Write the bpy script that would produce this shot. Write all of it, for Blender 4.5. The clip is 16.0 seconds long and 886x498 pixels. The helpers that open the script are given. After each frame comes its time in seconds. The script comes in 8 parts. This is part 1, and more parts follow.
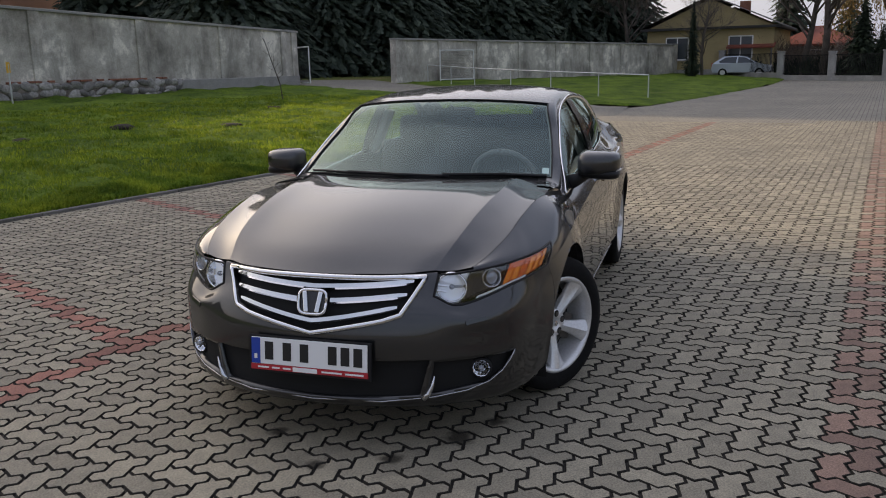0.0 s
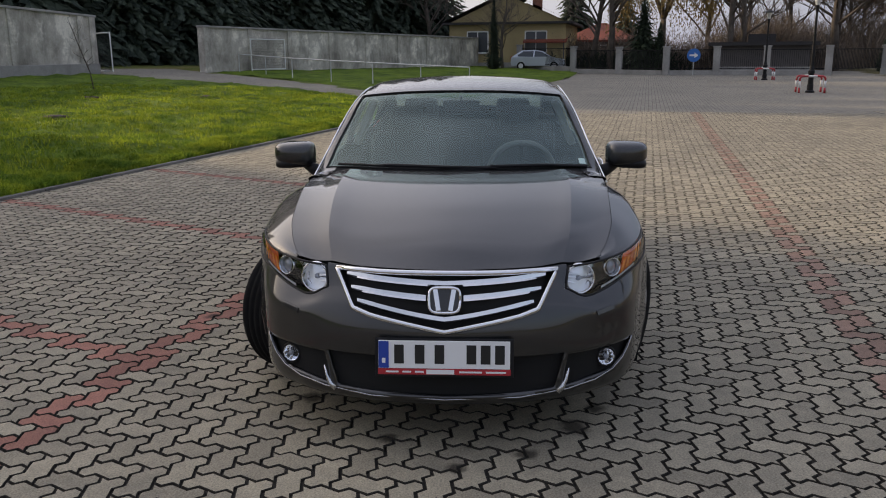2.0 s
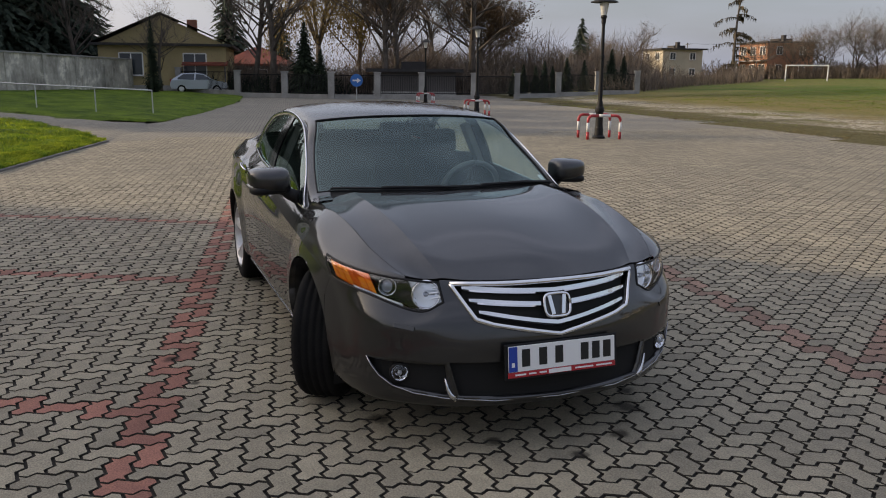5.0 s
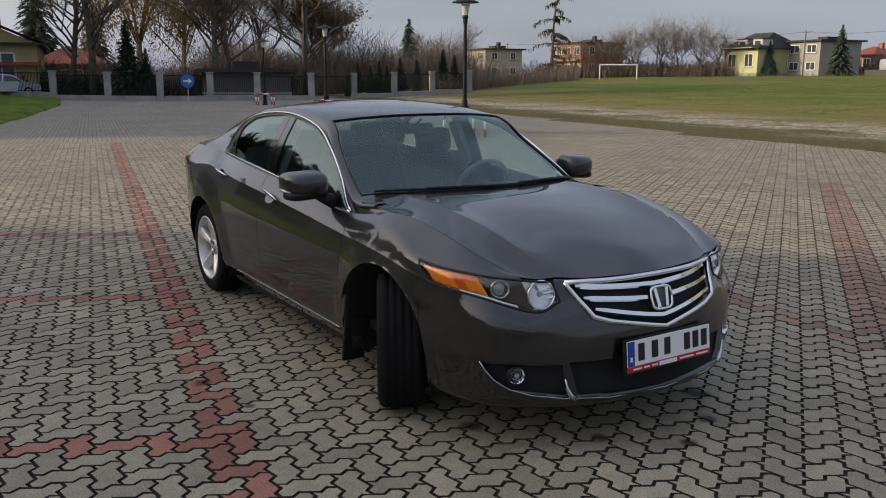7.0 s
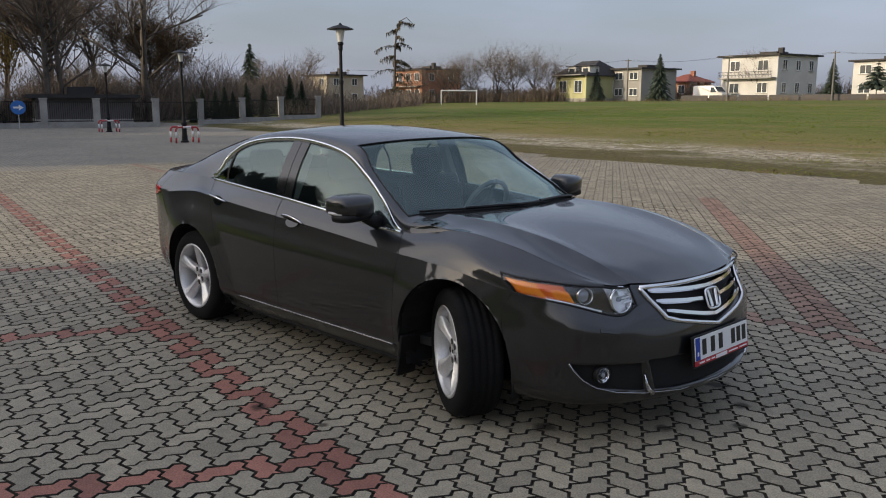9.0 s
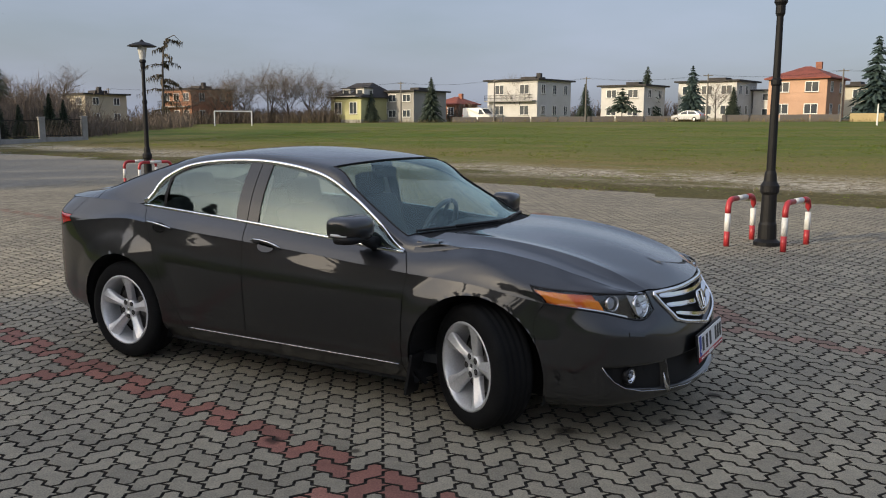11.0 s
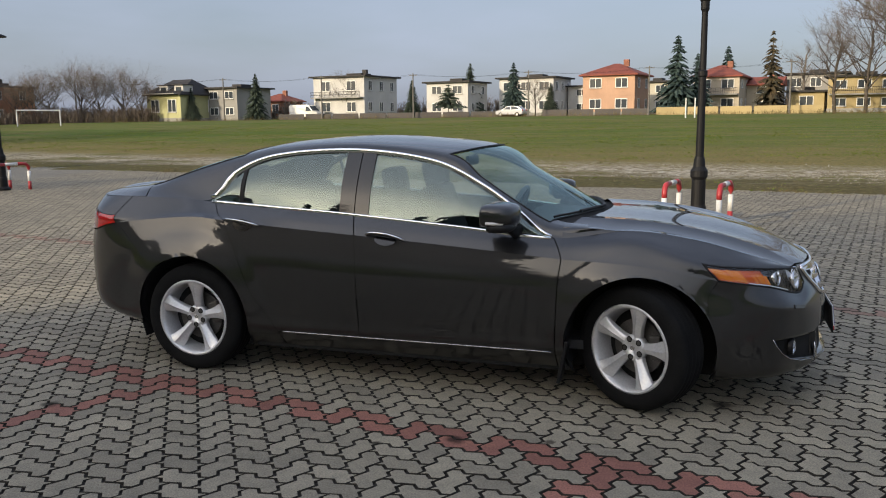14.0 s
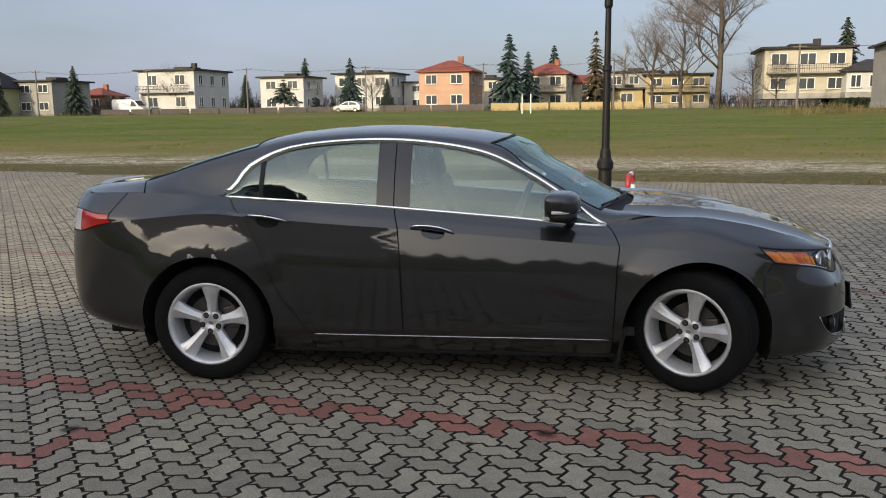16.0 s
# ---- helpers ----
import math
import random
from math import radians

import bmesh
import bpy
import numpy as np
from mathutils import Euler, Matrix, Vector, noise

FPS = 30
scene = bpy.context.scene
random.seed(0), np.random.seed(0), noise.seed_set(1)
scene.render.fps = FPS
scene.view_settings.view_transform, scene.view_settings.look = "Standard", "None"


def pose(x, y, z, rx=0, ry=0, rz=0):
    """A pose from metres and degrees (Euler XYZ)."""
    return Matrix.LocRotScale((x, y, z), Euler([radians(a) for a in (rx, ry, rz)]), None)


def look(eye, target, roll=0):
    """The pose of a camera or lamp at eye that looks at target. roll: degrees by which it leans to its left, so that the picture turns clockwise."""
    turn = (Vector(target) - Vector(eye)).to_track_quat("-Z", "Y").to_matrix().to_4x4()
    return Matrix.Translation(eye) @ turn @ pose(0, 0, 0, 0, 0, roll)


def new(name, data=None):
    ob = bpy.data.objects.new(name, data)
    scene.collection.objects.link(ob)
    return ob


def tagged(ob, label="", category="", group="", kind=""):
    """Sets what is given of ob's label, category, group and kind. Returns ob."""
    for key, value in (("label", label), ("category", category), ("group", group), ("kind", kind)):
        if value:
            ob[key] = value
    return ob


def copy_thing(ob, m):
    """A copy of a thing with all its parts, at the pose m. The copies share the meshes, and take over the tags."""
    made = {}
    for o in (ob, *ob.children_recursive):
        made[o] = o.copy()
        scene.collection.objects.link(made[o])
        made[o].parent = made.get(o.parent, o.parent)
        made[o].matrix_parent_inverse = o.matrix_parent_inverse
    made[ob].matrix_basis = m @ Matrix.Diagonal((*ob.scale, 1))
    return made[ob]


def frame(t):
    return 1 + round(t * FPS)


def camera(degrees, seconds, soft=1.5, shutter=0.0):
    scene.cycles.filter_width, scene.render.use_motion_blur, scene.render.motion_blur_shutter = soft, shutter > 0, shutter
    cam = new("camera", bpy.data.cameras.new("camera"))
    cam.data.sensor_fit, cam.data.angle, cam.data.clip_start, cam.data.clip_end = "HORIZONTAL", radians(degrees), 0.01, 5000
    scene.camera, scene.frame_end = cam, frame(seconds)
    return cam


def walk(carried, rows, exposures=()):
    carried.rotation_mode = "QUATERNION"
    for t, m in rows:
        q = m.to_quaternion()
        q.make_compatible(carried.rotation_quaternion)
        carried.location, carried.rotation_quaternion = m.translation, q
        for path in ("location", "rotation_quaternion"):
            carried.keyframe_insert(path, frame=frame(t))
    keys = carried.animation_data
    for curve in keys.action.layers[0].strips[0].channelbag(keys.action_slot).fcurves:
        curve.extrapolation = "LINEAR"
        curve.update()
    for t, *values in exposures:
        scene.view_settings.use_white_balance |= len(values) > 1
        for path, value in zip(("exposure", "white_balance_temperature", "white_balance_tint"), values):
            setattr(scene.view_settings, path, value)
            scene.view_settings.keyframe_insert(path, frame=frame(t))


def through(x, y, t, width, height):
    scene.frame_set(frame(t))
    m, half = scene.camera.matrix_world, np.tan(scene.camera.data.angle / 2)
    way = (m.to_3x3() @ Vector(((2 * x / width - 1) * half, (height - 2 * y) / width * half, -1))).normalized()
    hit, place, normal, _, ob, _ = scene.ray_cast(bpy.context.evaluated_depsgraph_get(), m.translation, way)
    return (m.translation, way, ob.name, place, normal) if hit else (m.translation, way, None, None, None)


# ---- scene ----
cam = camera(56.0, 16.0, soft=1.05)
PATH = [
    (0, (5.274, 1.506, 1.583), (3.411, 0.92, 1.15), -1.3),
    (0.5, (5.335, 1.215, 1.586), (3.453, 0.704, 1.146), -1.2),
    (1, (5.489, 0.869, 1.613), (3.573, 0.51, 1.167), -0.7),
    (1.5, (5.475, 0.51, 1.593), (3.541, 0.277, 1.14), -0.6),
    (2, (5.45, 0.171, 1.599), (3.507, 0.063, 1.139), -0.4),
    (2.5, (5.555, -0.208, 1.612), (3.61, -0.159, 1.15), -0.0),
    (3, (5.488, -0.539, 1.583), (3.551, -0.348, 1.122), 0.1),
    (3.5, (5.417, -0.837, 1.624), (3.499, -0.507, 1.161), 0.1),
    (4, (5.464, -1.164, 1.641), (3.563, -0.735, 1.19), 0.0),
    (4.2, (5.47, -1.277, 1.633), (3.581, -0.785, 1.196), 0.2),
    (6.3, (4.995, -2.43, 1.588), (3.282, -1.482, 1.179), 0.1),
    (6.5, (4.913, -2.527, 1.575), (3.222, -1.539, 1.167), 0.1),
    (7, (4.761, -2.757, 1.593), (3.118, -1.691, 1.189), 0.2),
    (7.5, (4.716, -3.083, 1.581), (3.122, -1.943, 1.187), 0.3),
    (8, (4.64, -3.353, 1.585), (3.114, -2.117, 1.203), 0.2),
    (8.5, (4.443, -3.547, 1.593), (2.971, -2.245, 1.224), 0.2),
    (9, (4.265, -3.772, 1.592), (2.848, -2.403, 1.247), 0.1),
    (9.5, (4.072, -4.059, 1.592), (2.772, -2.574, 1.271), 0.4),
    (12, (2.78, -4.885, 1.573), (1.923, -3.103, 1.271), -0.2),
    (12.5, (2.499, -5.07, 1.563), (1.712, -3.256, 1.259), -0.2),
    (13, (2.225, -5.195, 1.566), (1.506, -3.353, 1.266), -0.3),
    (13.5, (1.946, -5.177, 1.542), (1.281, -3.316, 1.24), -0.4),
    (14, (1.695, -5.225, 1.525), (1.083, -3.346, 1.222), -0.5),
    (14.5, (1.393, -5.334, 1.521), (0.968, -3.404, 1.217), -0.3),
    (15, (1.106, -5.32, 1.501), (0.835, -3.363, 1.189), -0.4),
    (15.5, (0.854, -5.296, 1.493), (0.626, -3.334, 1.177), -0.5),
    (16, (0.503, -5.337, 1.492), (0.279, -3.374, 1.176), -0.5),
]
walk(cam, [(t, look(eye, target, roll)) for t, eye, target, roll in PATH],
     exposures=[(0, 0.0, 7350, 13), (4.2, -0.1, 7450, 12), (8.0, -0.2, 7050, 10), (12.0, -0.2, 6850, 8), (16, -0.06, 6900, 8)])

# ---- world, sun, exposure ----
SUN_EL, SUN_AZ = 18.0, -120.0          # degrees above the horizon, bearing of the sun in the plan
world = bpy.data.worlds.new("sky")
scene.world = world
world.use_nodes = True
wn, wl = world.node_tree.nodes, world.node_tree.links
wn.clear()
w_out, w_bg = wn.new("ShaderNodeOutputWorld"), wn.new("ShaderNodeBackground")
w_sky, w_mix, w_noise = wn.new("ShaderNodeTexSky"), wn.new("ShaderNodeMixRGB"), wn.new("ShaderNodeTexNoise")
w_ramp, w_co, w_map = wn.new("ShaderNodeValToRGB"), wn.new("ShaderNodeTexCoord"), wn.new("ShaderNodeMapping")
w_sky.sky_type, w_sky.sun_disc = "NISHITA", False
w_sky.sun_elevation, w_sky.sun_rotation = radians(SUN_EL), radians(90 - SUN_AZ)
w_sky.dust_density, w_sky.ozone_density, w_sky.air_density = 3.0, 2.0, 1.0
w_map.inputs["Scale"].default_value = (1.0, 1.0, 4.0)
w_noise.inputs["Scale"].default_value, w_noise.inputs["Detail"].default_value = 2.2, 5.0
w_ramp.color_ramp.elements[0].position, w_ramp.color_ramp.elements[1].position = 0.35, 0.7
w_ramp.color_ramp.elements[0].color = (0.4, 0.4, 0.4, 1)
w_ramp.color_ramp.elements[1].color = (0.75, 0.75, 0.75, 1)
w_mix.inputs[2].default_value = (4.1, 4.7, 6.5, 1)
wl.new(w_co.outputs["Generated"], w_map.inputs["Vector"])
wl.new(w_map.outputs[0], w_noise.inputs["Vector"])
wl.new(w_noise.outputs["Fac"], w_ramp.inputs[0])
wl.new(w_ramp.outputs[0], w_mix.inputs[0])
wl.new(w_sky.outputs[0], w_mix.inputs[1])


def w_math(op, a, b):
    m = wn.new("ShaderNodeMath")
    m.operation = op
    for i, v in enumerate((a, b)):
        if isinstance(v, (int, float)):
            m.inputs[i].default_value = v
        else:
            wl.new(v, m.inputs[i])
    return m.outputs[0]


# thin cloud: brighter towards the zenith and in a wide glow about the sun
w_sep, w_dot = wn.new("ShaderNodeSeparateXYZ"), wn.new("ShaderNodeVectorMath")
w_dot.operation = "DOT_PRODUCT"
wl.new(w_co.outputs["Generated"], w_sep.inputs[0])
wl.new(w_co.outputs["Generated"], w_dot.inputs[0])
w_dot.inputs[1].default_value = (math.cos(radians(SUN_AZ)) * math.cos(radians(SUN_EL)), math.sin(radians(SUN_AZ)) * math.cos(radians(SUN_EL)), math.sin(radians(SUN_EL)))
w_up = w_math("MAXIMUM", w_sep.outputs["Z"], 0.0)
w_lift = w_math("ADD", w_math("MULTIPLY", w_math("MULTIPLY", w_up, w_up), 0.7), 1.0)
w_glow = w_math("POWER", w_math("MAXIMUM", w_dot.outputs["Value"], 0.0), 2.5)
w_tone, w_add = wn.new("ShaderNodeMixRGB"), wn.new("ShaderNodeMixRGB")
w_tone.blend_type, w_add.blend_type = "MULTIPLY", "ADD"
w_tone.inputs[0].default_value = 1.0
wl.new(w_mix.outputs[0], w_tone.inputs[1])
wl.new(w_lift, w_tone.inputs[2])
wl.new(w_glow, w_add.inputs[0])
wl.new(w_tone.outputs[0], w_add.inputs[1])
w_add.inputs[2].default_value = (6.6, 6.1, 5.6, 1)
wl.new(w_add.outputs[0], w_bg.inputs["Color"])
w_bg.inputs["Strength"].default_value = 0.135
wl.new(w_bg.outputs[0], w_out.inputs["Surface"])

sun = new("sun", bpy.data.lights.new("sun", "SUN"))
sun.data.energy, sun.data.angle, sun.data.color = 4.6, radians(1.2), (1.0, 0.86, 0.66)
sun.matrix_world = look((0, 0, 60), (-math.cos(radians(SUN_AZ)) * 60, -math.sin(radians(SUN_AZ)) * 60, 60 - 60 * math.tan(radians(SUN_EL))))

# ---- materials ----
def shader(name):
    m = bpy.data.materials.new(name)
    m.use_nodes = True
    return m, m.node_tree.nodes, m.node_tree.links, m.node_tree.nodes["Principled BSDF"]


def coords(n, l, scale=1.0, world_space=True, stretch=None):
    if world_space:
        src = n.new("ShaderNodeNewGeometry").outputs["Position"]
    else:
        src = n.new("ShaderNodeTexCoord").outputs["Object"]
    mp = n.new("ShaderNodeMapping")
    s = stretch or (1, 1, 1)
    mp.inputs["Scale"].default_value = (scale * s[0], scale * s[1], scale * s[2])
    l.new(src, mp.inputs["Vector"])
    return mp.outputs[0]


def noise_tex(n, l, vec, scale, detail=4.0, rough=0.55):
    t = n.new("ShaderNodeTexNoise")
    t.inputs["Scale"].default_value, t.inputs["Detail"].default_value, t.inputs["Roughness"].default_value = scale, detail, rough
    l.new(vec, t.inputs["Vector"])
    return t.outputs["Fac"]


def ramp(n, l, fac, stops):
    r = n.new("ShaderNodeValToRGB")
    el = r.color_ramp.elements
    while len(el) < len(stops):
        el.new(0.5)
    for e, (p, c) in zip(el, stops):
        e.position, e.color = p, (*c, 1) if len(c) == 3 else c
    l.new(fac, r.inputs[0])
    return r.outputs[0]


def blend(n, l, fac, a, b, mode="MIX"):
    m = n.new("ShaderNodeMixRGB")
    m.blend_type = mode
    for i, v in ((0, fac), (1, a), (2, b)):
        if isinstance(v, (int, float)):
            m.inputs[i].default_value = v
        elif isinstance(v, tuple):
            m.inputs[i].default_value = (*v, 1)
        else:
            l.new(v, m.inputs[i])
    return m.outputs[0]


def bump(n, l, p, height, strength=0.3, distance=0.01):
    b = n.new("ShaderNodeBump")
    b.inputs["Strength"].default_value, b.inputs["Distance"].default_value = strength, distance
    l.new(height, b.inputs["Height"])
    l.new(b.outputs[0], p.inputs["Normal"])


def shade(c, k):
    return tuple(min(1.0, v * k) for v in c)


def rough_mat(name, col, rough=0.8, metal=0.0, fine=40.0, coarse=3.0, vary=0.25, relief=0.2, dist=0.004, spec=0.5, world_space=True, per_object=0.0):
    """A surface with grain and stains at two scales."""
    m, n, l, p = shader(name)
    v = coords(n, l, 1.0, world_space)
    f, c = noise_tex(n, l, v, fine, 3), noise_tex(n, l, v, coarse, 5)
    base = ramp(n, l, f, [(0.3, shade(col, 1 - vary * 0.6)), (0.7, shade(col, 1 + vary * 0.6))])
    stain = ramp(n, l, c, [(0.3, (1 - vary,) * 3), (0.65, (1.0,) * 3)])
    out = blend(n, l, 1.0, base, stain, "MULTIPLY")
    if per_object:
        r = n.new("ShaderNodeObjectInfo").outputs["Random"]
        out = blend(n, l, 1.0, out, ramp(n, l, r, [(0.0, (1 - per_object,) * 3), (1.0, (1 + per_object * 0.3,) * 3)]), "MULTIPLY")
    l.new(out, p.inputs["Base Color"])
    p.inputs["Roughness"].default_value, p.inputs["Metallic"].default_value = rough, metal
    p.inputs["Specular IOR Level"].default_value = spec
    if relief:
        bump(n, l, p, f, relief, dist)
    return m


def plain(name, col, rough=0.5, metal=0.0, coat=0.0):
    m, n, l, p = shader(name)
    p.inputs["Base Color"].default_value = (*col, 1)
    p.inputs["Roughness"].default_value, p.inputs["Metallic"].default_value = rough, metal
    p.inputs["Coat Weight"].default_value = coat
    return m


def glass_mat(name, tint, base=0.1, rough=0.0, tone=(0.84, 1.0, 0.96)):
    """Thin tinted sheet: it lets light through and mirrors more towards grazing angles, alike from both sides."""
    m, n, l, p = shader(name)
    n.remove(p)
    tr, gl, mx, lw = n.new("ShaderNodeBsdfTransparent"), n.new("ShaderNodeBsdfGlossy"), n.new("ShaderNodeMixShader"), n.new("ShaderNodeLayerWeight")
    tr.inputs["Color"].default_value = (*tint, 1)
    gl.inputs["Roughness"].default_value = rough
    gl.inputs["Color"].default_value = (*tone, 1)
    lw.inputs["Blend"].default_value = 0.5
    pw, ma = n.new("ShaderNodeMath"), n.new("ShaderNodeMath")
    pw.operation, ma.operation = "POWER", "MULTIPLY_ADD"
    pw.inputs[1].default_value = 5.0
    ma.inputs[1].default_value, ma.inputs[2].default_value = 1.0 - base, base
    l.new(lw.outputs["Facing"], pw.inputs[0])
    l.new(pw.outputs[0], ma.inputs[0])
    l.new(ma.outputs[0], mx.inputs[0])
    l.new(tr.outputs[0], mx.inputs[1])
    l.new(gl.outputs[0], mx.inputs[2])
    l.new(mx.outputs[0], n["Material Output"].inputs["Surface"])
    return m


OIL = ((1.85, 0.67, 0.05), (2.05, 0.55, 0.07), (2.32, 0.33, 0.05), (1.79, -0.67, 0.06), (2.45, 0.05, 0.04), (2.2, -0.25, 0.045), (-1.75, -1.7, 0.05), (0.55, -1.55, 0.05), (0.2, -1.7, 0.03), (1.0, -1.45, 0.03))


def paver_mat(name, col, vary):
    """Worn concrete block: grain, dust, stains, each piece of its own tone."""
    m, n, l, p = shader(name)
    v = coords(n, l)
    f, g, c = noise_tex(n, l, v, 120, 4, 0.7), noise_tex(n, l, v, 12, 4), noise_tex(n, l, v, 0.55, 5)
    base = ramp(n, l, f, [(0.3, shade(col, 0.55)), (0.7, shade(col, 1.38))])
    base = blend(n, l, 1.0, base, ramp(n, l, g, [(0.3, (0.82, 0.82, 0.82)), (0.7, (1.08, 1.07, 1.05))]), "MULTIPLY")
    base = blend(n, l, 1.0, base, ramp(n, l, c, [(0.3, (0.8, 0.8, 0.8)), (0.7, (1.05, 1.04, 1.0))]), "MULTIPLY")
    geo = n.new("ShaderNodeNewGeometry").outputs["Random Per Island"]
    inf = n.new("ShaderNodeObjectInfo").outputs["Random"]
    add = n.new("ShaderNodeMath")
    add.operation = "ADD"
    l.new(geo, add.inputs[0]), l.new(inf, add.inputs[1])
    fr = n.new("ShaderNodeMath")
    fr.operation = "FRACT"
    l.new(add.outputs[0], fr.inputs[0])
    base = blend(n, l, 1.0, base, ramp(n, l, fr.outputs[0], [(0.0, (1 - vary, 1 - vary, 1 - vary)), (1.0, (1 + vary * 0.5, 1 + vary * 0.48, 1 + vary * 0.42))]), "MULTIPLY")
    # old oil drips
    warp = noise_tex(n, l, v, 14, 3)
    for x, y, r in OIL:
        d = n.new("ShaderNodeVectorMath")
        d.operation = "DISTANCE"
        l.new(v, d.inputs[0])
        d.inputs[1].default_value = (x, y, 0)
        a = n.new("ShaderNodeMath")
        a.operation = "MULTIPLY_ADD"
        l.new(warp, a.inputs[0])
        a.inputs[1].default_value = 1.6 * r
        l.new(d.outputs["Value"], a.inputs[2])
        base = blend(n, l, 1.0, base, ramp(n, l, a.outputs[0], [(r * 1.35, (0.22, 0.21, 0.2)), (r * 2.0, (1, 1, 1))]), "MULTIPLY")
    l.new(base, p.inputs["Base Color"])
    p.inputs["Roughness"].default_value = 0.82
    p.inputs["Specular IOR Level"].default_value = 0.35
    bump(n, l, p, f, 0.25, 0.003)
    return m


M_PAVER = paver_mat("paver_grey", (0.312, 0.281, 0.219), 0.24)
M_PAVER_FADED = paver_mat("paver_red_faded", (0.290, 0.188, 0.148), 0.25)
M_PAVER_RED = paver_mat("paver_red", (0.305, 0.138, 0.108), 0.25)
M_JOINT = rough_mat("joint_sand", (0.030, 0.026, 0.020), 0.95, fine=120, coarse=2, vary=0.4)
M_CONCRETE = rough_mat("concrete_grey", (0.33, 0.32, 0.30), 0.85, fine=60, coarse=1.2, vary=0.35)


def plaster_mat():
    """Old grey plaster: pale lime patches, dark damp and drip marks."""
    m, n, l, p = shader("plaster_weathered")
    v, s = coords(n, l), coords(n, l, 1.0, True, (1.0, 1.0, 0.3))
    f, c, d = noise_tex(n, l, v, 30, 4), noise_tex(n, l, v, 0.55, 7, 0.7), noise_tex(n, l, s, 1.3, 6, 0.65)
    base = ramp(n, l, c, [(0.34, (0.25, 0.235, 0.21)), (0.47, (0.42, 0.40, 0.365)), (0.54, (0.50, 0.48, 0.44)), (0.6, (0.78, 0.75, 0.69))])
    base = blend(n, l, 1.0, base, ramp(n, l, d, [(0.33, (0.62, 0.61, 0.58)), (0.52, (1.04, 1.02, 0.97))]), "MULTIPLY")
    l.new(blend(n, l, 1.0, base, ramp(n, l, f, [(0.3, (0.78, 0.78, 0.78)), (0.7, (1.12, 1.12, 1.12))]), "MULTIPLY"), p.inputs["Base Color"])
    p.inputs["Roughness"].default_value = 0.9
    bump(n, l, p, f, 0.4, 0.012)
    return m


M_PLASTER = plaster_mat()
M_STONE = rough_mat("field_stone", (0.40, 0.38, 0.35), 0.85, fine=20, coarse=3, vary=0.5, relief=0.6, dist=0.02, per_object=0.75)
M_BRICK = rough_mat("brick_red", (0.30, 0.125, 0.08), 0.85, fine=30, coarse=2, vary=0.35)
M_BLACK_IRON = rough_mat("black_painted_iron", (0.009, 0.009, 0.010), 0.55, fine=60, coarse=6, vary=0.3, relief=0.1, spec=0.25)
M_WHITE_PAINT = rough_mat("white_paint", (0.72, 0.72, 0.70), 0.45, fine=50, coarse=5, vary=0.15, relief=0.05)
M_RED_PAINT = rough_mat("red_paint", (0.42, 0.035, 0.04), 0.4, fine=50, coarse=5, vary=0.25, relief=0.05)
M_GALV = rough_mat("galvanised_steel", (0.55, 0.56, 0.55), 0.5, 0.4, fine=50, coarse=4, vary=0.2, relief=0.05)
M_BARK = rough_mat("bark", (0.11, 0.09, 0.074), 0.95, fine=18, coarse=2, vary=0.5, relief=0.6, dist=0.03)
M_BARK_PALE = rough_mat("bark_pale", (0.22, 0.19, 0.16), 0.95, fine=18, coarse=2, vary=0.5, relief=0.5, dist=0.03)


def leaf_mat(name, a, b, through=0.0, patchy=0.0):
    m, n, l, p = shader(name)
    r = n.new("ShaderNodeNewGeometry").outputs["Random Per Island"]
    f = noise_tex(n, l, coords(n, l), 0.6, 3)
    col = ramp(n, l, r, [(0.0, a), (1.0, b)])
    out = blend(n, l, 1.0, col, ramp(n, l, f, [(0.3, (0.65, 0.65, 0.65)), (0.7, (1.1, 1.1, 1.1))]), "MULTIPLY")
    if patchy:
        g = noise_tex(n, l, coords(n, l), 1.7, 5, 0.6)
        out = blend(n, l, 1.0, out, ramp(n, l, g, [(0.36, (1 - patchy, 1 - patchy * 0.75, 1 - patchy * 0.6)), (0.60, (1.12, 1.08, 1.0))]), "MULTIPLY")
    l.new(out, p.inputs["Base Color"])
    p.inputs["Roughness"].default_value = 0.75
    p.inputs["Specular IOR Level"].default_value = 0.25
    if through:
        tr, mx = n.new("ShaderNodeBsdfTranslucent"), n.new("ShaderNodeMixShader")
        l.new(out, tr.inputs["Color"])
        mx.inputs[0].default_value = through
        l.new(p.outputs[0], mx.inputs[1])
        l.new(tr.outputs[0], mx.inputs[2])
        l.new(mx.outputs[0], n["Material Output"].inputs["Surface"])
    return m


M_SPRUCE = leaf_mat("spruce_needles", (0.034, 0.050, 0.038), (0.11, 0.14, 0.10), 0.35)
M_SPRUCE_BLUE = leaf_mat("blue_spruce_needles", (0.025, 0.045, 0.042), (0.06, 0.09, 0.08))
M_THUJA = leaf_mat("thuja_leaves", (0.010, 0.018, 0.010), (0.03, 0.045, 0.022))
M_TWIG = leaf_mat("bare_twigs", (0.11, 0.086, 0.069), (0.24, 0.19, 0.15))
M_AUTUMN = leaf_mat("autumn_leaves", (0.10, 0.055, 0.02), (0.2, 0.12, 0.045))
M_WILLOW = leaf_mat("willow_leaves", (0.14, 0.095, 0.03), (0.27, 0.19, 0.065))
M_RUST = leaf_mat("rusty_leaves", (0.075, 0.052, 0.032), (0.19, 0.12, 0.065), 0.2)
M_LARCH = leaf_mat("larch_needles", (0.035, 0.035, 0.024), (0.10, 0.075, 0.04))
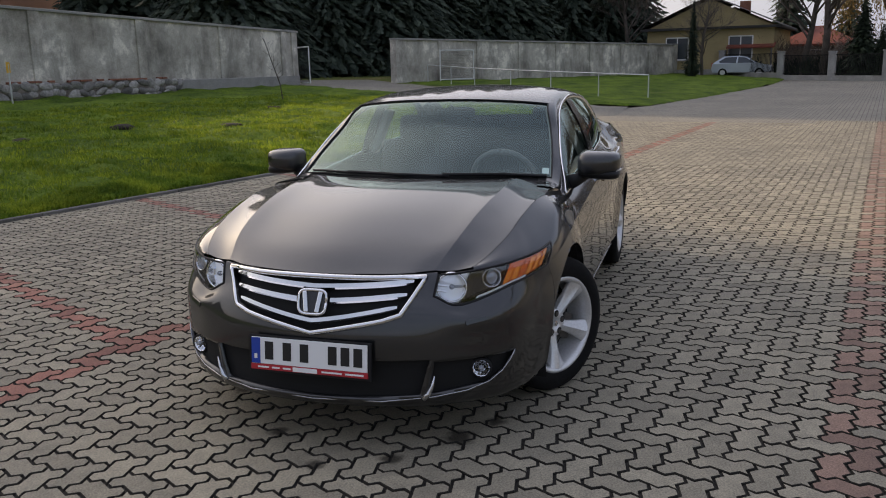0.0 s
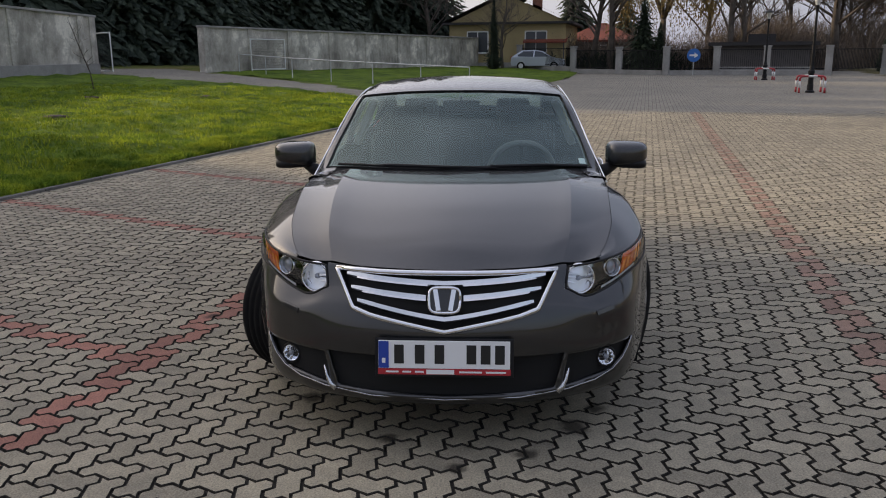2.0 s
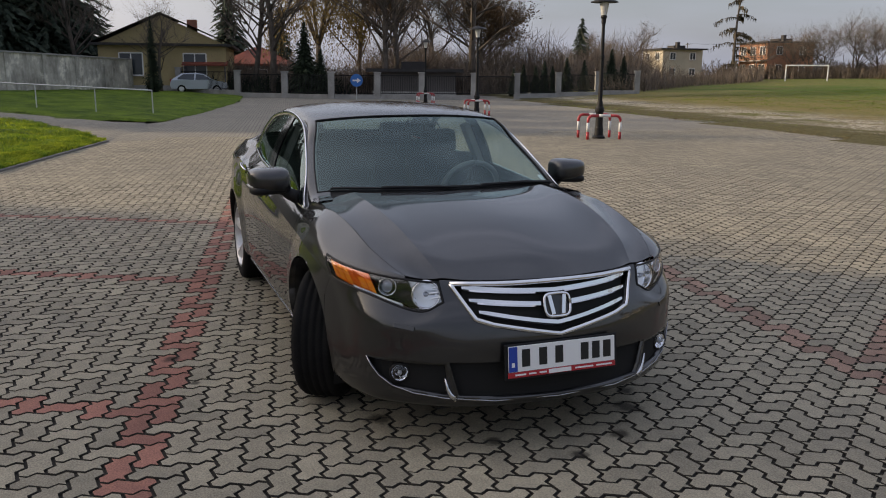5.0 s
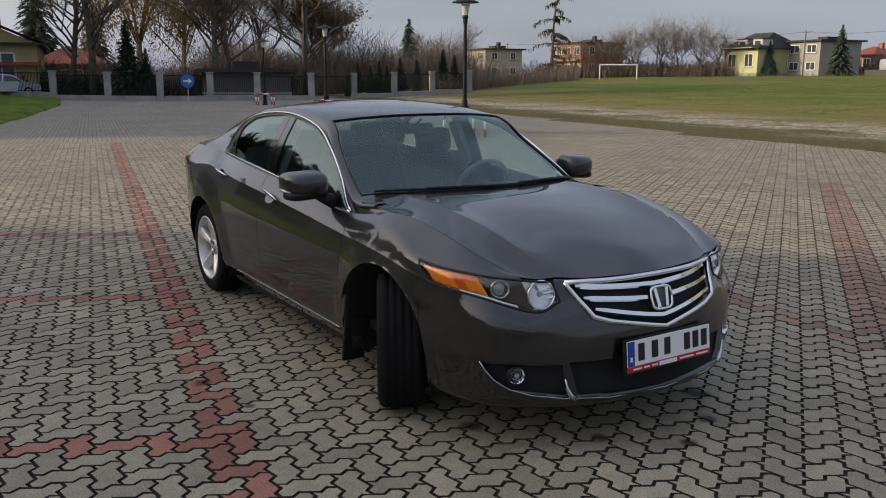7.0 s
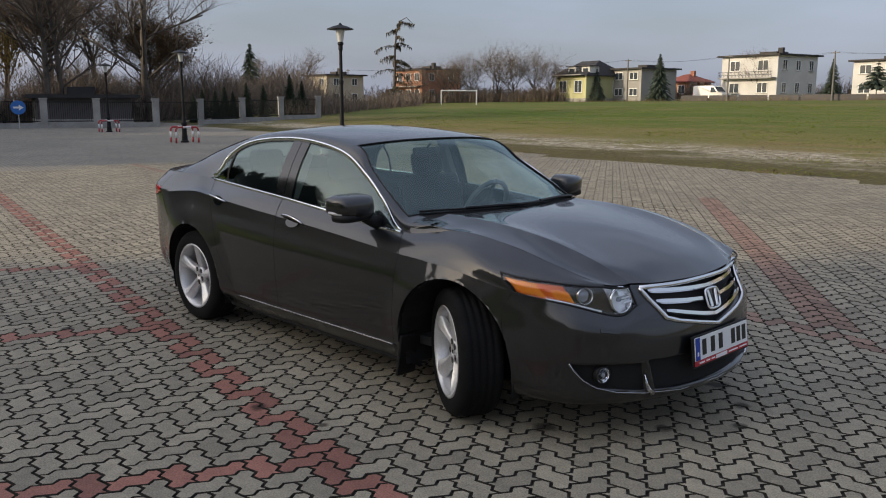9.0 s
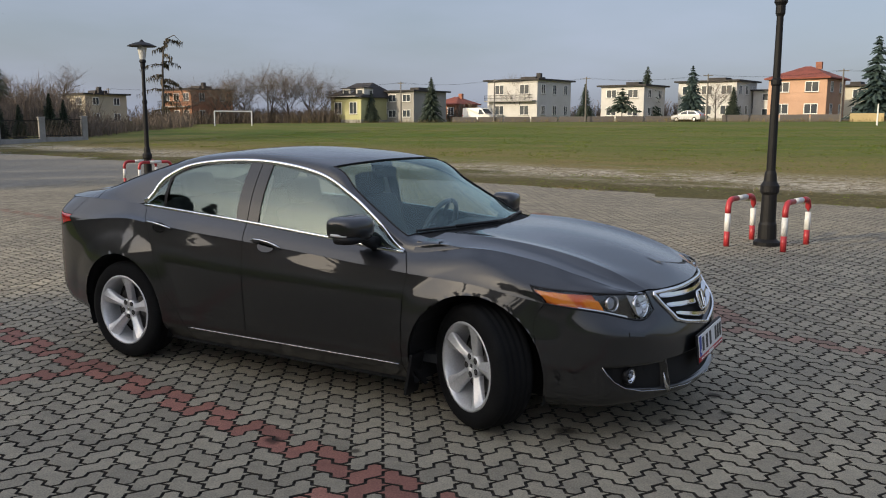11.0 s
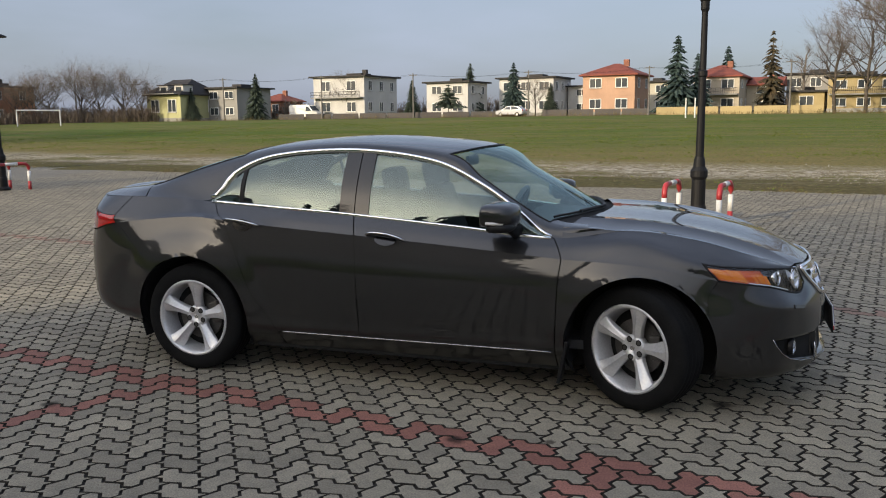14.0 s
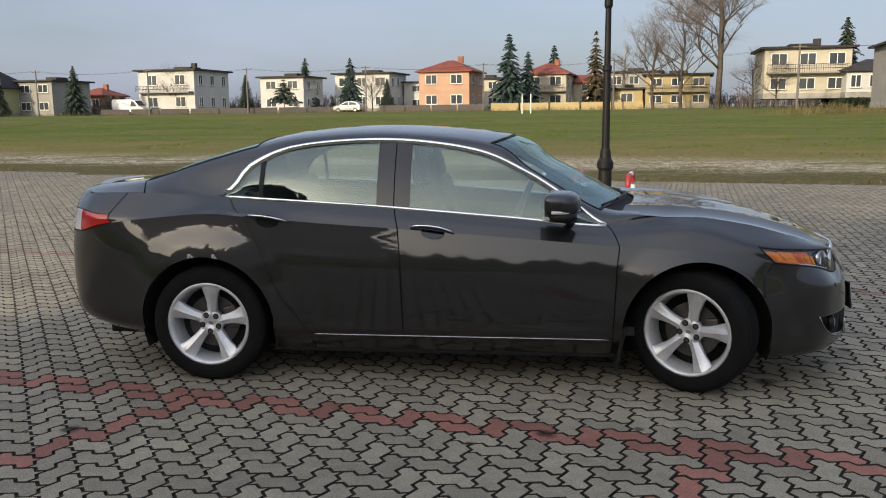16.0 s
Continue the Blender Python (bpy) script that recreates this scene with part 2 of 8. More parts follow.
M_GRASS_BLADE = leaf_mat("grass_blades", (0.13, 0.21, 0.016), (0.36, 0.42, 0.045), 0.5, 0.6)
M_DRY_GRASS = leaf_mat("dry_grass", (0.10, 0.08, 0.035), (0.23, 0.18, 0.085))


def ground_mat():
    """Meadow: green and straw-coloured grass, with a worn gravelly strip beside the paving."""
    m, n, l, p = shader("meadow")
    geo = n.new("ShaderNodeNewGeometry").outputs["Position"]
    sep = n.new("ShaderNodeSeparateXYZ")
    l.new(geo, sep.inputs[0])
    v = coords(n, l)
    vs = coords(n, l, 1.0, True, (0.35, 1.0, 1.0))
    f, g, c = noise_tex(n, l, v, 9, 5), noise_tex(n, l, vs, 0.55, 6, 0.65), noise_tex(n, l, vs, 0.09, 4)
    green = ramp(n, l, f, [(0.25, (0.045, 0.08, 0.011)), (0.55, (0.08, 0.125, 0.018)), (0.8, (0.125, 0.155, 0.03))])
    straw = ramp(n, l, f, [(0.25, (0.10, 0.085, 0.03)), (0.75, (0.26, 0.205, 0.085))])
    gravel = ramp(n, l, noise_tex(n, l, v, 5, 6, 0.8), [(0.35, (0.07, 0.058, 0.036)), (0.48, (0.25, 0.215, 0.15)), (0.6, (0.52, 0.48, 0.40))])
    base = blend(n, l, ramp(n, l, c, [(0.40, (0, 0, 0)), (0.70, (0.65, 0.65, 0.65))]), green, straw)

    base = blend(n, l, ramp(n, l, noise_tex(n, l, coords(n, l, 1.0, True, (0.12, 0.6, 1.0)), 1.0, 5, 0.6), [(0.47, (0, 0, 0)), (0.62, (0.65, 0.65, 0.65))]), base, straw)

    def along(k, off):            # distance past the field's edge line, warped by noise
        a = n.new("ShaderNodeMath")
        a.operation = "MULTIPLY_ADD"
        l.new(sep.outputs["X"], a.inputs[0])
        a.inputs[1].default_value = 0.214
        l.new(sep.outputs["Y"], a.inputs[2])
        b = n.new("ShaderNodeMath")
        b.operation = "MULTIPLY_ADD"
        l.new(g, b.inputs[0])
        b.inputs[1].default_value, b.inputs[2].default_value = k, off
        s = n.new("ShaderNodeMath")
        s.operation = "ADD"
        l.new(a.outputs[0], s.inputs[0]), l.new(b.outputs[0], s.inputs[1])
        mr = n.new("ShaderNodeMapRange")
        l.new(s.outputs[0], mr.inputs[0])
        return mr

    near = along(14.0, -7.0)      # 0 at the paving's edge line
    near.inputs[1].default_value, near.inputs[2].default_value = 25.0, 34.0
    near.inputs[3].default_value, near.inputs[4].default_value = 1.0, 0.0
    strip = along(9.0, -4.5)
    strip.inputs[1].default_value, strip.inputs[2].default_value = 15.5, 22.0
    pulse = ramp(n, l, strip.outputs[0], [(0.05, (0, 0, 0)), (0.35, (1, 1, 1)), (0.6, (1, 1, 1)), (1.0, (0, 0, 0))])
    lim = n.new("ShaderNodeMapRange")             # the strip lies on the field side only
    l.new(sep.outputs["Y"], lim.inputs[0])
    lim.inputs[1].default_value, lim.inputs[2].default_value = 9.0, 12.0
    wear = blend(n, l, 1.0, blend(n, l, 1.0, near.outputs[0], lim.outputs[0], "MULTIPLY"), ramp(n, l, g, [(0.3, (0.3, 0.3, 0.3)), (0.6, (1, 1, 1))]), "MULTIPLY")
    base = blend(n, l, wear, base, straw)
    patch = blend(n, l, 1.0, blend(n, l, 1.0, pulse, lim.outputs[0], "MULTIPLY"), ramp(n, l, g, [(0.38, (0, 0, 0)), (0.50, (1, 1, 1))]), "MULTIPLY")
    base = blend(n, l, patch, base, gravel)
    fringe = along(5.0, -2.5)             # dark mossy soil beside the paving
    fringe.inputs[1].default_value, fringe.inputs[2].default_value = 16.2, 18.6
    fringe.inputs[3].default_value, fringe.inputs[4].default_value = 0.8, 0.0
    soil = ramp(n, l, noise_tex(n, l, v, 7, 6, 0.7), [(0.35, (0.035, 0.032, 0.016)), (0.55, (0.085, 0.075, 0.032)), (0.7, (0.17, 0.145, 0.08))])
    base = blend(n, l, blend(n, l, 1.0, fringe.outputs[0], lim.outputs[0], "MULTIPLY"), base, soil)
    l.new(base, p.inputs["Base Color"])
    p.inputs["Roughness"].default_value = 0.95
    p.inputs["Specular IOR Level"].default_value = 0.145
    bump(n, l, p, f, 0.8, 0.12)
    return m


M_MEADOW = ground_mat()


def lawn_mat():
    m, n, l, p = shader("lawn")
    v = coords(n, l)
    f, g = noise_tex(n, l, v, 14, 5), noise_tex(n, l, v, 0.8, 6, 0.65)
    a = ramp(n, l, f, [(0.25, (0.045, 0.08, 0.009)), (0.55, (0.105, 0.17, 0.017)), (0.8, (0.20, 0.24, 0.036))])
    l.new(blend(n, l, 1.0, a, ramp(n, l, g, [(0.35, (0.42, 0.5, 0.5)), (0.62, (1.15, 1.08, 1.0))]), "MULTIPLY"), p.inputs["Base Color"])
    p.inputs["Roughness"].default_value = 0.95
    p.inputs["Specular IOR Level"].default_value = 0.145
    bump(n, l, p, f, 0.9, 0.08)
    return m


M_LAWN = lawn_mat()


def far_paving_mat():
    """Distant paving, where the single blocks melt together into a fine weave of joints."""
    m, n, l, p = shader("paving_far")
    mp = n.new("ShaderNodeMapping")
    mp.inputs["Rotation"].default_value = (0, 0, radians(10.4))
    l.new(n.new("ShaderNodeNewGeometry").outputs["Position"], mp.inputs["Vector"])
    br = n.new("ShaderNodeTexBrick")
    br.inputs["Scale"].default_value, br.inputs["Mortar Size"].default_value = 1.0, 0.007
    br.inputs["Brick Width"].default_value, br.inputs["Row Height"].default_value = 0.225, 0.1125
    br.inputs["Color1"].default_value, br.inputs["Color2"].default_value = (0.262, 0.242, 0.198, 1), (0.22, 0.203, 0.168, 1)
    br.inputs["Mortar"].default_value = (0.10, 0.09, 0.075, 1)
    l.new(mp.outputs[0], br.inputs["Vector"])
    v = coords(n, l)
    c, g = noise_tex(n, l, v, 0.35, 5), noise_tex(n, l, v, 5, 5)
    b = blend(n, l, 1.0, br.outputs["Color"], ramp(n, l, c, [(0.3, (0.8, 0.8, 0.8)), (0.7, (1.05, 1.04, 1.02))]), "MULTIPLY")
    b = blend(n, l, 1.0, b, ramp(n, l, g, [(0.3, (0.85, 0.85, 0.85)), (0.7, (1.08, 1.08, 1.08))]), "MULTIPLY")
    l.new(b, p.inputs["Base Color"])
    p.inputs["Roughness"].default_value = 0.85
    p.inputs["Specular IOR Level"].default_value = 0.3
    bump(n, l, p, g, 0.3, 0.01)
    return m


M_PAVING_FAR = far_paving_mat()


# ---- mesh helpers ----
def mesh_of(name, bm, mats, smooth=False):
    bm.normal_update()
    me = bpy.data.meshes.new(name)
    bm.to_mesh(me)
    bm.free()
    for m in mats if isinstance(mats, (list, tuple)) else [mats]:
        me.materials.append(m)
    if smooth:
        for poly in me.polygons:
            poly.use_smooth = True
    return me


def part(name, bm, material, parent, label="", smooth=False):
    """Links a bmesh as one mesh object under a thing or a part."""
    ob = new(name, mesh_of(name, bm, material, smooth))
    ob.parent = parent
    if label:
        ob["label"] = label
    return ob


def thing(name, label, category, at=(0, 0, 0), turn=0.0, group="", kind=""):
    ob = new(name)
    ob.empty_display_size = 0.2
    ob.matrix_basis = pose(*at, 0, 0, turn)
    return tagged(ob, label, category, group, kind)


def raw(name, verts, faces, mats, smooth=False, midx=None):
    me = bpy.data.meshes.new(name)
    me.from_pydata([tuple(v) for v in verts], [], [tuple(f) for f in faces])
    for m in mats if isinstance(mats, (list, tuple)) else [mats]:
        me.materials.append(m)
    if midx is not None:
        me.polygons.foreach_set("material_index", midx)
    if smooth:
        me.polygons.foreach_set("use_smooth", [True] * len(me.polygons))
    me.update()
    return me


def box(bm, c, s, rot=None, bevel=0.0):
    """A box of size s round c, its edges rounded by bevel."""
    m = Matrix.Translation(c) @ (rot.to_4x4() if rot is not None else Matrix()) @ Matrix.Diagonal((*s, 1))
    got = bmesh.ops.create_cube(bm, size=1.0, matrix=m)
    if bevel:
        edges = list({e for v in got["verts"] for e in v.link_edges})
        bmesh.ops.bevel(bm, geom=edges, offset=bevel, segments=2, affect="EDGES", profile=0.6)
    return bm


def cyl(bm, a, b, r0, r1=None, seg=12, caps=True):
    """A round bar from a to b."""
    a, b = Vector(a), Vector(b)
    d = b - a
    q = d.to_track_quat("Z", "Y").to_matrix().to_4x4()
    bmesh.ops.create_cone(bm, cap_ends=caps, segments=seg, radius1=r0, radius2=r0 if r1 is None else r1, depth=d.length,
                          matrix=Matrix.Translation((a + b) / 2) @ q)
    return bm


def lathe(bm, profile, seg=24, m=Matrix()):
    """Turns a profile of (radius, height) round z."""
    rings = []
    for r, z in profile:
        rings.append([bm.verts.new(m @ Vector((r * math.cos(2 * math.pi * i / seg), r * math.sin(2 * math.pi * i / seg), z))) for i in range(seg)])
    for a, b in zip(rings, rings[1:]):
        for i in range(seg):
            bm.faces.new((a[i], a[(i + 1) % seg], b[(i + 1) % seg], b[i]))
    for ring, flip in ((rings[0], True), (rings[-1], False)):
        if profile[0 if flip else -1][0] > 1e-4:
            bm.faces.new(ring[::-1] if flip else ring)
    return bm


def tube(bm, pts, r, seg=8, squash=1.0):
    """A bar swept along points, flattened by squash across its second axis."""
    pts = [Vector(p) for p in pts]
    rings, up = [], None
    for i, p in enumerate(pts):
        d = (pts[min(i + 1, len(pts) - 1)] - pts[max(i - 1, 0)]).normalized()
        if up is None:
            up = d.orthogonal().normalized() if abs(d.z) > 0.95 else Vector((0, 0, 1))
        side = d.cross(up).normalized()
        top = side.cross(d).normalized()
        rr = r[i] if isinstance(r, (list, tuple)) else r
        rings.append([bm.verts.new(p + rr * (math.cos(2 * math.pi * k / seg) * side * squash + math.sin(2 * math.pi * k / seg) * top)) for k in range(seg)])
    for a, b in zip(rings, rings[1:]):
        for k in range(seg):
            bm.faces.new((a[k], a[(k + 1) % seg], b[(k + 1) % seg], b[k]))
    bm.faces.new(rings[0][::-1])
    bm.faces.new(rings[-1])
    return bm


def bowl_of(profile, seg):
    """A lathe that stays open at both ends."""
    bm = lathe(bmesh.new(), profile, seg)
    bmesh.ops.delete(bm, geom=[f for f in bm.faces if len(f.verts) > 4], context="FACES_ONLY")
    return bm


def bar_text(bm, x, y, w, h, z=0.0):
    v = [bm.verts.new((x + dx, y + dy, z)) for dx, dy in ((0, 0), (w, 0), (w, h), (0, h))]
    bm.faces.new(v)

# ---- terrain ----
def lawn_depth(x, y):
    return (x + 6.1) * -0.2456 + (y + 4.75) * -0.970


def field_depth(x, y):
    return y - (14.3 - 0.214 * x)


def height(x, y):
    d, e = lawn_depth(x, y), field_depth(x, y)
    if d > 0:
        return min(0.04 * d, 1.2)
    if e > 0:
        return 0.027 * min(e, 65) + 0.012 * min(max(0, e - 65), 90)
    return 0.0


def graded(limit):
    out, x, s = [0.0], 0.0, 2.0
    while x < limit:
        s = 2.0 if x < 46 else s * 1.25
        x += s
        out.append(x)
    return [-v for v in out[:0:-1]] + out


def make_ground():
    ax = graded(1800)
    verts, faces, n = [], [], len(ax)
    for y in ax:
        for x in ax:
            paved = lawn_depth(x, y) < 2.0 and field_depth(x, y) < -1.0
            r = noise.noise((x * 0.35, y * 0.35, 0)) * 0.05 if field_depth(x, y) > 3 else 0.0
            verts.append((x, y, -0.10 if paved else height(x, y) + r))
    for j in range(n - 1):
        for i in range(n - 1):
            a = j * n + i
            faces.append((a, a + 1, a + n + 1, a + n))
    ob = new("ground", raw("ground", verts, faces, M_MEADOW, True))
    return tagged(ob, "wide flat meadow of green and straw-coloured winter grass", "ground", kind="structure")


make_ground()

AX = radians(-10.4)                                  # bearing of the paving's rows
UX, UY = Vector((math.cos(AX), math.sin(AX), 0)), Vector((-math.sin(AX), math.cos(AX), 0))
CELL = 0.1125
ORIGIN = Vector((1.199, -1.645, 0)) - UX * 2.5 * CELL - UY * 1.0 * CELL


def cell_place(cu, cv):
    return ORIGIN + UX * cu * CELL + UY * cv * CELL


def paved_zone(x, y):
    """Where single blocks are laid, by whole squares of the paving."""
    p = Vector((x, y, 0))
    c = UX * (math.floor(p.dot(UX)) + 0.5) + UY * (math.floor(p.dot(UY)) + 0.5)
    return -17.0 < c.x < 8.5 and -10.5 < c.y < 18.0 and lawn_depth(c.x, c.y) < 1.2 and field_depth(c.x, c.y) < 1.2


def clipped_sheet(name, poly, step, zfun, mat):
    """A sheet over a polygon in the plan, cut into squares and laid on the terrain."""
    bm = bmesh.new()
    f = bm.faces.new([bm.verts.new((x, y, 0)) for x, y in poly])
    bmesh.ops.triangulate(bm, faces=[f])
    xs, ys = [p[0] for p in poly], [p[1] for p in poly]
    for lo, hi, no in ((min(xs), max(xs), (1, 0, 0)), (min(ys), max(ys), (0, 1, 0))):
        k = math.floor(lo / step) + 1
        while k * step < hi:
            bmesh.ops.bisect_plane(bm, geom=bm.verts[:] + bm.edges[:] + bm.faces[:], plane_co=Vector(no) * k * step, plane_no=no)
            k += 1
    for v in bm.verts:
        v.co.z = zfun(v.co.x, v.co.y) - (0.07 if any(e.is_boundary for e in v.link_edges) else 0.0)
    bmesh.ops.recalc_face_normals(bm, faces=bm.faces)
    if sum(f.normal.z for f in bm.faces) < 0:
        bmesh.ops.reverse_faces(bm, faces=bm.faces)
    return new(name, mesh_of(name, bm, mat, True))


def make_pavement():
    """The lot: far paving as a sheet, and a bed of joint sand under the blocks."""
    verts, faces, mi, at = [], [], [], {}
    step = 1.0

    def vert(i, j, z):
        if (i, j, z) not in at:
            p = UX * i * step + UY * j * step
            at[i, j, z] = len(verts)
            verts.append((p.x, p.y, z))
        return at[i, j, z]

    for j in range(-16, 30):
        for i in range(-76, 60):
            c = UX * (i + 0.5) * step + UY * (j + 0.5) * step
            if lawn_depth(c.x, c.y) > 1.4 or field_depth(c.x, c.y) > 1.6:
                continue
            near = paved_zone(c.x, c.y)
            z = -0.013 if near else -0.003
            faces.append([vert(i, j, z), vert(i + 1, j, z), vert(i + 1, j + 1, z), vert(i, j + 1, z)])
            mi.append(1 if near else 0)
    ob = new("pavement", raw("pavement", verts, faces, [M_PAVING_FAR, M_JOINT], False, mi))
    return tagged(ob, "large car park paved with grey interlocking concrete blocks", "pavement", kind="structure")


pavement = make_pavement()

ISLAND = [(12, -9.28), (-6.1, -4.695), (-13.1, -2.92), (-16.3, -2.10), (-16.9, -2.25), (-19, -2.75), (-22.1, -3.95), (-26.25, -7.3), (-27.8, -11.5),
          (-29.9, -14.9), (-31.6, -17.3), (-16.6, -20.1), (12, -23.0)]
VERGE = [(-23.9, -1.0), (-24.4, -2.2), (-25.8, -3.5), (-30.7, -7.3), (-36.9, -13.2), (-38.0, -14.1), (-48.6, -10.4), (-63.6, -1.1), (-61.8, 3.1),
         (-57.0, 6.6), (-46.0, 4.9), (-32.0, 1.6), (-25.2, -0.3)]
DRIVE = [(-15.5, -2.45), (-22.1, -3.9), (-26.2, -7.25), (-27.7, -11.5), (-29.8, -14.9), (-31.5, -17.4), (-36, -21), (-41, -17), (-36.8, -13.1),
         (-30.7, -7.3), (-25.8, -3.4), (-24.0, -1.0), (-20, -0.8)]


def turf(x, y):
    edge = min(1.0, max(0.0, lawn_depth(x, y)) / 0.45)
    rough = 0.09 * noise.noise((x * 0.45, y * 0.45, 2.0)) * min(1.0, max(0.0, lawn_depth(x, y)) / 1.5) + 0.11 * noise.noise((x * 1.3, y * 1.3, 5.0)) + 0.05 * noise.noise((x * 3.6, y * 3.6, 8.0))
    return height(x, y) + 0.03 + (0.03 + rough) * edge


tagged(clipped_sheet("lawn", ISLAND, 0.28, turf, M_LAWN), "lush green lawn rising gently towards the old wall", "lawn", kind="structure")
tagged(clipped_sheet("lawn_verge", VERGE, 1.0, turf, M_LAWN), "green grass verge between the drive and the wall", "lawn", kind="structure")
tagged(clipped_sheet("drive", DRIVE, 1.0, lambda x, y: height(x, y) + 0.006, M_PAVING_FAR), "paved grey drive leading up to the open gate", "drive", kind="structure")


def polyline(points, step):
    """Even steps along a line in the plan: place and bearing."""
    out = []
    for (x0, y0), (x1, y1) in zip(points, points[1:]):
        n = max(1, round(math.hypot(x1 - x0, y1 - y0) / step))
        for k in range(n):
            t = (k + 0.5) / n
            out.append((x0 + (x1 - x0) * t, y0 + (y1 - y0) * t, math.atan2(y1 - y0, x1 - x0), math.hypot(x1 - x0, y1 - y0) / n))
    return out


M_KERB = rough_mat("kerb_dirty_concrete", (0.185, 0.175, 0.155), 0.9, fine=50, coarse=1.5, vary=0.45, per_object=0.25)


def make_kerb(name, points, wide, top, label):
    stone = bmesh.new()
    box(stone, (0, 0, 0), (0.99, wide, 0.2), bevel=0.012)
    me = mesh_of("kerb_stone", stone, M_KERB)
    root = thing(name, label, "kerb", kind="structure")
    for x, y, a, length in polyline(points, 1.0):
        ob = new("kerb_stone", me)
        ob.parent = root
        ob.matrix_basis = pose(x, y, height(x, y) + top - 0.1, 0, 0, math.degrees(a)) @ Matrix.Diagonal((length, 1, 1, 1))


make_kerb("kerb_lawn", [(12, -9.28), (-6.1, -4.70), (-16.4, -2.08)], 0.08, 0.035, "low grey concrete kerb along the lawn")
make_kerb("kerb_field", [(26, 8.7), (-24, 19.4), (-50, 25.0)], 0.1, -0.006, "flush concrete edging between paving and meadow")


# ---- old walls ----
def wall_run(name, a, b, base, top_a, top_b, posts, label, stones=False):
    """A plastered garden wall with a coping and pilasters, from a to b in the plan."""
    a, b = Vector((*a, 0)), Vector((*b, 0))
    d = (b - a).normalized()
    root = thing(name, label, "wall", kind="structure")
    root.matrix_basis = Matrix.Translation(a) @ Matrix.Rotation(math.atan2(d.y, d.x), 4, "Z")
    length = (b - a).length
    bm = bmesh.new()
    rows = 40
    for k in range(rows):                        # slightly bowed plaster face
        x0, x1 = length * k / rows, length * (k + 1) / rows
        ta, tb = top_a + (top_b - top_a) * k / rows, top_a + (top_b - top_a) * (k + 1) / rows
        vs = []
        for x, t in ((x0, ta), (x1, tb)):
            w = 0.02 * noise.noise((x * 0.8, 0, a.x))
            vs.append([bm.verts.new(p) for p in ((x, 0.16 + w, base), (x, 0.16 + w, t), (x, -0.16, t), (x, -0.16, base))])
        for i in range(4):
            bm.faces.new((vs[0][i], vs[1][i], vs[1][(i + 1) % 4], vs[0][(i + 1) % 4]))
    bmesh.ops.remove_doubles(bm, verts=bm.verts, dist=0.001)
    bmesh.ops.recalc_face_normals(bm, faces=bm.faces)
    part("plaster", bm, M_PLASTER, root, "stained grey plaster")
    bm = bmesh.new()
    tilt = Matrix.Rotation(-math.atan2(top_b - top_a, length), 4, "Y")
    box(bm, (length / 2, 0, (top_a + top_b) / 2 + 0.05), (length + 0.1, 0.5, 0.1), tilt, 0.02)
    part("coping", bm, M_CONCRETE, root)
    for x in posts:
        t = top_a + (top_b - top_a) * x / length
        bm = bmesh.new()
        box(bm, (x, 0, (base + t) / 2 + 0.02), (0.42, 0.46, t - base), bevel=0.02)
        part("pilaster", bm, M_PLASTER, root)
    return root, length


w1, len1 = wall_run("wall_garden_1", (-32.2, -17.6), (-4.0, -21.9), 0.2, 3.20, 3.95, [0.25, 1.1, 5.4, 10.0, 14.6, 19.2, 23.8], "old plastered garden wall on a fieldstone footing")
w2, len2 = wall_run("wall_garden_2", (-63.4, -0.9), (-37.0, -14.3), 0.2, 2.62, 2.88, [0.2, 4.0, 7.8, 11.6, 15.4, 19.2, 23.0, 26.2, 29.4], "long plastered garden wall with flat coping")


def stone_footing():
    rng = random.Random(4)
    base = bmesh.new()
    box(base, (17.5, 0.20, 0.75), (19, 0.08, 0.95))
    part("footing_mortar", base, M_BARK_PALE, w1, "dark crumbled mortar")
    shapes = []
    for k in range(5):
        bm = bmesh.new()
        bmesh.ops.create_icosphere(bm, subdivisions=2, radius=0.5)
        for v in bm.verts:
            v.co *= 1 + 0.25 * noise.noise(v.co * 2 + Vector((k * 3, 0, 0)))
        shapes.append(mesh_of("stone", bm, M_STONE, True))
    for row in range(4):
        x = 8.2 + rng.random() * 0.3
        while x < 27:
            s = rng.uniform(0.28, 0.6)
            ob = new("stone", rng.choice(shapes))
            ob.parent = w1
            ob.matrix_basis = pose(x, 0.25, 0.42 + row * 0.235 + rng.uniform(-0.05, 0.05), rng.uniform(-20, 20), rng.uniform(-25, 25), 0) @ Matrix.Diagonal((s * 1.1, 0.14, rng.uniform(0.22, 0.33), 1))
            x += s * 0.9
    bm = bmesh.new()
    for k in range(70):
        if rng.random() < 0.25:
            continue
        box(bm, (9.0 + k * 0.26, 0.215 + rng.uniform(-0.01, 0.01), 1.30 + rng.uniform(-0.01, 0.01)), (0.245, 0.1, 0.07), bevel=0.006)
    tagged(part("brick_course", bm, M_BRICK, w1, "worn red brick course"), kind="stuff")
    bm = bmesh.new()                              # plain plastered plinth
    box(bm, (4.2, 0.2, 0.75), (8.4, 0.12, 0.9), bevel=0.02)
    part("plinth", bm, M_CONCRETE, w1)


stone_footing()


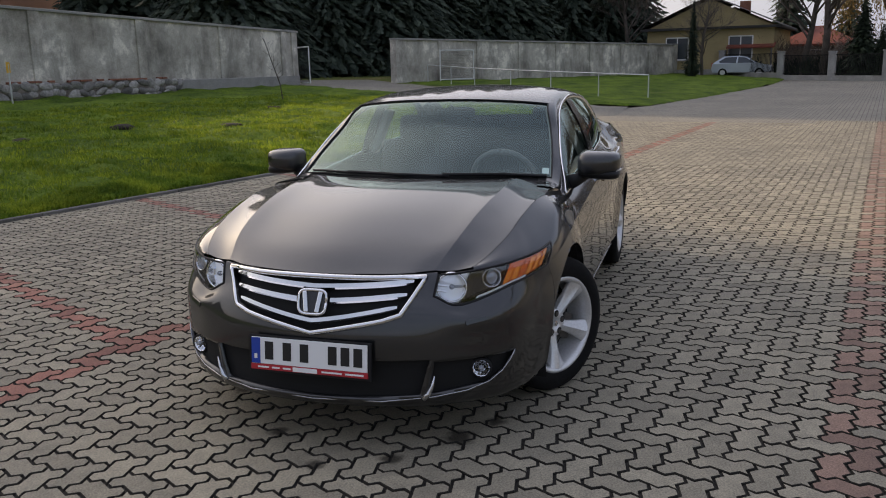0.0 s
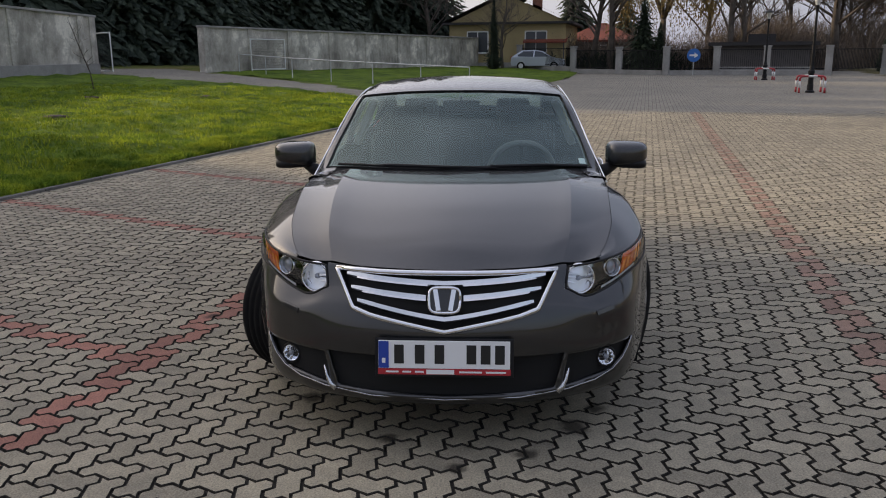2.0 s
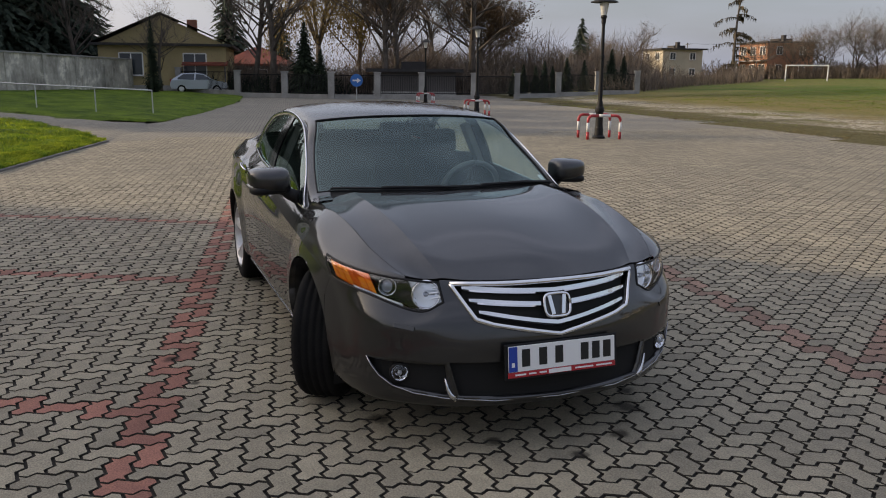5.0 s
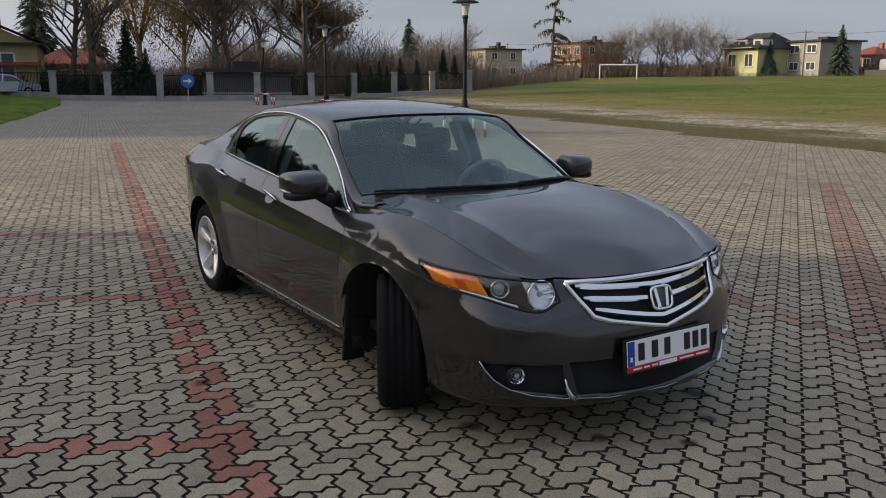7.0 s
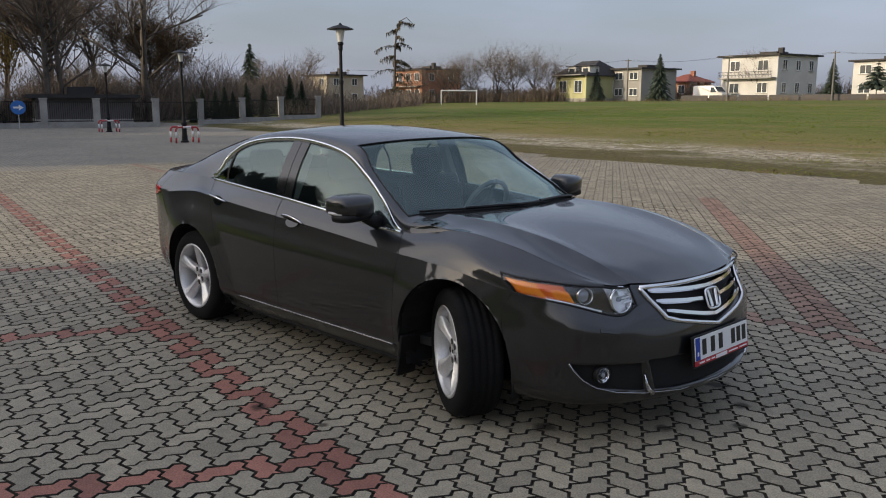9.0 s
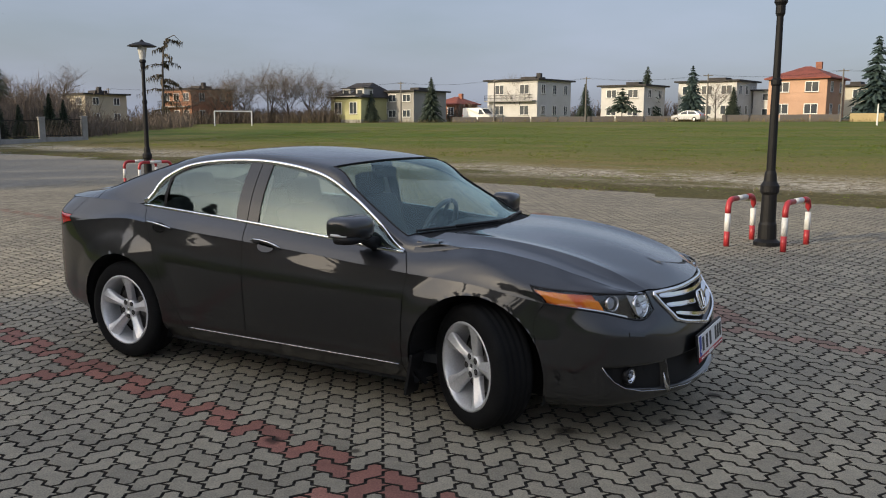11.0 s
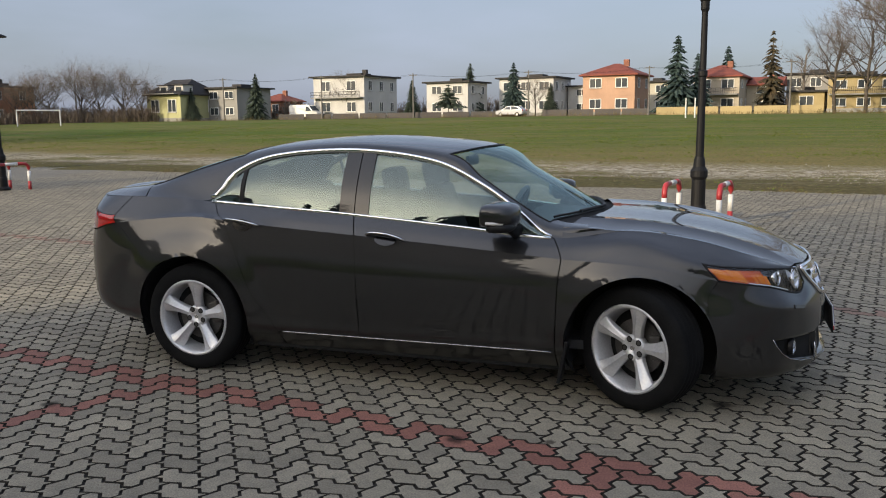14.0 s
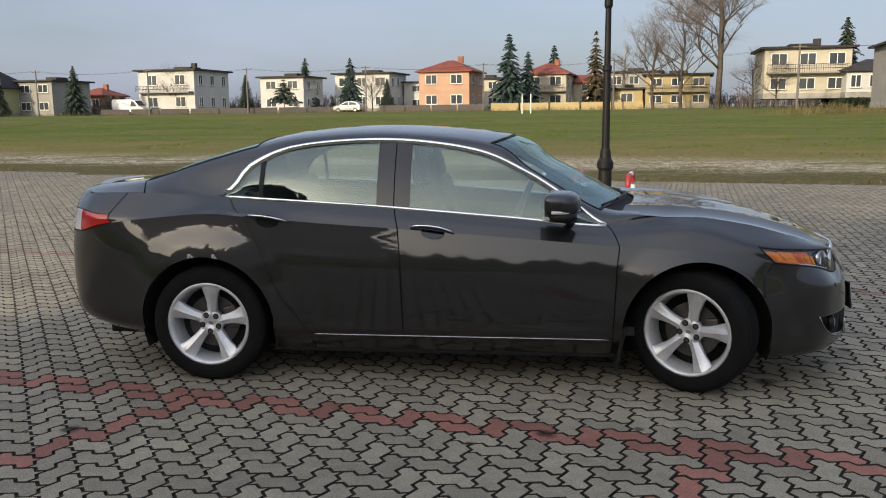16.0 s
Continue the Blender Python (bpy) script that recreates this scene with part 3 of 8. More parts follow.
def gate_leaf(at, turn, length, high, label):
    root = thing("gate", label, "gate", at, turn, "white tube gates")
    bm = bmesh.new()
    for a, b in (((0, 0, 0.08), (length, 0, 0.08)), ((0, 0, high), (length, 0, high)), ((0, 0, 0), (0, 0, high + 0.04)), ((length, 0, 0.08), (length, 0, high))):
        cyl(bm, a, b, 0.03, seg=8)
    part("gate_frame", bm, M_WHITE_PAINT, root)
    bm = bmesh.new()
    k = 0.08
    while k < length:
        cyl(bm, (k, 0, 0.08), (k, 0, high), 0.004, seg=4, caps=False)
        k += 0.08
    for j in range(1, 20):
        cyl(bm, (0, 0, 0.08 + j * 0.085), (length, 0, 0.08 + j * 0.085), 0.003, seg=4, caps=False)
    part("wire_mesh", bm, M_BLACK_IRON, root)
    return root


gate_leaf((-33.3, -18.2, 0.78), 42, 2.7, 1.75, "open gate leaf of white tube and dark wire mesh")
gate_leaf((-39.2, -12.4, 0.68), 153, 2.7, 1.65, "white tube gate leaf folded back beside the wall")


def hand_rail():
    root = thing("hand_rail", "pale green painted steel hand rail on thin posts", "railing")
    pts = [(-28.1, -0.6), (-29.0, -2.6), (-30.0, -4.7), (-31.3, -6.7), (-33.0, -8.8), (-35.2, -10.6), (-37.6, -12.6)]
    tops = []
    for x, y in pts:
        z = height(x, y)
        bm = bmesh.new()
        cyl(bm, (x, y, z), (x, y, z + 0.95), 0.022, seg=8)
        part("post", bm, M_GALV, root)
        tops.append((x, y, z + 0.95))
    part("rail", tube(bmesh.new(), tops, 0.026), M_GALV, root)


hand_rail()


# ---- street fence ----
FENCE = [(-63.0, 2.6), (-58.2, 6.4), (-54.6, 9.2), (-51.9, 11.9), (-51.2, 15.0), (-50.2, 17.9), (-49.2, 21.4), (-51.4, 25.8), (-52.6, 29.9), (-53.6, 34.0), (-54.4, 38.2)]


def make_fence():
    root = thing("fence", "black steel picket fence between pale concrete posts", "fence")
    bm = bmesh.new()
    box(bm, (0, 0, 0.9), (0.42, 0.42, 1.85), bevel=0.02)
    box(bm, (0, 0, 1.86), (0.5, 0.5, 0.09), bevel=0.02)
    post = mesh_of("post", bm, M_CONCRETE)
    for x, y in FENCE:
        ob = new("post", post)
        ob.parent = root
        ob.matrix_basis = pose(x, y, height(x, y) - 0.04, 0, 0, 70)
    for k, ((x0, y0), (x1, y1)) in enumerate(zip(FENCE, FENCE[1:])):
        d = Vector((x1 - x0, y1 - y0, 0))
        n = d.length
        m = pose(x0, y0, height((x0 + x1) / 2, (y0 + y1) / 2), 0, 0, math.degrees(math.atan2(d.y, d.x)))
        if k != 6:
            bm = bmesh.new()
            box(bm, (n / 2, 0, 0.15), (n - 0.42, 0.26, 0.34), bevel=0.015)
            part("plinth", bm, M_CONCRETE, root).matrix_basis = m
        bm = bmesh.new()
        for z in (0.42, 1.62):
            box(bm, (n / 2, 0, z), (n - 0.4, 0.04, 0.05))
        c = 0.35
        while c < n - 0.3:
            box(bm, (c, 0, 1.02), (0.022, 0.022, 1.24))
            c += 0.125
        part("panel", bm, M_BLACK_IRON, root).matrix_basis = m


make_fence()


def road_sign():
    root = thing("road_sign", "round blue road sign with a white arrow", "road sign", (-51.35, 13.55, 0.0), 74)
    bm = bmesh.new()
    cyl(bm, (0, 0, 0), (0, 0, 1.65), 0.03, seg=8)
    part("pole", bm, M_GALV, root)
    M_BLUE = plain("sign_blue", (0.015, 0.13, 0.42), 0.4)
    bm = bmesh.new()
    lathe(bm, [(0.0, 0.0), (0.42, 0.0), (0.43, 0.01), (0.42, 0.02), (0.0, 0.02)], 32, pose(0, -0.04, 1.28, 90))
    part("disc", bm, M_BLUE, root)
    bm = bmesh.new()
    for p in ([(-0.27, -0.055), (0.06, -0.055), (0.06, 0.055), (-0.27, 0.055)], [(0.04, -0.18), (0.29, 0.0), (0.04, 0.18)]):
        bm.faces.new([bm.verts.new((x, -0.066, 1.28 + z)) for x, z in p])
    part("arrow", bm, M_WHITE_PAINT, root)


road_sign()


# ---- lamps with guard hoops ----
M_LAMP_GLASS = plain("lamp_glass_clear", (0.55, 0.56, 0.55), 0.15)


def street_lamp():
    root = thing("street_lamp", "black cast-iron street lamp with a disc hood", "street lamp", group="lamps across the car park")
    bm = bmesh.new()
    lathe(bm, [(0.17, 0.0), (0.17, 0.05), (0.12, 0.09), (0.115, 0.28), (0.10, 0.32), (0.095, 0.68), (0.12, 0.72), (0.12, 0.80), (0.085, 0.86), (0.075, 0.96), (0.062, 1.0)], 20)
    part("base", bm, M_BLACK_IRON, root)
    bm = bmesh.new()
    lathe(bm, [(0.058, 0.98), (0.052, 2.10), (0.066, 2.12), (0.066, 2.18), (0.047, 2.2), (0.042, 2.98), (0.06, 3.02), (0.06, 3.12), (0.085, 3.16), (0.07, 3.22)], 16)
    part("column", bm, M_BLACK_IRON, root)
    bm = bmesh.new()
    lathe(bm, [(0.07, 3.21), (0.115, 3.48), (0.12, 3.53)], 16)
    part("lantern", bm, M_LAMP_GLASS, root, "clear lantern glass")
    bm = bmesh.new()
    lathe(bm, [(0.36, 3.54), (0.35, 3.56), (0.17, 3.63), (0.06, 3.66), (0.02, 3.71), (0.0, 3.72)], 28)
    part("hood", bm, M_BLACK_IRON, root)
    return root


def guard_hoop():
    root = thing("guard_hoop", "red and white striped steel guard hoop", "guard hoop", group="hoops round the lamps")
    r, w, h = 0.12, 0.45, 0.62
    pts = [(0, -w, 0), (0, -w, 0.2), (0, -w, 0.44)]
    pts += [(0, -w + r * (1 - math.cos(a)), h - r + r * math.sin(a)) for a in [radians(v) for v in (0, 22, 45, 68, 90)]]
    pts += [(0, -0.16, h), (0, 0.16, h)]
    pts += [(0, w - r * (1 - math.cos(a)), h - r + r * math.sin(a)) for a in [radians(v) for v in (90, 68, 45, 22, 0)]]
    pts += [(0, w, 0.44), (0, w, 0.2), (0, w, 0)]
    for name, i, j, m in (("red_band", 0, 1, M_RED_PAINT), ("white_band", 1, 2, M_WHITE_PAINT), ("red_band", 2, 8, M_RED_PAINT), ("white_band", 8, 9, M_WHITE_PAINT),
                          ("red_band", 9, 15, M_RED_PAINT), ("white_band", 15, 16, M_WHITE_PAINT), ("red_band", 16, 17, M_RED_PAINT)):
        part(name, tube(bmesh.new(), pts[i:j + 1], 0.038, 12), m, root, smooth=True)
    return root


LAMPS = [(1.49, 7.15), (-14.3, 10.3), (-27.6, 12.4), (-41.6, 15.1)]
lamp0, hoop0 = street_lamp(), guard_hoop()
for k, (x, y) in enumerate(LAMPS):
    place = pose(x, y, 0, 0, 0, -10.4)
    lamp = lamp0 if k == 0 else copy_thing(lamp0, place)
    lamp.matrix_basis = place
    for s in (-1, 1):
        spot = place @ Matrix.Translation((0.37 * s, 0, 0))
        hoop = hoop0 if k == 0 and s == -1 else copy_thing(hoop0, spot)
        hoop.matrix_basis = spot

# ---- the car: materials ----
def paint_mat():
    m, n, l, p = shader("car_paint_graphite")
    v = coords(n, l, 1.0, False)
    fl = noise_tex(n, l, v, 900, 2)
    l.new(ramp(n, l, fl, [(0.35, (0.0160, 0.0163, 0.0172)), (0.7, (0.039, 0.0397, 0.0418))]), p.inputs["Base Color"])
    p.inputs["Metallic"].default_value, p.inputs["Roughness"].default_value = 0.85, 0.44
    p.inputs["Coat Weight"].default_value, p.inputs["Coat Roughness"].default_value = 1.0, 0.015
    p.inputs["Coat IOR"].default_value = 1.62
    return m


M_PAINT = paint_mat()
M_TRIM = rough_mat("black_plastic", (0.008, 0.008, 0.009), 0.5, fine=200, coarse=20, vary=0.2, relief=0.05, spec=0.3, world_space=False)
M_GLOSS_BLACK = plain("gloss_black", (0.008, 0.008, 0.009), 0.12, 0.0, 0.5)
# near-black: the shade of hollows and gaps is put into the colour
M_DARK = plain("dark_cavity_shade", (0.004, 0.004, 0.004), 0.9)
M_CHROME = plain("chrome", (0.80, 0.80, 0.81), 0.10, 1.0)
# chrome of the low strips, the dark ground it mirrors put into its colour
M_DARK_CHROME = plain("chrome_dark_reflection", (0.36, 0.36, 0.37), 0.18, 1.0)
M_SATIN = plain("satin_aluminium", (0.62, 0.63, 0.65), 0.26, 1.0)
M_RUBBER = rough_mat("tyre_rubber", (0.010, 0.010, 0.010), 0.9, fine=120, coarse=8, vary=0.35, relief=0.15, spec=0.15, world_space=False)
M_RIM = rough_mat("silver_alloy", (0.68, 0.68, 0.68), 0.27, 0.45, fine=90, coarse=8, vary=0.12, relief=0.03, world_space=False)
M_STEEL = rough_mat("brake_steel", (0.10, 0.095, 0.09), 0.5, 0.7, fine=90, coarse=10, vary=0.3, world_space=False)
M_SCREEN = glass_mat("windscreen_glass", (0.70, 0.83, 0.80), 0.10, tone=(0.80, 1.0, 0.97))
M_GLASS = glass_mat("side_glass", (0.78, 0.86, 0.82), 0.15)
M_LENS = glass_mat("lamp_lens", (0.96, 0.97, 0.98), 0.06, 0.0, (1.0, 1.0, 1.0))
M_REFLECTOR = plain("lamp_reflector", (0.95, 0.96, 0.98), 0.16, 1.0)
M_BEZEL = plain("lamp_bezel_silver", (0.80, 0.82, 0.85), 0.32, 0.6)
M_BULB = plain("lamp_bulb_glass", (0.30, 0.32, 0.36), 0.04, 0.5)
M_AMBER = plain("amber_indicator", (1.0, 0.30, 0.03), 0.22, 0.25, 0.4)
M_AMBER_DEEP = plain("amber_deep", (0.80, 0.13, 0.012), 0.2, 0.25, 0.4)
M_TAIL_RED = plain("tail_lamp_red", (0.48, 0.012, 0.015), 0.18, 0.0, 1.0)
M_TAIL_CLEAR = plain("tail_lamp_clear", (0.68, 0.66, 0.66), 0.2, 0.0, 1.0)
M_FABRIC = rough_mat("seat_fabric_dark", (0.028, 0.028, 0.03), 0.9, fine=300, coarse=10, vary=0.3, relief=0.2, world_space=False)
M_DASH = rough_mat("dashboard_plastic", (0.022, 0.022, 0.023), 0.7, fine=300, coarse=10, vary=0.2, relief=0.1, world_space=False)
M_LINER = rough_mat("headliner_grey", (0.30, 0.29, 0.27), 0.95, fine=200, coarse=6, vary=0.15, world_space=False)
M_PLATE = plain("plate_white", (0.78, 0.78, 0.77), 0.35)
M_PLATE_BLUE = plain("plate_blue", (0.01, 0.05, 0.33), 0.35)
M_INK = plain("plate_black", (0.01, 0.01, 0.01), 0.4)
M_PLATE_RED = plain("plate_frame_red", (0.42, 0.02, 0.03), 0.35)

# ---- the car: shape ----
# Lines round the lower body, from the nose's middle to the tail's middle: each a row of lengthways, sideways and upward places.
# The stations: nose, three round the corner, lamp, bumper seam, front axle, door edge, mid door, centre seam, rear door, its edge, rear axle, tail.
LOWER = [
    ((2.27, 2.25, 2.19, 2.09, 1.93, 1.70, 1.35, .92, .35, -.23, -.55, -.74, -1.35, -1.72, -2.05, -2.22, -2.28),
     (0, .24, .42, .58, .71, .79, .80, .80, .80, .80, .80, .80, .80, .80, .70, .48, 0),
     (.19, .19, .185, .18, .175, .175, .17, .165, .165, .165, .165, .165, .18, .24, .27, .27, .27)),
    ((2.335, 2.315, 2.25, 2.14, 1.985, 1.72, 1.35, .915, .35, -.23, -.55, -.765, -1.35, -1.73, -2.12, -2.30, -2.36),
     (0, .25, .45, .63, .775, .865, .893, .893, .893, .893, .893, .893, .893, .865, .75, .50, 0),
     (.235, .235, .23, .225, .22, .24, .28, .285, .285, .285, .285, .285, .28, .30, .33, .33, .33)),
    ((2.33, 2.31, 2.255, 2.155, 2.0, 1.715, 1.35, .915, .35, -.23, -.56, -.83, -1.35, -1.735, -2.145, -2.325, -2.39),
     (0, .25, .46, .64, .79, .875, .905, .905, .908, .908, .906, .904, .905, .88, .775, .51, 0),
     (.37, .37, .37, .37, .37, .375, .38, .38, .38, .38, .38, .385, .39, .40, .42, .42, .42)),
    ((2.325, 2.31, 2.25, 2.15, 2.0, 1.70, 1.35, .92, .35, -.235, -.60, -.93, -1.35, -1.75, -2.15, -2.335, -2.40),
     (0, .25, .46, .645, .795, .88, .915, .915, .917, .917, .915, .912, .913, .89, .78, .515, 0),
     (.50, .50, .50, .50, .50, .51, .52, .52, .52, .52, .53, .53, .54, .55, .56, .56, .56)),
    ((2.30, 2.285, 2.225, 2.15, 2.0, 1.69, 1.35, .925, .35, -.24, -.65, -1.02, -1.35, -1.78, -2.15, -2.335, -2.40),
     (0, .25, .46, .64, .79, .88, .915, .915, .918, .918, .916, .912, .913, .89, .78, .515, 0),
     (.60, .60, .595, .565, .595, .63, .665, .67, .69, .705, .725, .745, .745, .74, .73, .72, .72)),
    ((2.265, 2.25, 2.178, 2.138, 1.985, 1.735, 1.35, .94, .35, -.255, -.70, -1.12, -1.40, -1.915, -2.14, -2.325, -2.39),
     (0, .25, .462, .585, .758, .876, .897, .893, .888, .886, .882, .874, .866, .855, .78, .52, 0),
     (.675, .67, .668, .622, .675, .717, .778, .797, .842, .884, .912, .945, .957, .905, .85, .85, .85)),
    ((2.232, 2.215, 2.14, 2.09, 1.92, 1.655, 1.33, .915, .35, -.27, -.73, -1.19, -1.45, -1.93, -2.12, -2.30, -2.365),
     (0, .25, .468, .628, .778, .872, .858, .858, .855, .852, .846, .818, .822, .84, .775, .515, 0),
     (.735, .735, .742, .758, .774, .80, .88, .855, .893, .936, .965, .974, .986, .95, .97, .97, .97)),
    ((2.225, 2.208, 2.13, 2.075, 1.85, 1.60, 1.28, .885, .35, -.285, -.75, -1.25, -1.5, -1.85, -2.10, -2.28, -2.345),
     (0, .25, .46, .615, .705, .735, .762, .812, .812, .805, .79, .745, .755, .755, .69, .46, 0),
     (.747, .748, .752, .766, .84, .905, .942, .897, .94, .99, 1.018, 1.042, 1.06, 1.068, 1.06, 1.055, 1.05)),
]
# Lines over the upper body, from the cowl to the tail: window line, glass edge, quarter, middle.
UPPER = [
    ((1.16, .885, .66, .44, .15, -.33, -.85, -1.12, -1.29, -1.75, -2.10),
     (.772, .810, .752, .705, .66, .637, .65, .685, .738, .756, .69),
     (.942, .898, 1.045, 1.18, 1.30, 1.357, 1.325, 1.22, 1.055, 1.067, 1.061)),
    ((1.06, .86, .65, .45, .24, -.33, -.85, -1.15, -1.5, -1.80, -2.18),
     (.755, .735, .705, .66, .605, .56, .555, .57, .595, .60, .50),
     (.958, .972, 1.085, 1.205, 1.338, 1.400, 1.378, 1.318, 1.22, 1.128, 1.085)),
    ((1.08, .98, .78, .57, .33, -.33, -.85, -1.15, -1.5, -1.83, -2.27),
     (.40, .38, .36, .345, .32, .30, .30, .30, .31, .31, .28),
     (.978, .985, 1.10, 1.218, 1.366, 1.428, 1.405, 1.355, 1.25, 1.14, 1.085)),
    ((1.14, 1.06, .85, .62, .36, -.33, -.85, -1.15, -1.5, -1.84, -2.30),
     (0, 0, 0, 0, 0, 0, 0, 0, 0, 0, 0),
     (.978, .988, 1.105, 1.225, 1.373, 1.437, 1.415, 1.365, 1.262, 1.145, 1.088)),
]
# Lines along the bonnet, from the cowl to its lip: edge, ridge, quarter, middle.
BONNET = [
    ((.93, 1.28, 1.60, 1.85, 2.075), (.772, .762, .735, .705, .615), (.955, .942, .905, .84, .766)),
    ((1.0, 1.33, 1.66, 1.94, 2.125), (.575, .57, .55, .52, .475), (.989, .977, .931, .851, .758)),
    ((1.05, 1.36, 1.70, 2.0, 2.185), (.40, .40, .39, .37, .33), (.984, .968, .916, .832, .751)),
    ((1.10, 1.40, 1.75, 2.05, 2.225), (0, 0, 0, 0, 0), (.988, .975, .925, .838, .747)),
]
LOWER_NET = np.array(LOWER).transpose(0, 2, 1)
UPPER_NET = np.array(UPPER).transpose(0, 2, 1)
BONNET_NET = np.array(BONNET).transpose(0, 2, 1)


def spline(p, t):
    """A smooth line through points, at t counted in points."""
    n = len(p)
    i = min(max(int(math.floor(t)), 0), n - 2)
    f = t - i
    b, c = p[i], p[i + 1]
    a = p[i - 1] if i > 0 else 2 * b - c
    d = p[i + 2] if i + 2 < n else 2 * c - b
    return 0.5 * (2 * b + (c - a) * f + (2 * a - 5 * b + 4 * c - d) * f * f + (3 * b - 3 * c + d - a) * f ** 3)


FLIP = np.array((1, -1, 1))
LOWER_WRAP = np.concatenate([(LOWER_NET[:, 1:2] * FLIP), LOWER_NET, (LOWER_NET[:, -2:-1] * FLIP)], 1).transpose(1, 0, 2)
ring_cache = {}
net_cache = {}


def lower(u, v):
    """The lower body at u along (minus: the car's right side) and v up."""
    side = -1 if u < 0 else 1
    a = abs(u)
    if a not in ring_cache:
        ring_cache[a] = spline(LOWER_WRAP, a + 1)
    rows = ring_cache[a]
    p = spline(rows, v)
    k = min(max(a - 2.5, 0.0), 1.0)
    if k:                                           # a sharp shoulder crease at line 5
        p = p * (1 - k) + (spline(rows[:6], v) if v < 5 else spline(rows[5:], v - 5)) * k
    y = p[1]
    if 3.8 < a < 14:                                # flared wheel arches, with an edge of their own
        for cx, wide in ((1.3525, 0.525), (-1.3525, 0.555)):
            d = math.hypot(p[0] - cx, p[2] - 0.332)
            if d < wide:
                y += 0.021 * min((wide - d) / (wide - 0.40), 1.0) * min(max((p[2] - 0.25) / 0.15, 0.0), 1.0)
    return Vector((p[0], y * side, p[2]))


def net_point(net, s, q):
    """A net with a mirrored middle: s along, q from -n (right edge) over 0 (middle) to n (left edge)."""
    n = len(net) - 1
    key = (id(net), s)
    if key not in net_cache:
        rows = spline(net.transpose(1, 0, 2), s)
        net_cache[key] = np.concatenate([rows * FLIP, rows[::-1][1:]], 0)
    p = spline(net_cache[key], q + n)
    return Vector(p)


def upper(s, q):
    return net_point(UPPER_NET, s, q)


def bonnet(s, q):
    """The bonnet, creased along its two ridges."""
    if ("b", s) not in net_cache:
        net_cache["b", s] = spline(BONNET_NET.transpose(1, 0, 2), s)
    e, r, m, c = net_cache["b", s]
    if ("e", s) not in net_cache:                   # its edge runs along the fender's upper edge
        lo, hi = 2.9, 7.2
        for _ in range(40):
            mid = (lo + hi) / 2
            lo, hi = (mid, hi) if lower(mid, 7).x > e[0] else (lo, mid)
        k = min(max((e[0] - 1.12) / 0.2, 0.0), 1.0)
        net_cache["e", s] = e * (1 - k) + np.array(lower(lo, 7)) * k
    e = net_cache["e", s]
    if abs(q) <= 2:
        return Vector(spline(np.array([r * FLIP, m * FLIP, c, m, r]), q + 2))
    f = abs(q) - 2
    p = r + (e - r) * f
    p[2] -= 0.008 * math.sin(math.pi * f)
    return Vector(p if q > 0 else p * FLIP)


def steps(a, b, n):
    return [a + (b - a) * i / n for i in range(n + 1)]


def joined(*runs):
    out = []
    for r in runs:
        out += r if not out else r[1:]
    return out


def patch(surf, us, vs, bm=None, inset=0.0, flip=False):
    """A surface over a grid of parameters."""
    bm = bm or bmesh.new()
    grid = []
    for u in us:
        grid.append([bm.verts.new(surf(u, v)) for v in vs])
    for i in range(len(us) - 1):
        for j in range(len(vs) - 1):
            q = (grid[i][j], grid[i + 1][j], grid[i + 1][j + 1], grid[i][j + 1])
            try:
                bm.faces.new(q[::-1] if flip else q)
            except ValueError:
                pass
    return bm


def outward(bm, centre=(0, 0, 0.6)):
    """Turns the faces so that they look away from the car's middle."""
    bm.normal_update()
    c = Vector(centre)
    for f in bm.faces:
        m = f.calc_center_median()
        if f.normal.dot(m - Vector((m.x * 0.75, c.y, c.z))) < 0:
            f.normal_flip()
    return bm


def cut_arch(bm, cx, cz, r):
    """Cuts a round wheel arch and folds its lip inwards."""
    inside = {v for v in bm.verts if (v.co.x - cx) ** 2 + (v.co.z - cz) ** 2 < r * r}
    bmesh.ops.delete(bm, geom=[f for f in bm.faces if all(v in inside for v in f.verts)], context="FACES")
    rim = []
    for v in [v for v in bm.verts if v in inside]:
        if not v.link_faces:
            bm.verts.remove(v)
            continue
        d = Vector((v.co.x - cx, 0, v.co.z - cz))
        d.normalize()
        v.co.x, v.co.z = cx + d.x * r, cz + d.z * r
        rim.append(v)
    rim = set(rim)
    edges = [e for e in bm.edges if len(e.link_faces) == 1 and e.verts[0] in rim and e.verts[1] in rim]
    for e in edges:
        e.smooth = False
    got = bmesh.ops.extrude_edge_only(bm, edges=edges)
    for v in got["geom"]:
        if isinstance(v, bmesh.types.BMVert):
            v.co.y -= math.copysign(0.035, v.co.y)
    return bm


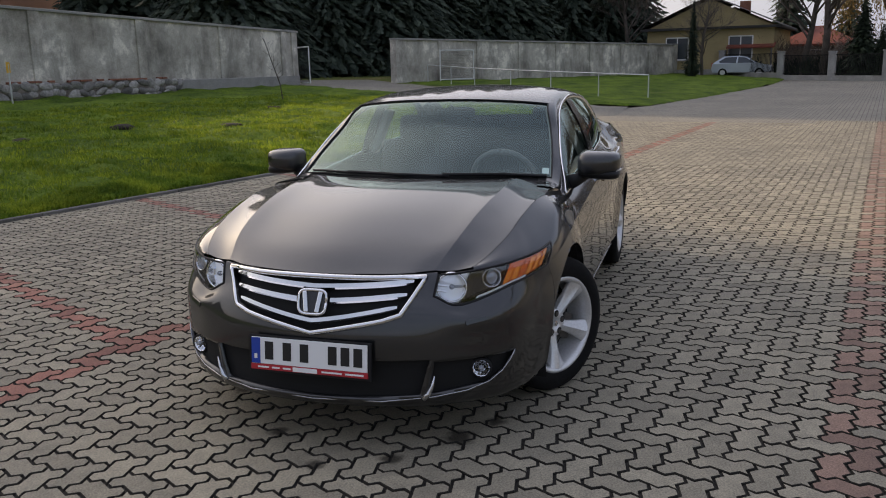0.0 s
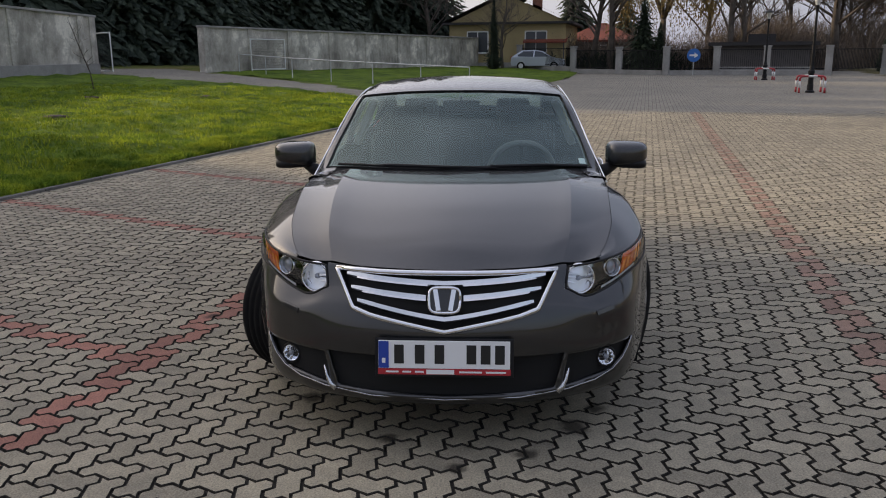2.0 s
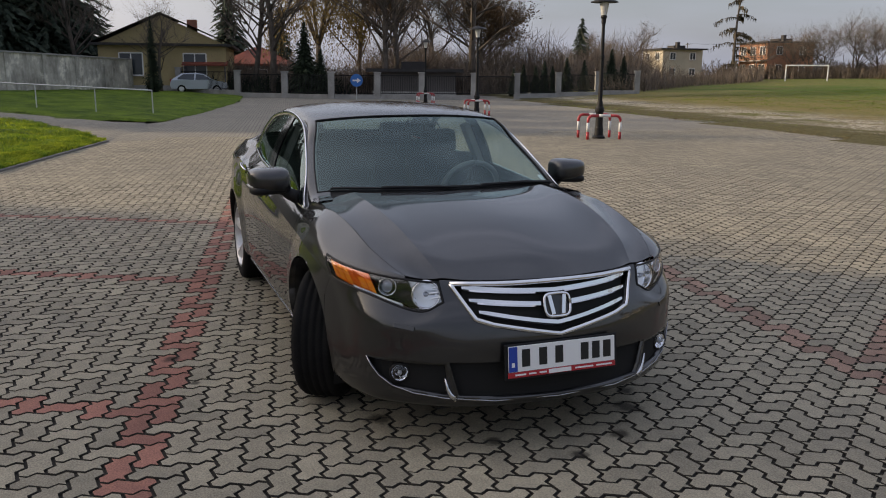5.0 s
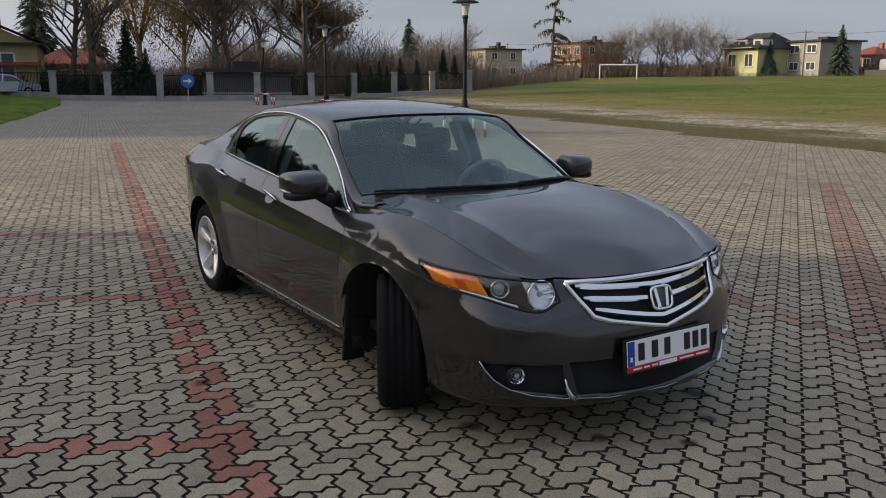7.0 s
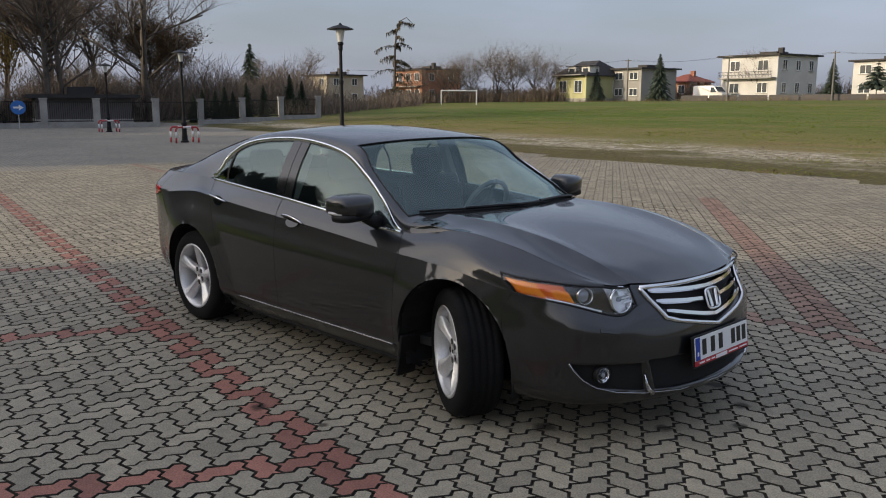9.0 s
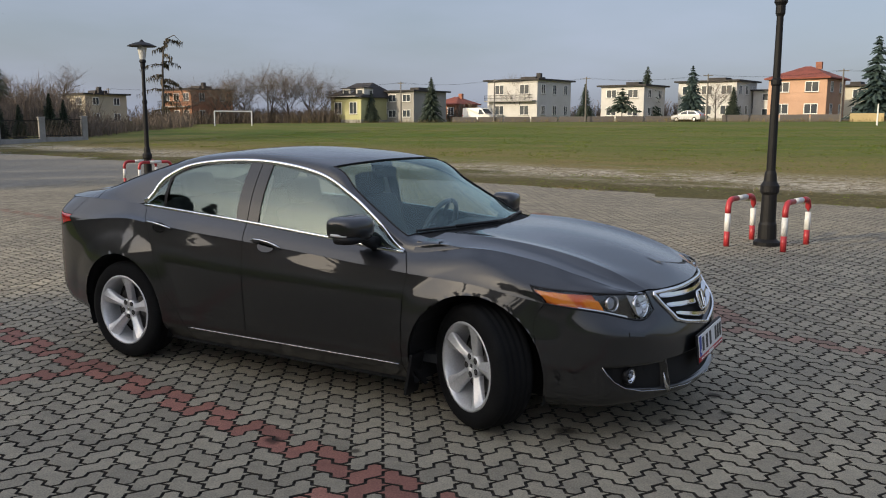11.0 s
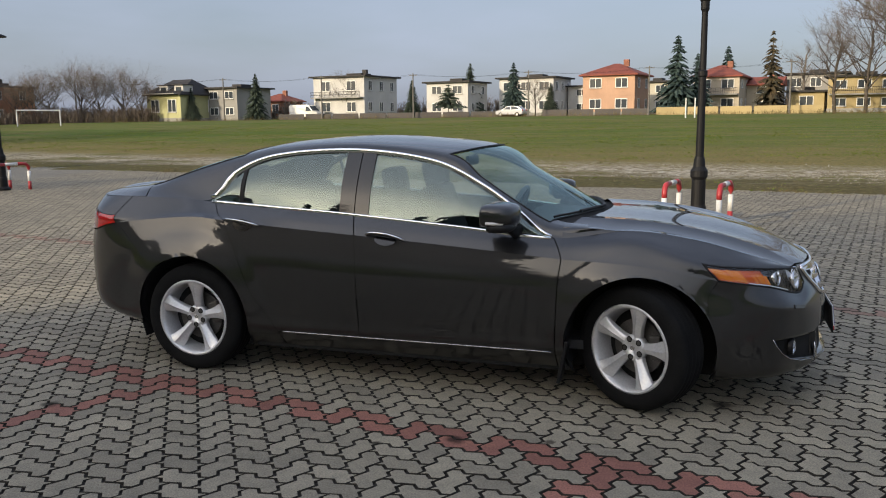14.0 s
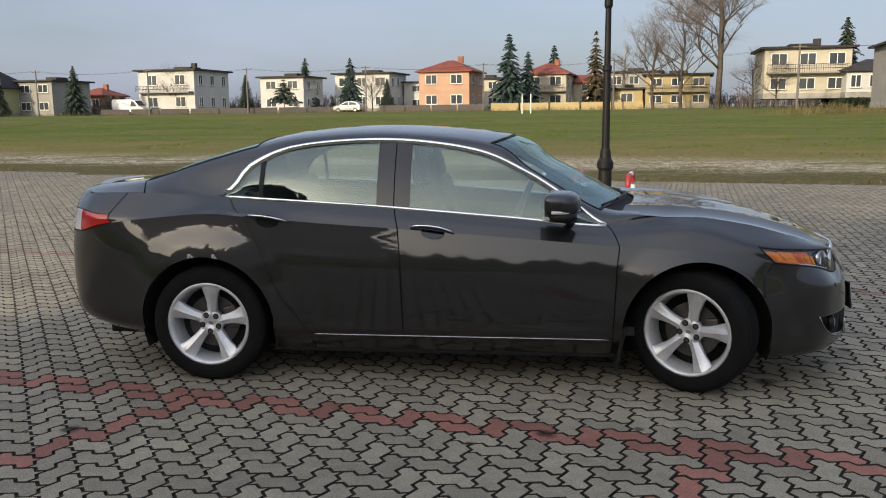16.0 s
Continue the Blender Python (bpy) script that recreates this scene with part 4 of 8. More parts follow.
def cut_poly(bm, poly, side=1):
    """Cuts a convex hole, given as (sideways, up), through the surface that faces forward."""
    cy, cz = sum(p[0] for p in poly) / len(poly), sum(p[1] for p in poly) / len(poly)
    planes = []
    for (y0, z0), (y1, z1) in zip(poly, poly[1:] + poly[:1]):
        no = Vector((0, z1 - z0, -(y1 - y0))).normalized()
        co = Vector((0, y0, z0))
        if (Vector((0, cy, cz)) - co).dot(no) > 0:
            no = -no
        planes.append((co, no))
    for co, no in planes:
        near = [f for f in bm.faces if f.calc_center_median().x > 1.85 and all((f.calc_center_median() - c).dot(n) < 0.08 for c, n in planes)]
        geom = list({x for f in near for x in (*f.verts, *f.edges)}) + near
        bmesh.ops.bisect_plane(bm, geom=geom, plane_co=co, plane_no=no, dist=1e-5)
    hole = [f for f in bm.faces if f.calc_center_median().x > 1.85 and all((f.calc_center_median() - co).dot(no) < 0 for co, no in planes)]
    bmesh.ops.delete(bm, geom=hole, context="FACES")
    edge = [e for e in bm.edges if len(e.link_faces) == 1 and all(v.co.x > 1.85 and all((v.co - co).dot(no) < 0.002 for co, no in planes) for v in e.verts)]
    got = bmesh.ops.extrude_edge_only(bm, edges=edge)
    for v in got["geom"]:
        if isinstance(v, bmesh.types.BMVert):
            v.co.x -= 0.05
    return bm


def gap(surf, u, v, axis, metres=0.0028):
    """How far a parameter must move for so many metres."""
    e = 0.02
    a, b = (surf(u + e, v), surf(u - e, v)) if axis == 0 else (surf(u, v + e), surf(u, v - e))
    return metres * 2 * e / max((a - b).length, 1e-5)


car = thing("car", "graphite grey metallic four-door saloon car, front wheels turned", "car")
AXLE, WHEEL_Z, ARCH = 1.3525, 0.332, 0.392


def side_panel(name, u0, u1, v0, v1, nu, nv, s, arch=None, label=""):
    g = gap(lower, (u0 + u1) / 2, (v0 + v1) / 2, 0)
    us = [s * u for u in steps(u0 if u0 == 5 else u0 + g, u1 if u1 == 13 else u1 - g, nu)]
    vs = steps(v0, v1 - 0.0, nv)
    if v0 < 5 < v1:                                 # the two sides of the crease stay apart
        n1 = max(2, round(nv * (5 - v0) / (v1 - v0)))
        bm = patch(lower, us, steps(v0, 4.9999, n1))
        patch(lower, us, steps(5, v1, max(3, nv - n1)), bm)
    else:
        bm = patch(lower, us, vs)
    if arch:
        cut_arch(bm, arch, WHEEL_Z, ARCH)
    outward(bm)
    return part(name, bm, M_PAINT, car, label, True)


GRILLE = [(-0.452, .738), (0.452, .738), (0.372, .600), (0.30, .578), (0.0, .520), (-0.30, .578), (-0.372, .600)]
INTAKE = [(-0.485, .415), (0.485, .415), (0.445, .262), (0.0, .250), (-0.445, .262)]
FOG = [(0.497, .405), (0.785, .405), (0.745, .335), (0.685, .29), (0.475, .262)]


def front_bumper():
    us = steps(-5.0 + 0.01, 5.0 - 0.01, 110)
    bm = patch(lower, us, steps(0, 5 - 0.03, 36))
    patch(lower, steps(-2.13, 2.13, 50), steps(5 - 0.03, 6.94, 14), bm)
    bmesh.ops.remove_doubles(bm, verts=bm.verts, dist=0.0006)
    for a in (AXLE,):
        cut_arch(bm, a, WHEEL_Z, ARCH)
    outward(bm)
    cut_poly(bm, GRILLE)
    cut_poly(bm, INTAKE)
    cut_poly(bm, FOG)
    cut_poly(bm, [(-y, z) for y, z in FOG][::-1])
    return part("front_bumper", bm, M_PAINT, car, smooth=True)


front_bumper()
for s in (-1, 1):
    side_panel("fender", 5, 7, 0.0, 7, 44, 56, s, AXLE)
    bm = outward(patch(lower, [s * u for u in steps(3.02, 5.0, 24)], steps(6.04, 6.995, 8)))
    part("fender_tip", bm, M_PAINT, car, smooth=True)
    side_panel("front_door", 7, 9, 1.03, 7, 30, 40, s)
    side_panel("rear_door", 9, 11, 1.03, 7, 30, 40, s, -AXLE)
    side_panel("quarter_panel", 11, 13, 0.0, 7, 44, 56, s, -AXLE)
    side_panel("sill", 7, 11, 0.0, 1.0, 40, 6, s)
    bm = outward(patch(lower, [s * u for u in steps(13.02, 14.8, 20)], steps(6.04, 7, 6)))
    part("quarter_tip", bm, M_PAINT, car, smooth=True)
bm = outward(patch(lower, steps(13.0, 16, 40), steps(0, 4.97, 30)))
patch(lower, steps(-16, -13.0, 40), steps(0, 4.97, 30), bm)
bmesh.ops.remove_doubles(bm, verts=bm.verts, dist=0.0006)
for a in (-AXLE,):
    cut_arch(bm, a, WHEEL_Z, ARCH)
part("rear_bumper", outward(bm), M_PAINT, car, smooth=True)
bm = patch(lower, steps(14.8, 16, 16), steps(5, 7, 12))
patch(lower, steps(-16, -14.8, 16), steps(5, 7, 12), bm)
patch(upper, steps(9.02, 10, 12), steps(-2.98, 2.98, 40), bm)
for sd in (-1, 1):                                  # rolled edge between deck and tail
    rows = []
    for q in steps(2.9, 0.0, 24):
        a = upper(10, q)
        lo, hi = 13.6, 16.0
        for _ in range(30):
            mid = (lo + hi) / 2
            lo, hi = (mid, hi) if lower(mid, 7).y > a.y else (lo, mid)
        b = lower(lo, 7)
        mid = a.lerp(b, 0.5) + Vector((-0.008, 0, 0.006))
        rows.append([bm.verts.new((p.x, sd * p.y, p.z)) for p in (a, mid, b)])
    for r0, r1 in zip(rows, rows[1:]):
        for k in range(2):
            bm.faces.new((r0[k], r1[k], r1[k + 1], r0[k + 1]))
part("boot_lid", outward(bm), M_PAINT, car, smooth=True)

bm = outward(patch(bonnet, steps(0.0, 3.985, 44), steps(-2, 2, 40)), (0, 0, 0))
for s in (-1, 1):
    outward(patch(bonnet, steps(0.0, 3.985, 44), [s * q for q in steps(2, 2.988, 8)], bm), (0, 0, 0))
part("bonnet", bm, M_PAINT, car, smooth=True)
bm = patch(upper, steps(4.02, 6.9, 36), joined(steps(-3, -2, 8), steps(-2, 2, 32), steps(2, 3, 8)))
part("roof", outward(bm, (0, 0, 0.3)), M_PAINT, car, smooth=True)
for s in (-1, 1):
    bm = patch(upper, steps(0.0, 4.02, 50), [s * v for v in steps(2.02, 3, 8)])
    part("a_pillar", outward(bm, (0, 0, 0.3)), M_PAINT, car, smooth=True)
    bm = patch(upper, steps(6.9, 9.0, 30), [s * v for v in steps(2.02, 3, 10)])
    part("c_pillar", outward(bm, (0, 0, 0.3)), M_PAINT, car, smooth=True)


def at_x(fn, lo, hi, x):
    """The parameter at which a line reaches x (falling along the way)."""
    for _ in range(40):
        mid = (lo + hi) / 2
        if fn(mid).x > x:
            lo = mid
        else:
            hi = mid
    return (lo + hi) / 2


def seal_frame(us, vs):
    """A thin black seal round a pane."""
    bm = bmesh.new()
    loop = [upper(u, vs[0]) for u in us] + [upper(us[-1], v) for v in vs] + [upper(u, vs[-1]) for u in us[::-1]] + [upper(us[0], v) for v in vs[::-1]]
    tube(bm, loop, 0.005, 6)
    return bm


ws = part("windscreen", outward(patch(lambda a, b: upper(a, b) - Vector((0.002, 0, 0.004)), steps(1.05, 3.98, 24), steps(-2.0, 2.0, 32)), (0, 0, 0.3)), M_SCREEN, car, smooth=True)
part("seal", seal_frame(steps(1.05, 3.99, 20), steps(-2.0, 2.0, 20)), M_TRIM, ws)
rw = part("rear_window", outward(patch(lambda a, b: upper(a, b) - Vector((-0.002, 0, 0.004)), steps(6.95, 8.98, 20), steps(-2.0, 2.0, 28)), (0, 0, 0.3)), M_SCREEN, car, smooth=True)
part("seal", seal_frame(steps(6.94, 8.99, 20), steps(-2.0, 2.0, 20)), M_TRIM, rw)
part("cowl", outward(patch(lambda a, b: upper(a, b) - Vector((0, 0, 0.006)), steps(0.0, 1.06, 8), steps(-1.80, 1.80, 30)), (0, 0, 0)), M_DARK, car, smooth=True)
for s in (-1, 1):
    bm = patch(upper, steps(0.0, 1.04, 10), [s * v for v in steps(1.76, 2.02, 4)])
    part("cowl_corner", outward(bm, (0, 0, 0)), M_PAINT, car, smooth=True)
    bm, rows = bmesh.new(), []
    for t in steps(0.0, 1.45, 24):
        a = bonnet(t, 2.988)
        b = lower(at_x(lambda u: lower(u, 7), 3.0, 7.3, a.x), 7)
        a.y += 0.003
        rows.append([bm.verts.new((p.x, s * p.y, p.z)) for p in (a - Vector((0, 0, 0.012)), a - Vector((0, 0, 0.001)), a.lerp(b, 0.5) + Vector((0, 0.002, 0.003)) * min(1.0, (a - b).length / 0.02), b)])
    for r0, r1 in zip(rows, rows[1:]):
        for k in range(3):
            bm.faces.new((r0[k], r1[k], r1[k + 1], r0[k + 1]))
    part("fender_crest", outward(bm, (0, 0, 0)), M_PAINT, car, smooth=True)
    seam = [bonnet(t, s * 2.996) - Vector((0, 0, 0.0065)) for t in steps(0.9, 3.95, 50)]
    part("bonnet_seal", tube(bmesh.new(), seam, 0.0045, 6), M_DARK, car, "thin dark seam")


# ---- the car: side windows ----
def belt(x):
    return lower(at_x(lambda u: lower(u, 7), 6.8, 11.2, x), 7)


def crown(x):
    return upper(at_x(lambda t: upper(t, 3), 1.0, 8.3, x), 3)


def pane(x0, x1, s, n=18, depth=0.008, lean=0.0, m=7):
    bm = bmesh.new()
    grid = []
    for i in range(n + 1):
        t = i / n
        xb, xt = x0 + (x1 - x0) * t, x0 + (x1 - x0) * t
        a, b = belt(xb), crown(min(max(xt + lean, -1.275), 0.87))
        row = []
        for k in range(m + 1):
            f = k / m
            p = a.lerp(b, f)
            p.y += 0.022 * math.sin(math.pi * f) - depth
            row.append(bm.verts.new((p.x, s * p.y, p.z)))
        grid.append(row)
    for i in range(n):
        for k in range(m):
            bm.faces.new((grid[i][k], grid[i + 1][k], grid[i + 1][k + 1], grid[i][k + 1]))
    return outward(bm, (0, 0, 0.9))


for s in (-1, 1):
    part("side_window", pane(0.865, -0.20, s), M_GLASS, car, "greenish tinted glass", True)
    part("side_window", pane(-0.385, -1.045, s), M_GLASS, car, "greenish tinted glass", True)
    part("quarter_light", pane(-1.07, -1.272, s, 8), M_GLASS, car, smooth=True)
    part("b_pillar", pane(-0.20, -0.285, s, 3, 0.002), M_GLOSS_BLACK, car, smooth=True)
    part("b_pillar", pane(-0.291, -0.385, s, 3, 0.002), M_GLOSS_BLACK, car, smooth=True)
    part("pillar_backing", pane(-0.195, -0.39, s, 4, 0.018), M_DARK, car)
    part("window_bar", pane(-1.045, -1.07, s, 2, 0.001), M_TRIM, car, smooth=True)
    lowline = [belt(x) for x in steps(0.872, -1.272, 50)]
    topline = [crown(x) for x in steps(0.872, -1.272, 60)]
    fat = [0.0145 + 0.011 * max(0.0, (k - 48) / 12) ** 1.5 for k in range(61)]
    for name, line, r in (("belt_trim", lowline, 0.011), ("window_trim", topline, fat)):
        pts = [Vector((p.x, s * (p.y + 0.004), p.z)) for p in line]
        part(name, tube(bmesh.new(), pts, r, 8, 0.45), M_CHROME, car, "bright chrome strip", True)
    inner = [Vector((p.x, s * (p.y - 0.004), p.z - 0.016)) for p in topline[2:-2]]
    part("window_seal", tube(bmesh.new(), inner, 0.012, 6, 0.5), M_TRIM, car)
    # bright strip along the foot of the doors
    foot = [lower(s * u, 1.02) + Vector((0, s * 0.003, 0)) for u in steps(7.04, 10.92, 40)]
    part("sill_trim", tube(bmesh.new(), foot, 0.0042, 6), M_DARK_CHROME, car, "thin bright strip", True)

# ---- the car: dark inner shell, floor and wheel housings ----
# blackened so that arches and underside read as deep shade
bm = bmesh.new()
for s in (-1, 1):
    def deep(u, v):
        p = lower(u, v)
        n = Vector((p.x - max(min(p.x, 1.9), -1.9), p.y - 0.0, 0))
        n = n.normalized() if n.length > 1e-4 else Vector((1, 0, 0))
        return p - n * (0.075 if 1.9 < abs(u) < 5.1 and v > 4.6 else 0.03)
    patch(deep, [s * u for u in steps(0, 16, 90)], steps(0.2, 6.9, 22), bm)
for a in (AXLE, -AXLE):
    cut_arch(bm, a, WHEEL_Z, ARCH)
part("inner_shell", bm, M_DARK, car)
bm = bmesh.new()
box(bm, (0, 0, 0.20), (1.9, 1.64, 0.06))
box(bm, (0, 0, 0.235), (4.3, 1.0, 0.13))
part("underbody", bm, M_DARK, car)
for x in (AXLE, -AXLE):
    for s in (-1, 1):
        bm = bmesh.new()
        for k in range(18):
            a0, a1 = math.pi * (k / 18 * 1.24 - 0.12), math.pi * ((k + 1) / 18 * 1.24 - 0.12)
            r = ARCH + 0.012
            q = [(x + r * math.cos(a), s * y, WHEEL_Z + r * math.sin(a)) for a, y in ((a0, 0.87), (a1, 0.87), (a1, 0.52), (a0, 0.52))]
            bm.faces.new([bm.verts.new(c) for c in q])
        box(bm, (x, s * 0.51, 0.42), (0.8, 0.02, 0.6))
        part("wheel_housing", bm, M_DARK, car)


# ---- the car: wheels ----
def build_wheel():
    """A wheel lying with its outer face towards -y, its axle at the origin."""
    root = new("wheel")
    root.empty_display_size = 0.1
    root.parent = car
    turn = pose(0, 0, 0, 90, 0, 0)
    R, half = 0.333, 0.108
    prof = [(0.222, -half * 0.86), (0.245, -half * 1.0), (0.285, -half * 1.03), (0.316, -half * 0.95), (0.329, -half * 0.78)]
    for g in (-0.5, -0.17, 0.17, 0.5):
        z = half * g
        prof += [(R, z - 0.010), (R - 0.007, z - 0.004), (R - 0.007, z + 0.004), (R, z + 0.010)]
    prof += [(0.329, half * 0.78), (0.316, half * 0.95), (0.285, half * 1.03), (0.245, half), (0.222, half * 0.86)]
    bm = bmesh.new()
    lathe(bm, prof, 72, turn)
    for f in [f for f in bm.faces if len(f.verts) > 4]:
        bm.faces.remove(f)
    part("tyre", bm, M_RUBBER, root, smooth=True)
    bm = bmesh.new()
    lathe(bm, [(0.208, -0.09), (0.215, 0.06), (0.225, 0.085), (0.238, 0.098), (0.240, 0.106), (0.231, 0.109), (0.222, 0.104), (0.214, 0.085), (0.202, 0.03), (0.198, -0.085)], 64, turn)
    for f in [f for f in bm.faces if len(f.verts) > 4]:
        bm.faces.remove(f)
    rim = part("rim", bm, M_RIM, root, "silver five-spoke alloy", True)
    bm = bmesh.new()
    lathe(bm, [(0.0, 0.062), (0.028, 0.064), (0.03, 0.068), (0.066, 0.066), (0.072, 0.05), (0.07, 0.02), (0.0, 0.02)], 40, turn)
    part("hub", bm, M_RIM, rim, smooth=True)
    spoke = bmesh.new()
    rows = []
    for r, wa, wb, z, t, k in ((0.050, 0.029, 0.029, 0.064, 0.045, 0.002), (0.080, 0.027, 0.028, 0.070, 0.045, 0.004), (0.115, 0.028, 0.032, 0.077, 0.042, 0.006),
                               (0.150, 0.034, 0.040, 0.085, 0.038, 0.007), (0.185, 0.044, 0.052, 0.093, 0.034, 0.006), (0.207, 0.052, 0.058, 0.099, 0.03, 0.004), (0.222, 0.074, 0.082, 0.103, 0.026, 0.001)):
        ring = []
        for y, zz in ((-wa * 0.96, z - t), (-wa, z - 0.012), (-wa * 0.9, z - 0.006), (-wa * 0.45, z - 0.002), (-wa * 0.12, z + k * 0.7), (0.0, z + k),
                      (wb * 0.12, z + k * 0.3), (wb * 0.5, z - 0.004 - k), (wb * 0.9, z - 0.008 - k), (wb, z - 0.014 - k), (wb * 0.96, z - t)):
            ring.append(spoke.verts.new((r, y, zz)))
        rows.append(ring)
    for a, b in zip(rows, rows[1:]):
        for k in range(10):
            spoke.faces.new((a[k], b[k], b[k + 1], a[k + 1]))
    for ed in spoke.edges:                          # a keen edge along the middle of each spoke
        if all(abs(v.co.y) < 1e-6 for v in ed.verts) or len(ed.link_faces) < 2:
            ed.smooth = False
    bmesh.ops.recalc_face_normals(spoke, faces=spoke.faces)
    spoke.normal_update()
    if sum(f.normal.z for f in spoke.faces) < 0:
        bmesh.ops.reverse_faces(spoke, faces=spoke.faces)
    sm = mesh_of("spoke", spoke, M_RIM, True)
    for k in range(5):
        ob = new("spoke", sm)
        ob.parent = rim
        ob.matrix_basis = turn @ pose(0, 0, 0, 0, 0, 90 + 72 * k)
    nut = bmesh.new()
    lathe(nut, [(0.0125, 0.0), (0.0125, 0.066), (0.011, 0.070), (0.0, 0.070)], 6)
    nm = mesh_of("wheel_nut", nut, M_STEEL)
    # flat black disc round each nut, painted as the shade of a recess
    hole = bmesh.new()
    lathe(hole, [(0.0, 0.0665), (0.017, 0.0672)], 16)
    hm = mesh_of("nut_recess_shade", hole, M_DARK)
    for k in range(5):
        a = radians(90 + 36 + 72 * k)
        for me, nme in ((nm, "wheel_nut"), (hm, "nut_recess_shade")):
            ob = new(nme, me)
            ob.parent = rim
            ob.matrix_basis = turn @ pose(0.05 * math.cos(a), 0.05 * math.sin(a), 0.001)
    cap = bmesh.new()
    box(cap, (0, 0, 0.0685), (0.024, 0.02, 0.004), bevel=0.001)
    part("cap_badge", cap, M_SATIN, rim).matrix_basis = turn
    disc = bmesh.new()
    lathe(disc, [(0.06, 0.01), (0.15, 0.012), (0.15, -0.012), (0.06, -0.01)], 40, turn)
    part("brake_disc", disc, M_STEEL, root)
    back = bmesh.new()
    lathe(back, [(0.0, -0.02), (0.200, -0.02)], 32, turn)
    part("back_plate", back, M_DARK, root)
    cal = bmesh.new()
    box(cal, (0.12, 0.0, 0.02), (0.07, 0.13, 0.05), bevel=0.01)
    part("caliper", cal, M_STEEL, root).matrix_basis = turn @ pose(0, 0, 0, 0, 0, 20)
    return root


wheel0 = build_wheel()
spin = {(-1, 1): 12, (-1, -1): 5, (1, 1): 40, (1, -1): 25}
first = True
for s in (-1, 1):
    for x, steer in ((AXLE, -29), (-AXLE, 0)):
        y = s * 0.795
        m = pose(x, y, 0.331, 0, 0, steer + (180 if s == 1 else 0)) @ pose(0, 0, 0, 0, spin[s, 1 if x > 0 else -1], 0)
        w = wheel0 if first else copy_thing(wheel0, m)
        first = False
        w.matrix_basis = m

# ---- the car: fittings ----
def solve_uv(want, axis, u0, u1, v0, v1):
    """Parameters of the lower body where its place along one axis and its height are as wanted."""
    u, v = (u0 + u1) / 2, (v0 + v1) / 2
    for _ in range(8):
        lo, hi = u0, u1
        up = lower(u0, v)[axis] < lower(u1, v)[axis]
        for _ in range(20):
            u = (lo + hi) / 2
            if (lower(u, v)[axis] < want[0]) == up:
                lo = u
            else:
                hi = u
        lo, hi = v0, v1
        for _ in range(20):
            v = (lo + hi) / 2
            if lower(u, v).z < want[1]:
                lo = v
            else:
                hi = v
    return u, v


def nose(y, z):
    p = lower(*solve_uv((abs(y), z), 1, 0.0, 5.2, 0.6, 6.98))
    return Vector((p.x, math.copysign(p.y, y) if y else 0.0, p.z))


def flank_uv(x, z):
    return solve_uv((x, z), 0, 5.0, 13.5, 0.5, 7)


def normal_at(u, v):
    e = 0.02
    n = (lower(u + e, v) - lower(u - e, v)).cross(lower(u, v + e) - lower(u, v - e)).normalized()
    p = lower(u, v)
    return n if n.dot(Vector((p.x * 0.25, p.y, 0.0))) > 0 else -n


def offset(d):
    return lambda u, v: lower(u, v) + normal_at(u, v) * d


# radiator grille
grille = new("grille")
grille.parent = car
grille.empty_display_size = 0.1
edge = []
for (y0, z0), (y1, z1) in zip(GRILLE, GRILLE[1:] + GRILLE[:1]):
    for k in range(10):
        t = k / 10
        edge.append(nose(y0 + (y1 - y0) * t, z0 + (z1 - z0) * t) + Vector((0.006, 0, 0)))
edge.append(edge[0].copy())
part("grille_frame", tube(bmesh.new(), edge, 0.0115, 8, 0.8), M_CHROME, grille, "bright chrome surround", True)
for zc, ze, w, gap_half in ((0.698, 0.720, 0.405, 0.0), (0.643, 0.672, 0.385, 0.075), (0.566, 0.628, 0.355, 0.0)):
    runs = [steps(-w, w, 28)] if not gap_half else [steps(-w, -gap_half, 12), steps(gap_half, w, 12)]
    ys = steps(0.0, 0.30, 6)
    bow = np.polyfit([y * y for y in ys], [nose(y, zc + (ze - zc) * (y / w) ** 1.15).x for y in ys], 2)
    for run in runs:
        bm = bmesh.new()
        rows = []
        for y in run:
            f = abs(y) / w
            z = zc + (ze - zc) * f ** 1.15
            p = Vector((float(np.polyval(bow, y * y)) - 0.004, y, z))
            taper = 0.0125 if f < 0.9 else 0.0125 * (1 - (f - 0.9) * 4)
            rows.append([bm.verts.new(p + Vector(c)) for c in ((-0.02, 0, -taper), (0.004, 0, -taper), (0.009, 0, -taper * 0.3), (0.004, 0, taper), (-0.02, 0, taper * 0.8))])
        for a, b in zip(rows, rows[1:]):
            for k in range(5):
                bm.faces.new((a[k], b[k], b[(k + 1) % 5], a[(k + 1) % 5]))
        bm.faces.new(rows[0]), bm.faces.new(rows[-1][::-1])
        bmesh.ops.recalc_face_normals(bm, faces=bm.faces)
        part("slat", bm, M_CHROME, grille, "satin chrome slat")
bm = bmesh.new()
rows = [[bm.verts.new(nose(y, z) - Vector((0.045, 0, 0))) for z in (0.53, 0.6, 0.67, 0.735)] for y in steps(-0.45, 0.45, 20)]
for a, b in zip(rows, rows[1:]):
    for k in range(3):
        bm.faces.new((a[k], b[k], b[k + 1], a[k + 1]))
part("grille_backing", bm, M_DARK, grille)
for k in range(6):
    z = 0.545 + k * 0.032
    pts = [nose(y, z) - Vector((0.036, 0, 0)) for y in steps(-0.4 if z > 0.6 else -0.25, 0.4 if z > 0.6 else 0.25, 14)]
    part("grille_rib", tube(bmesh.new(), pts, 0.004, 5), M_TRIM, grille)

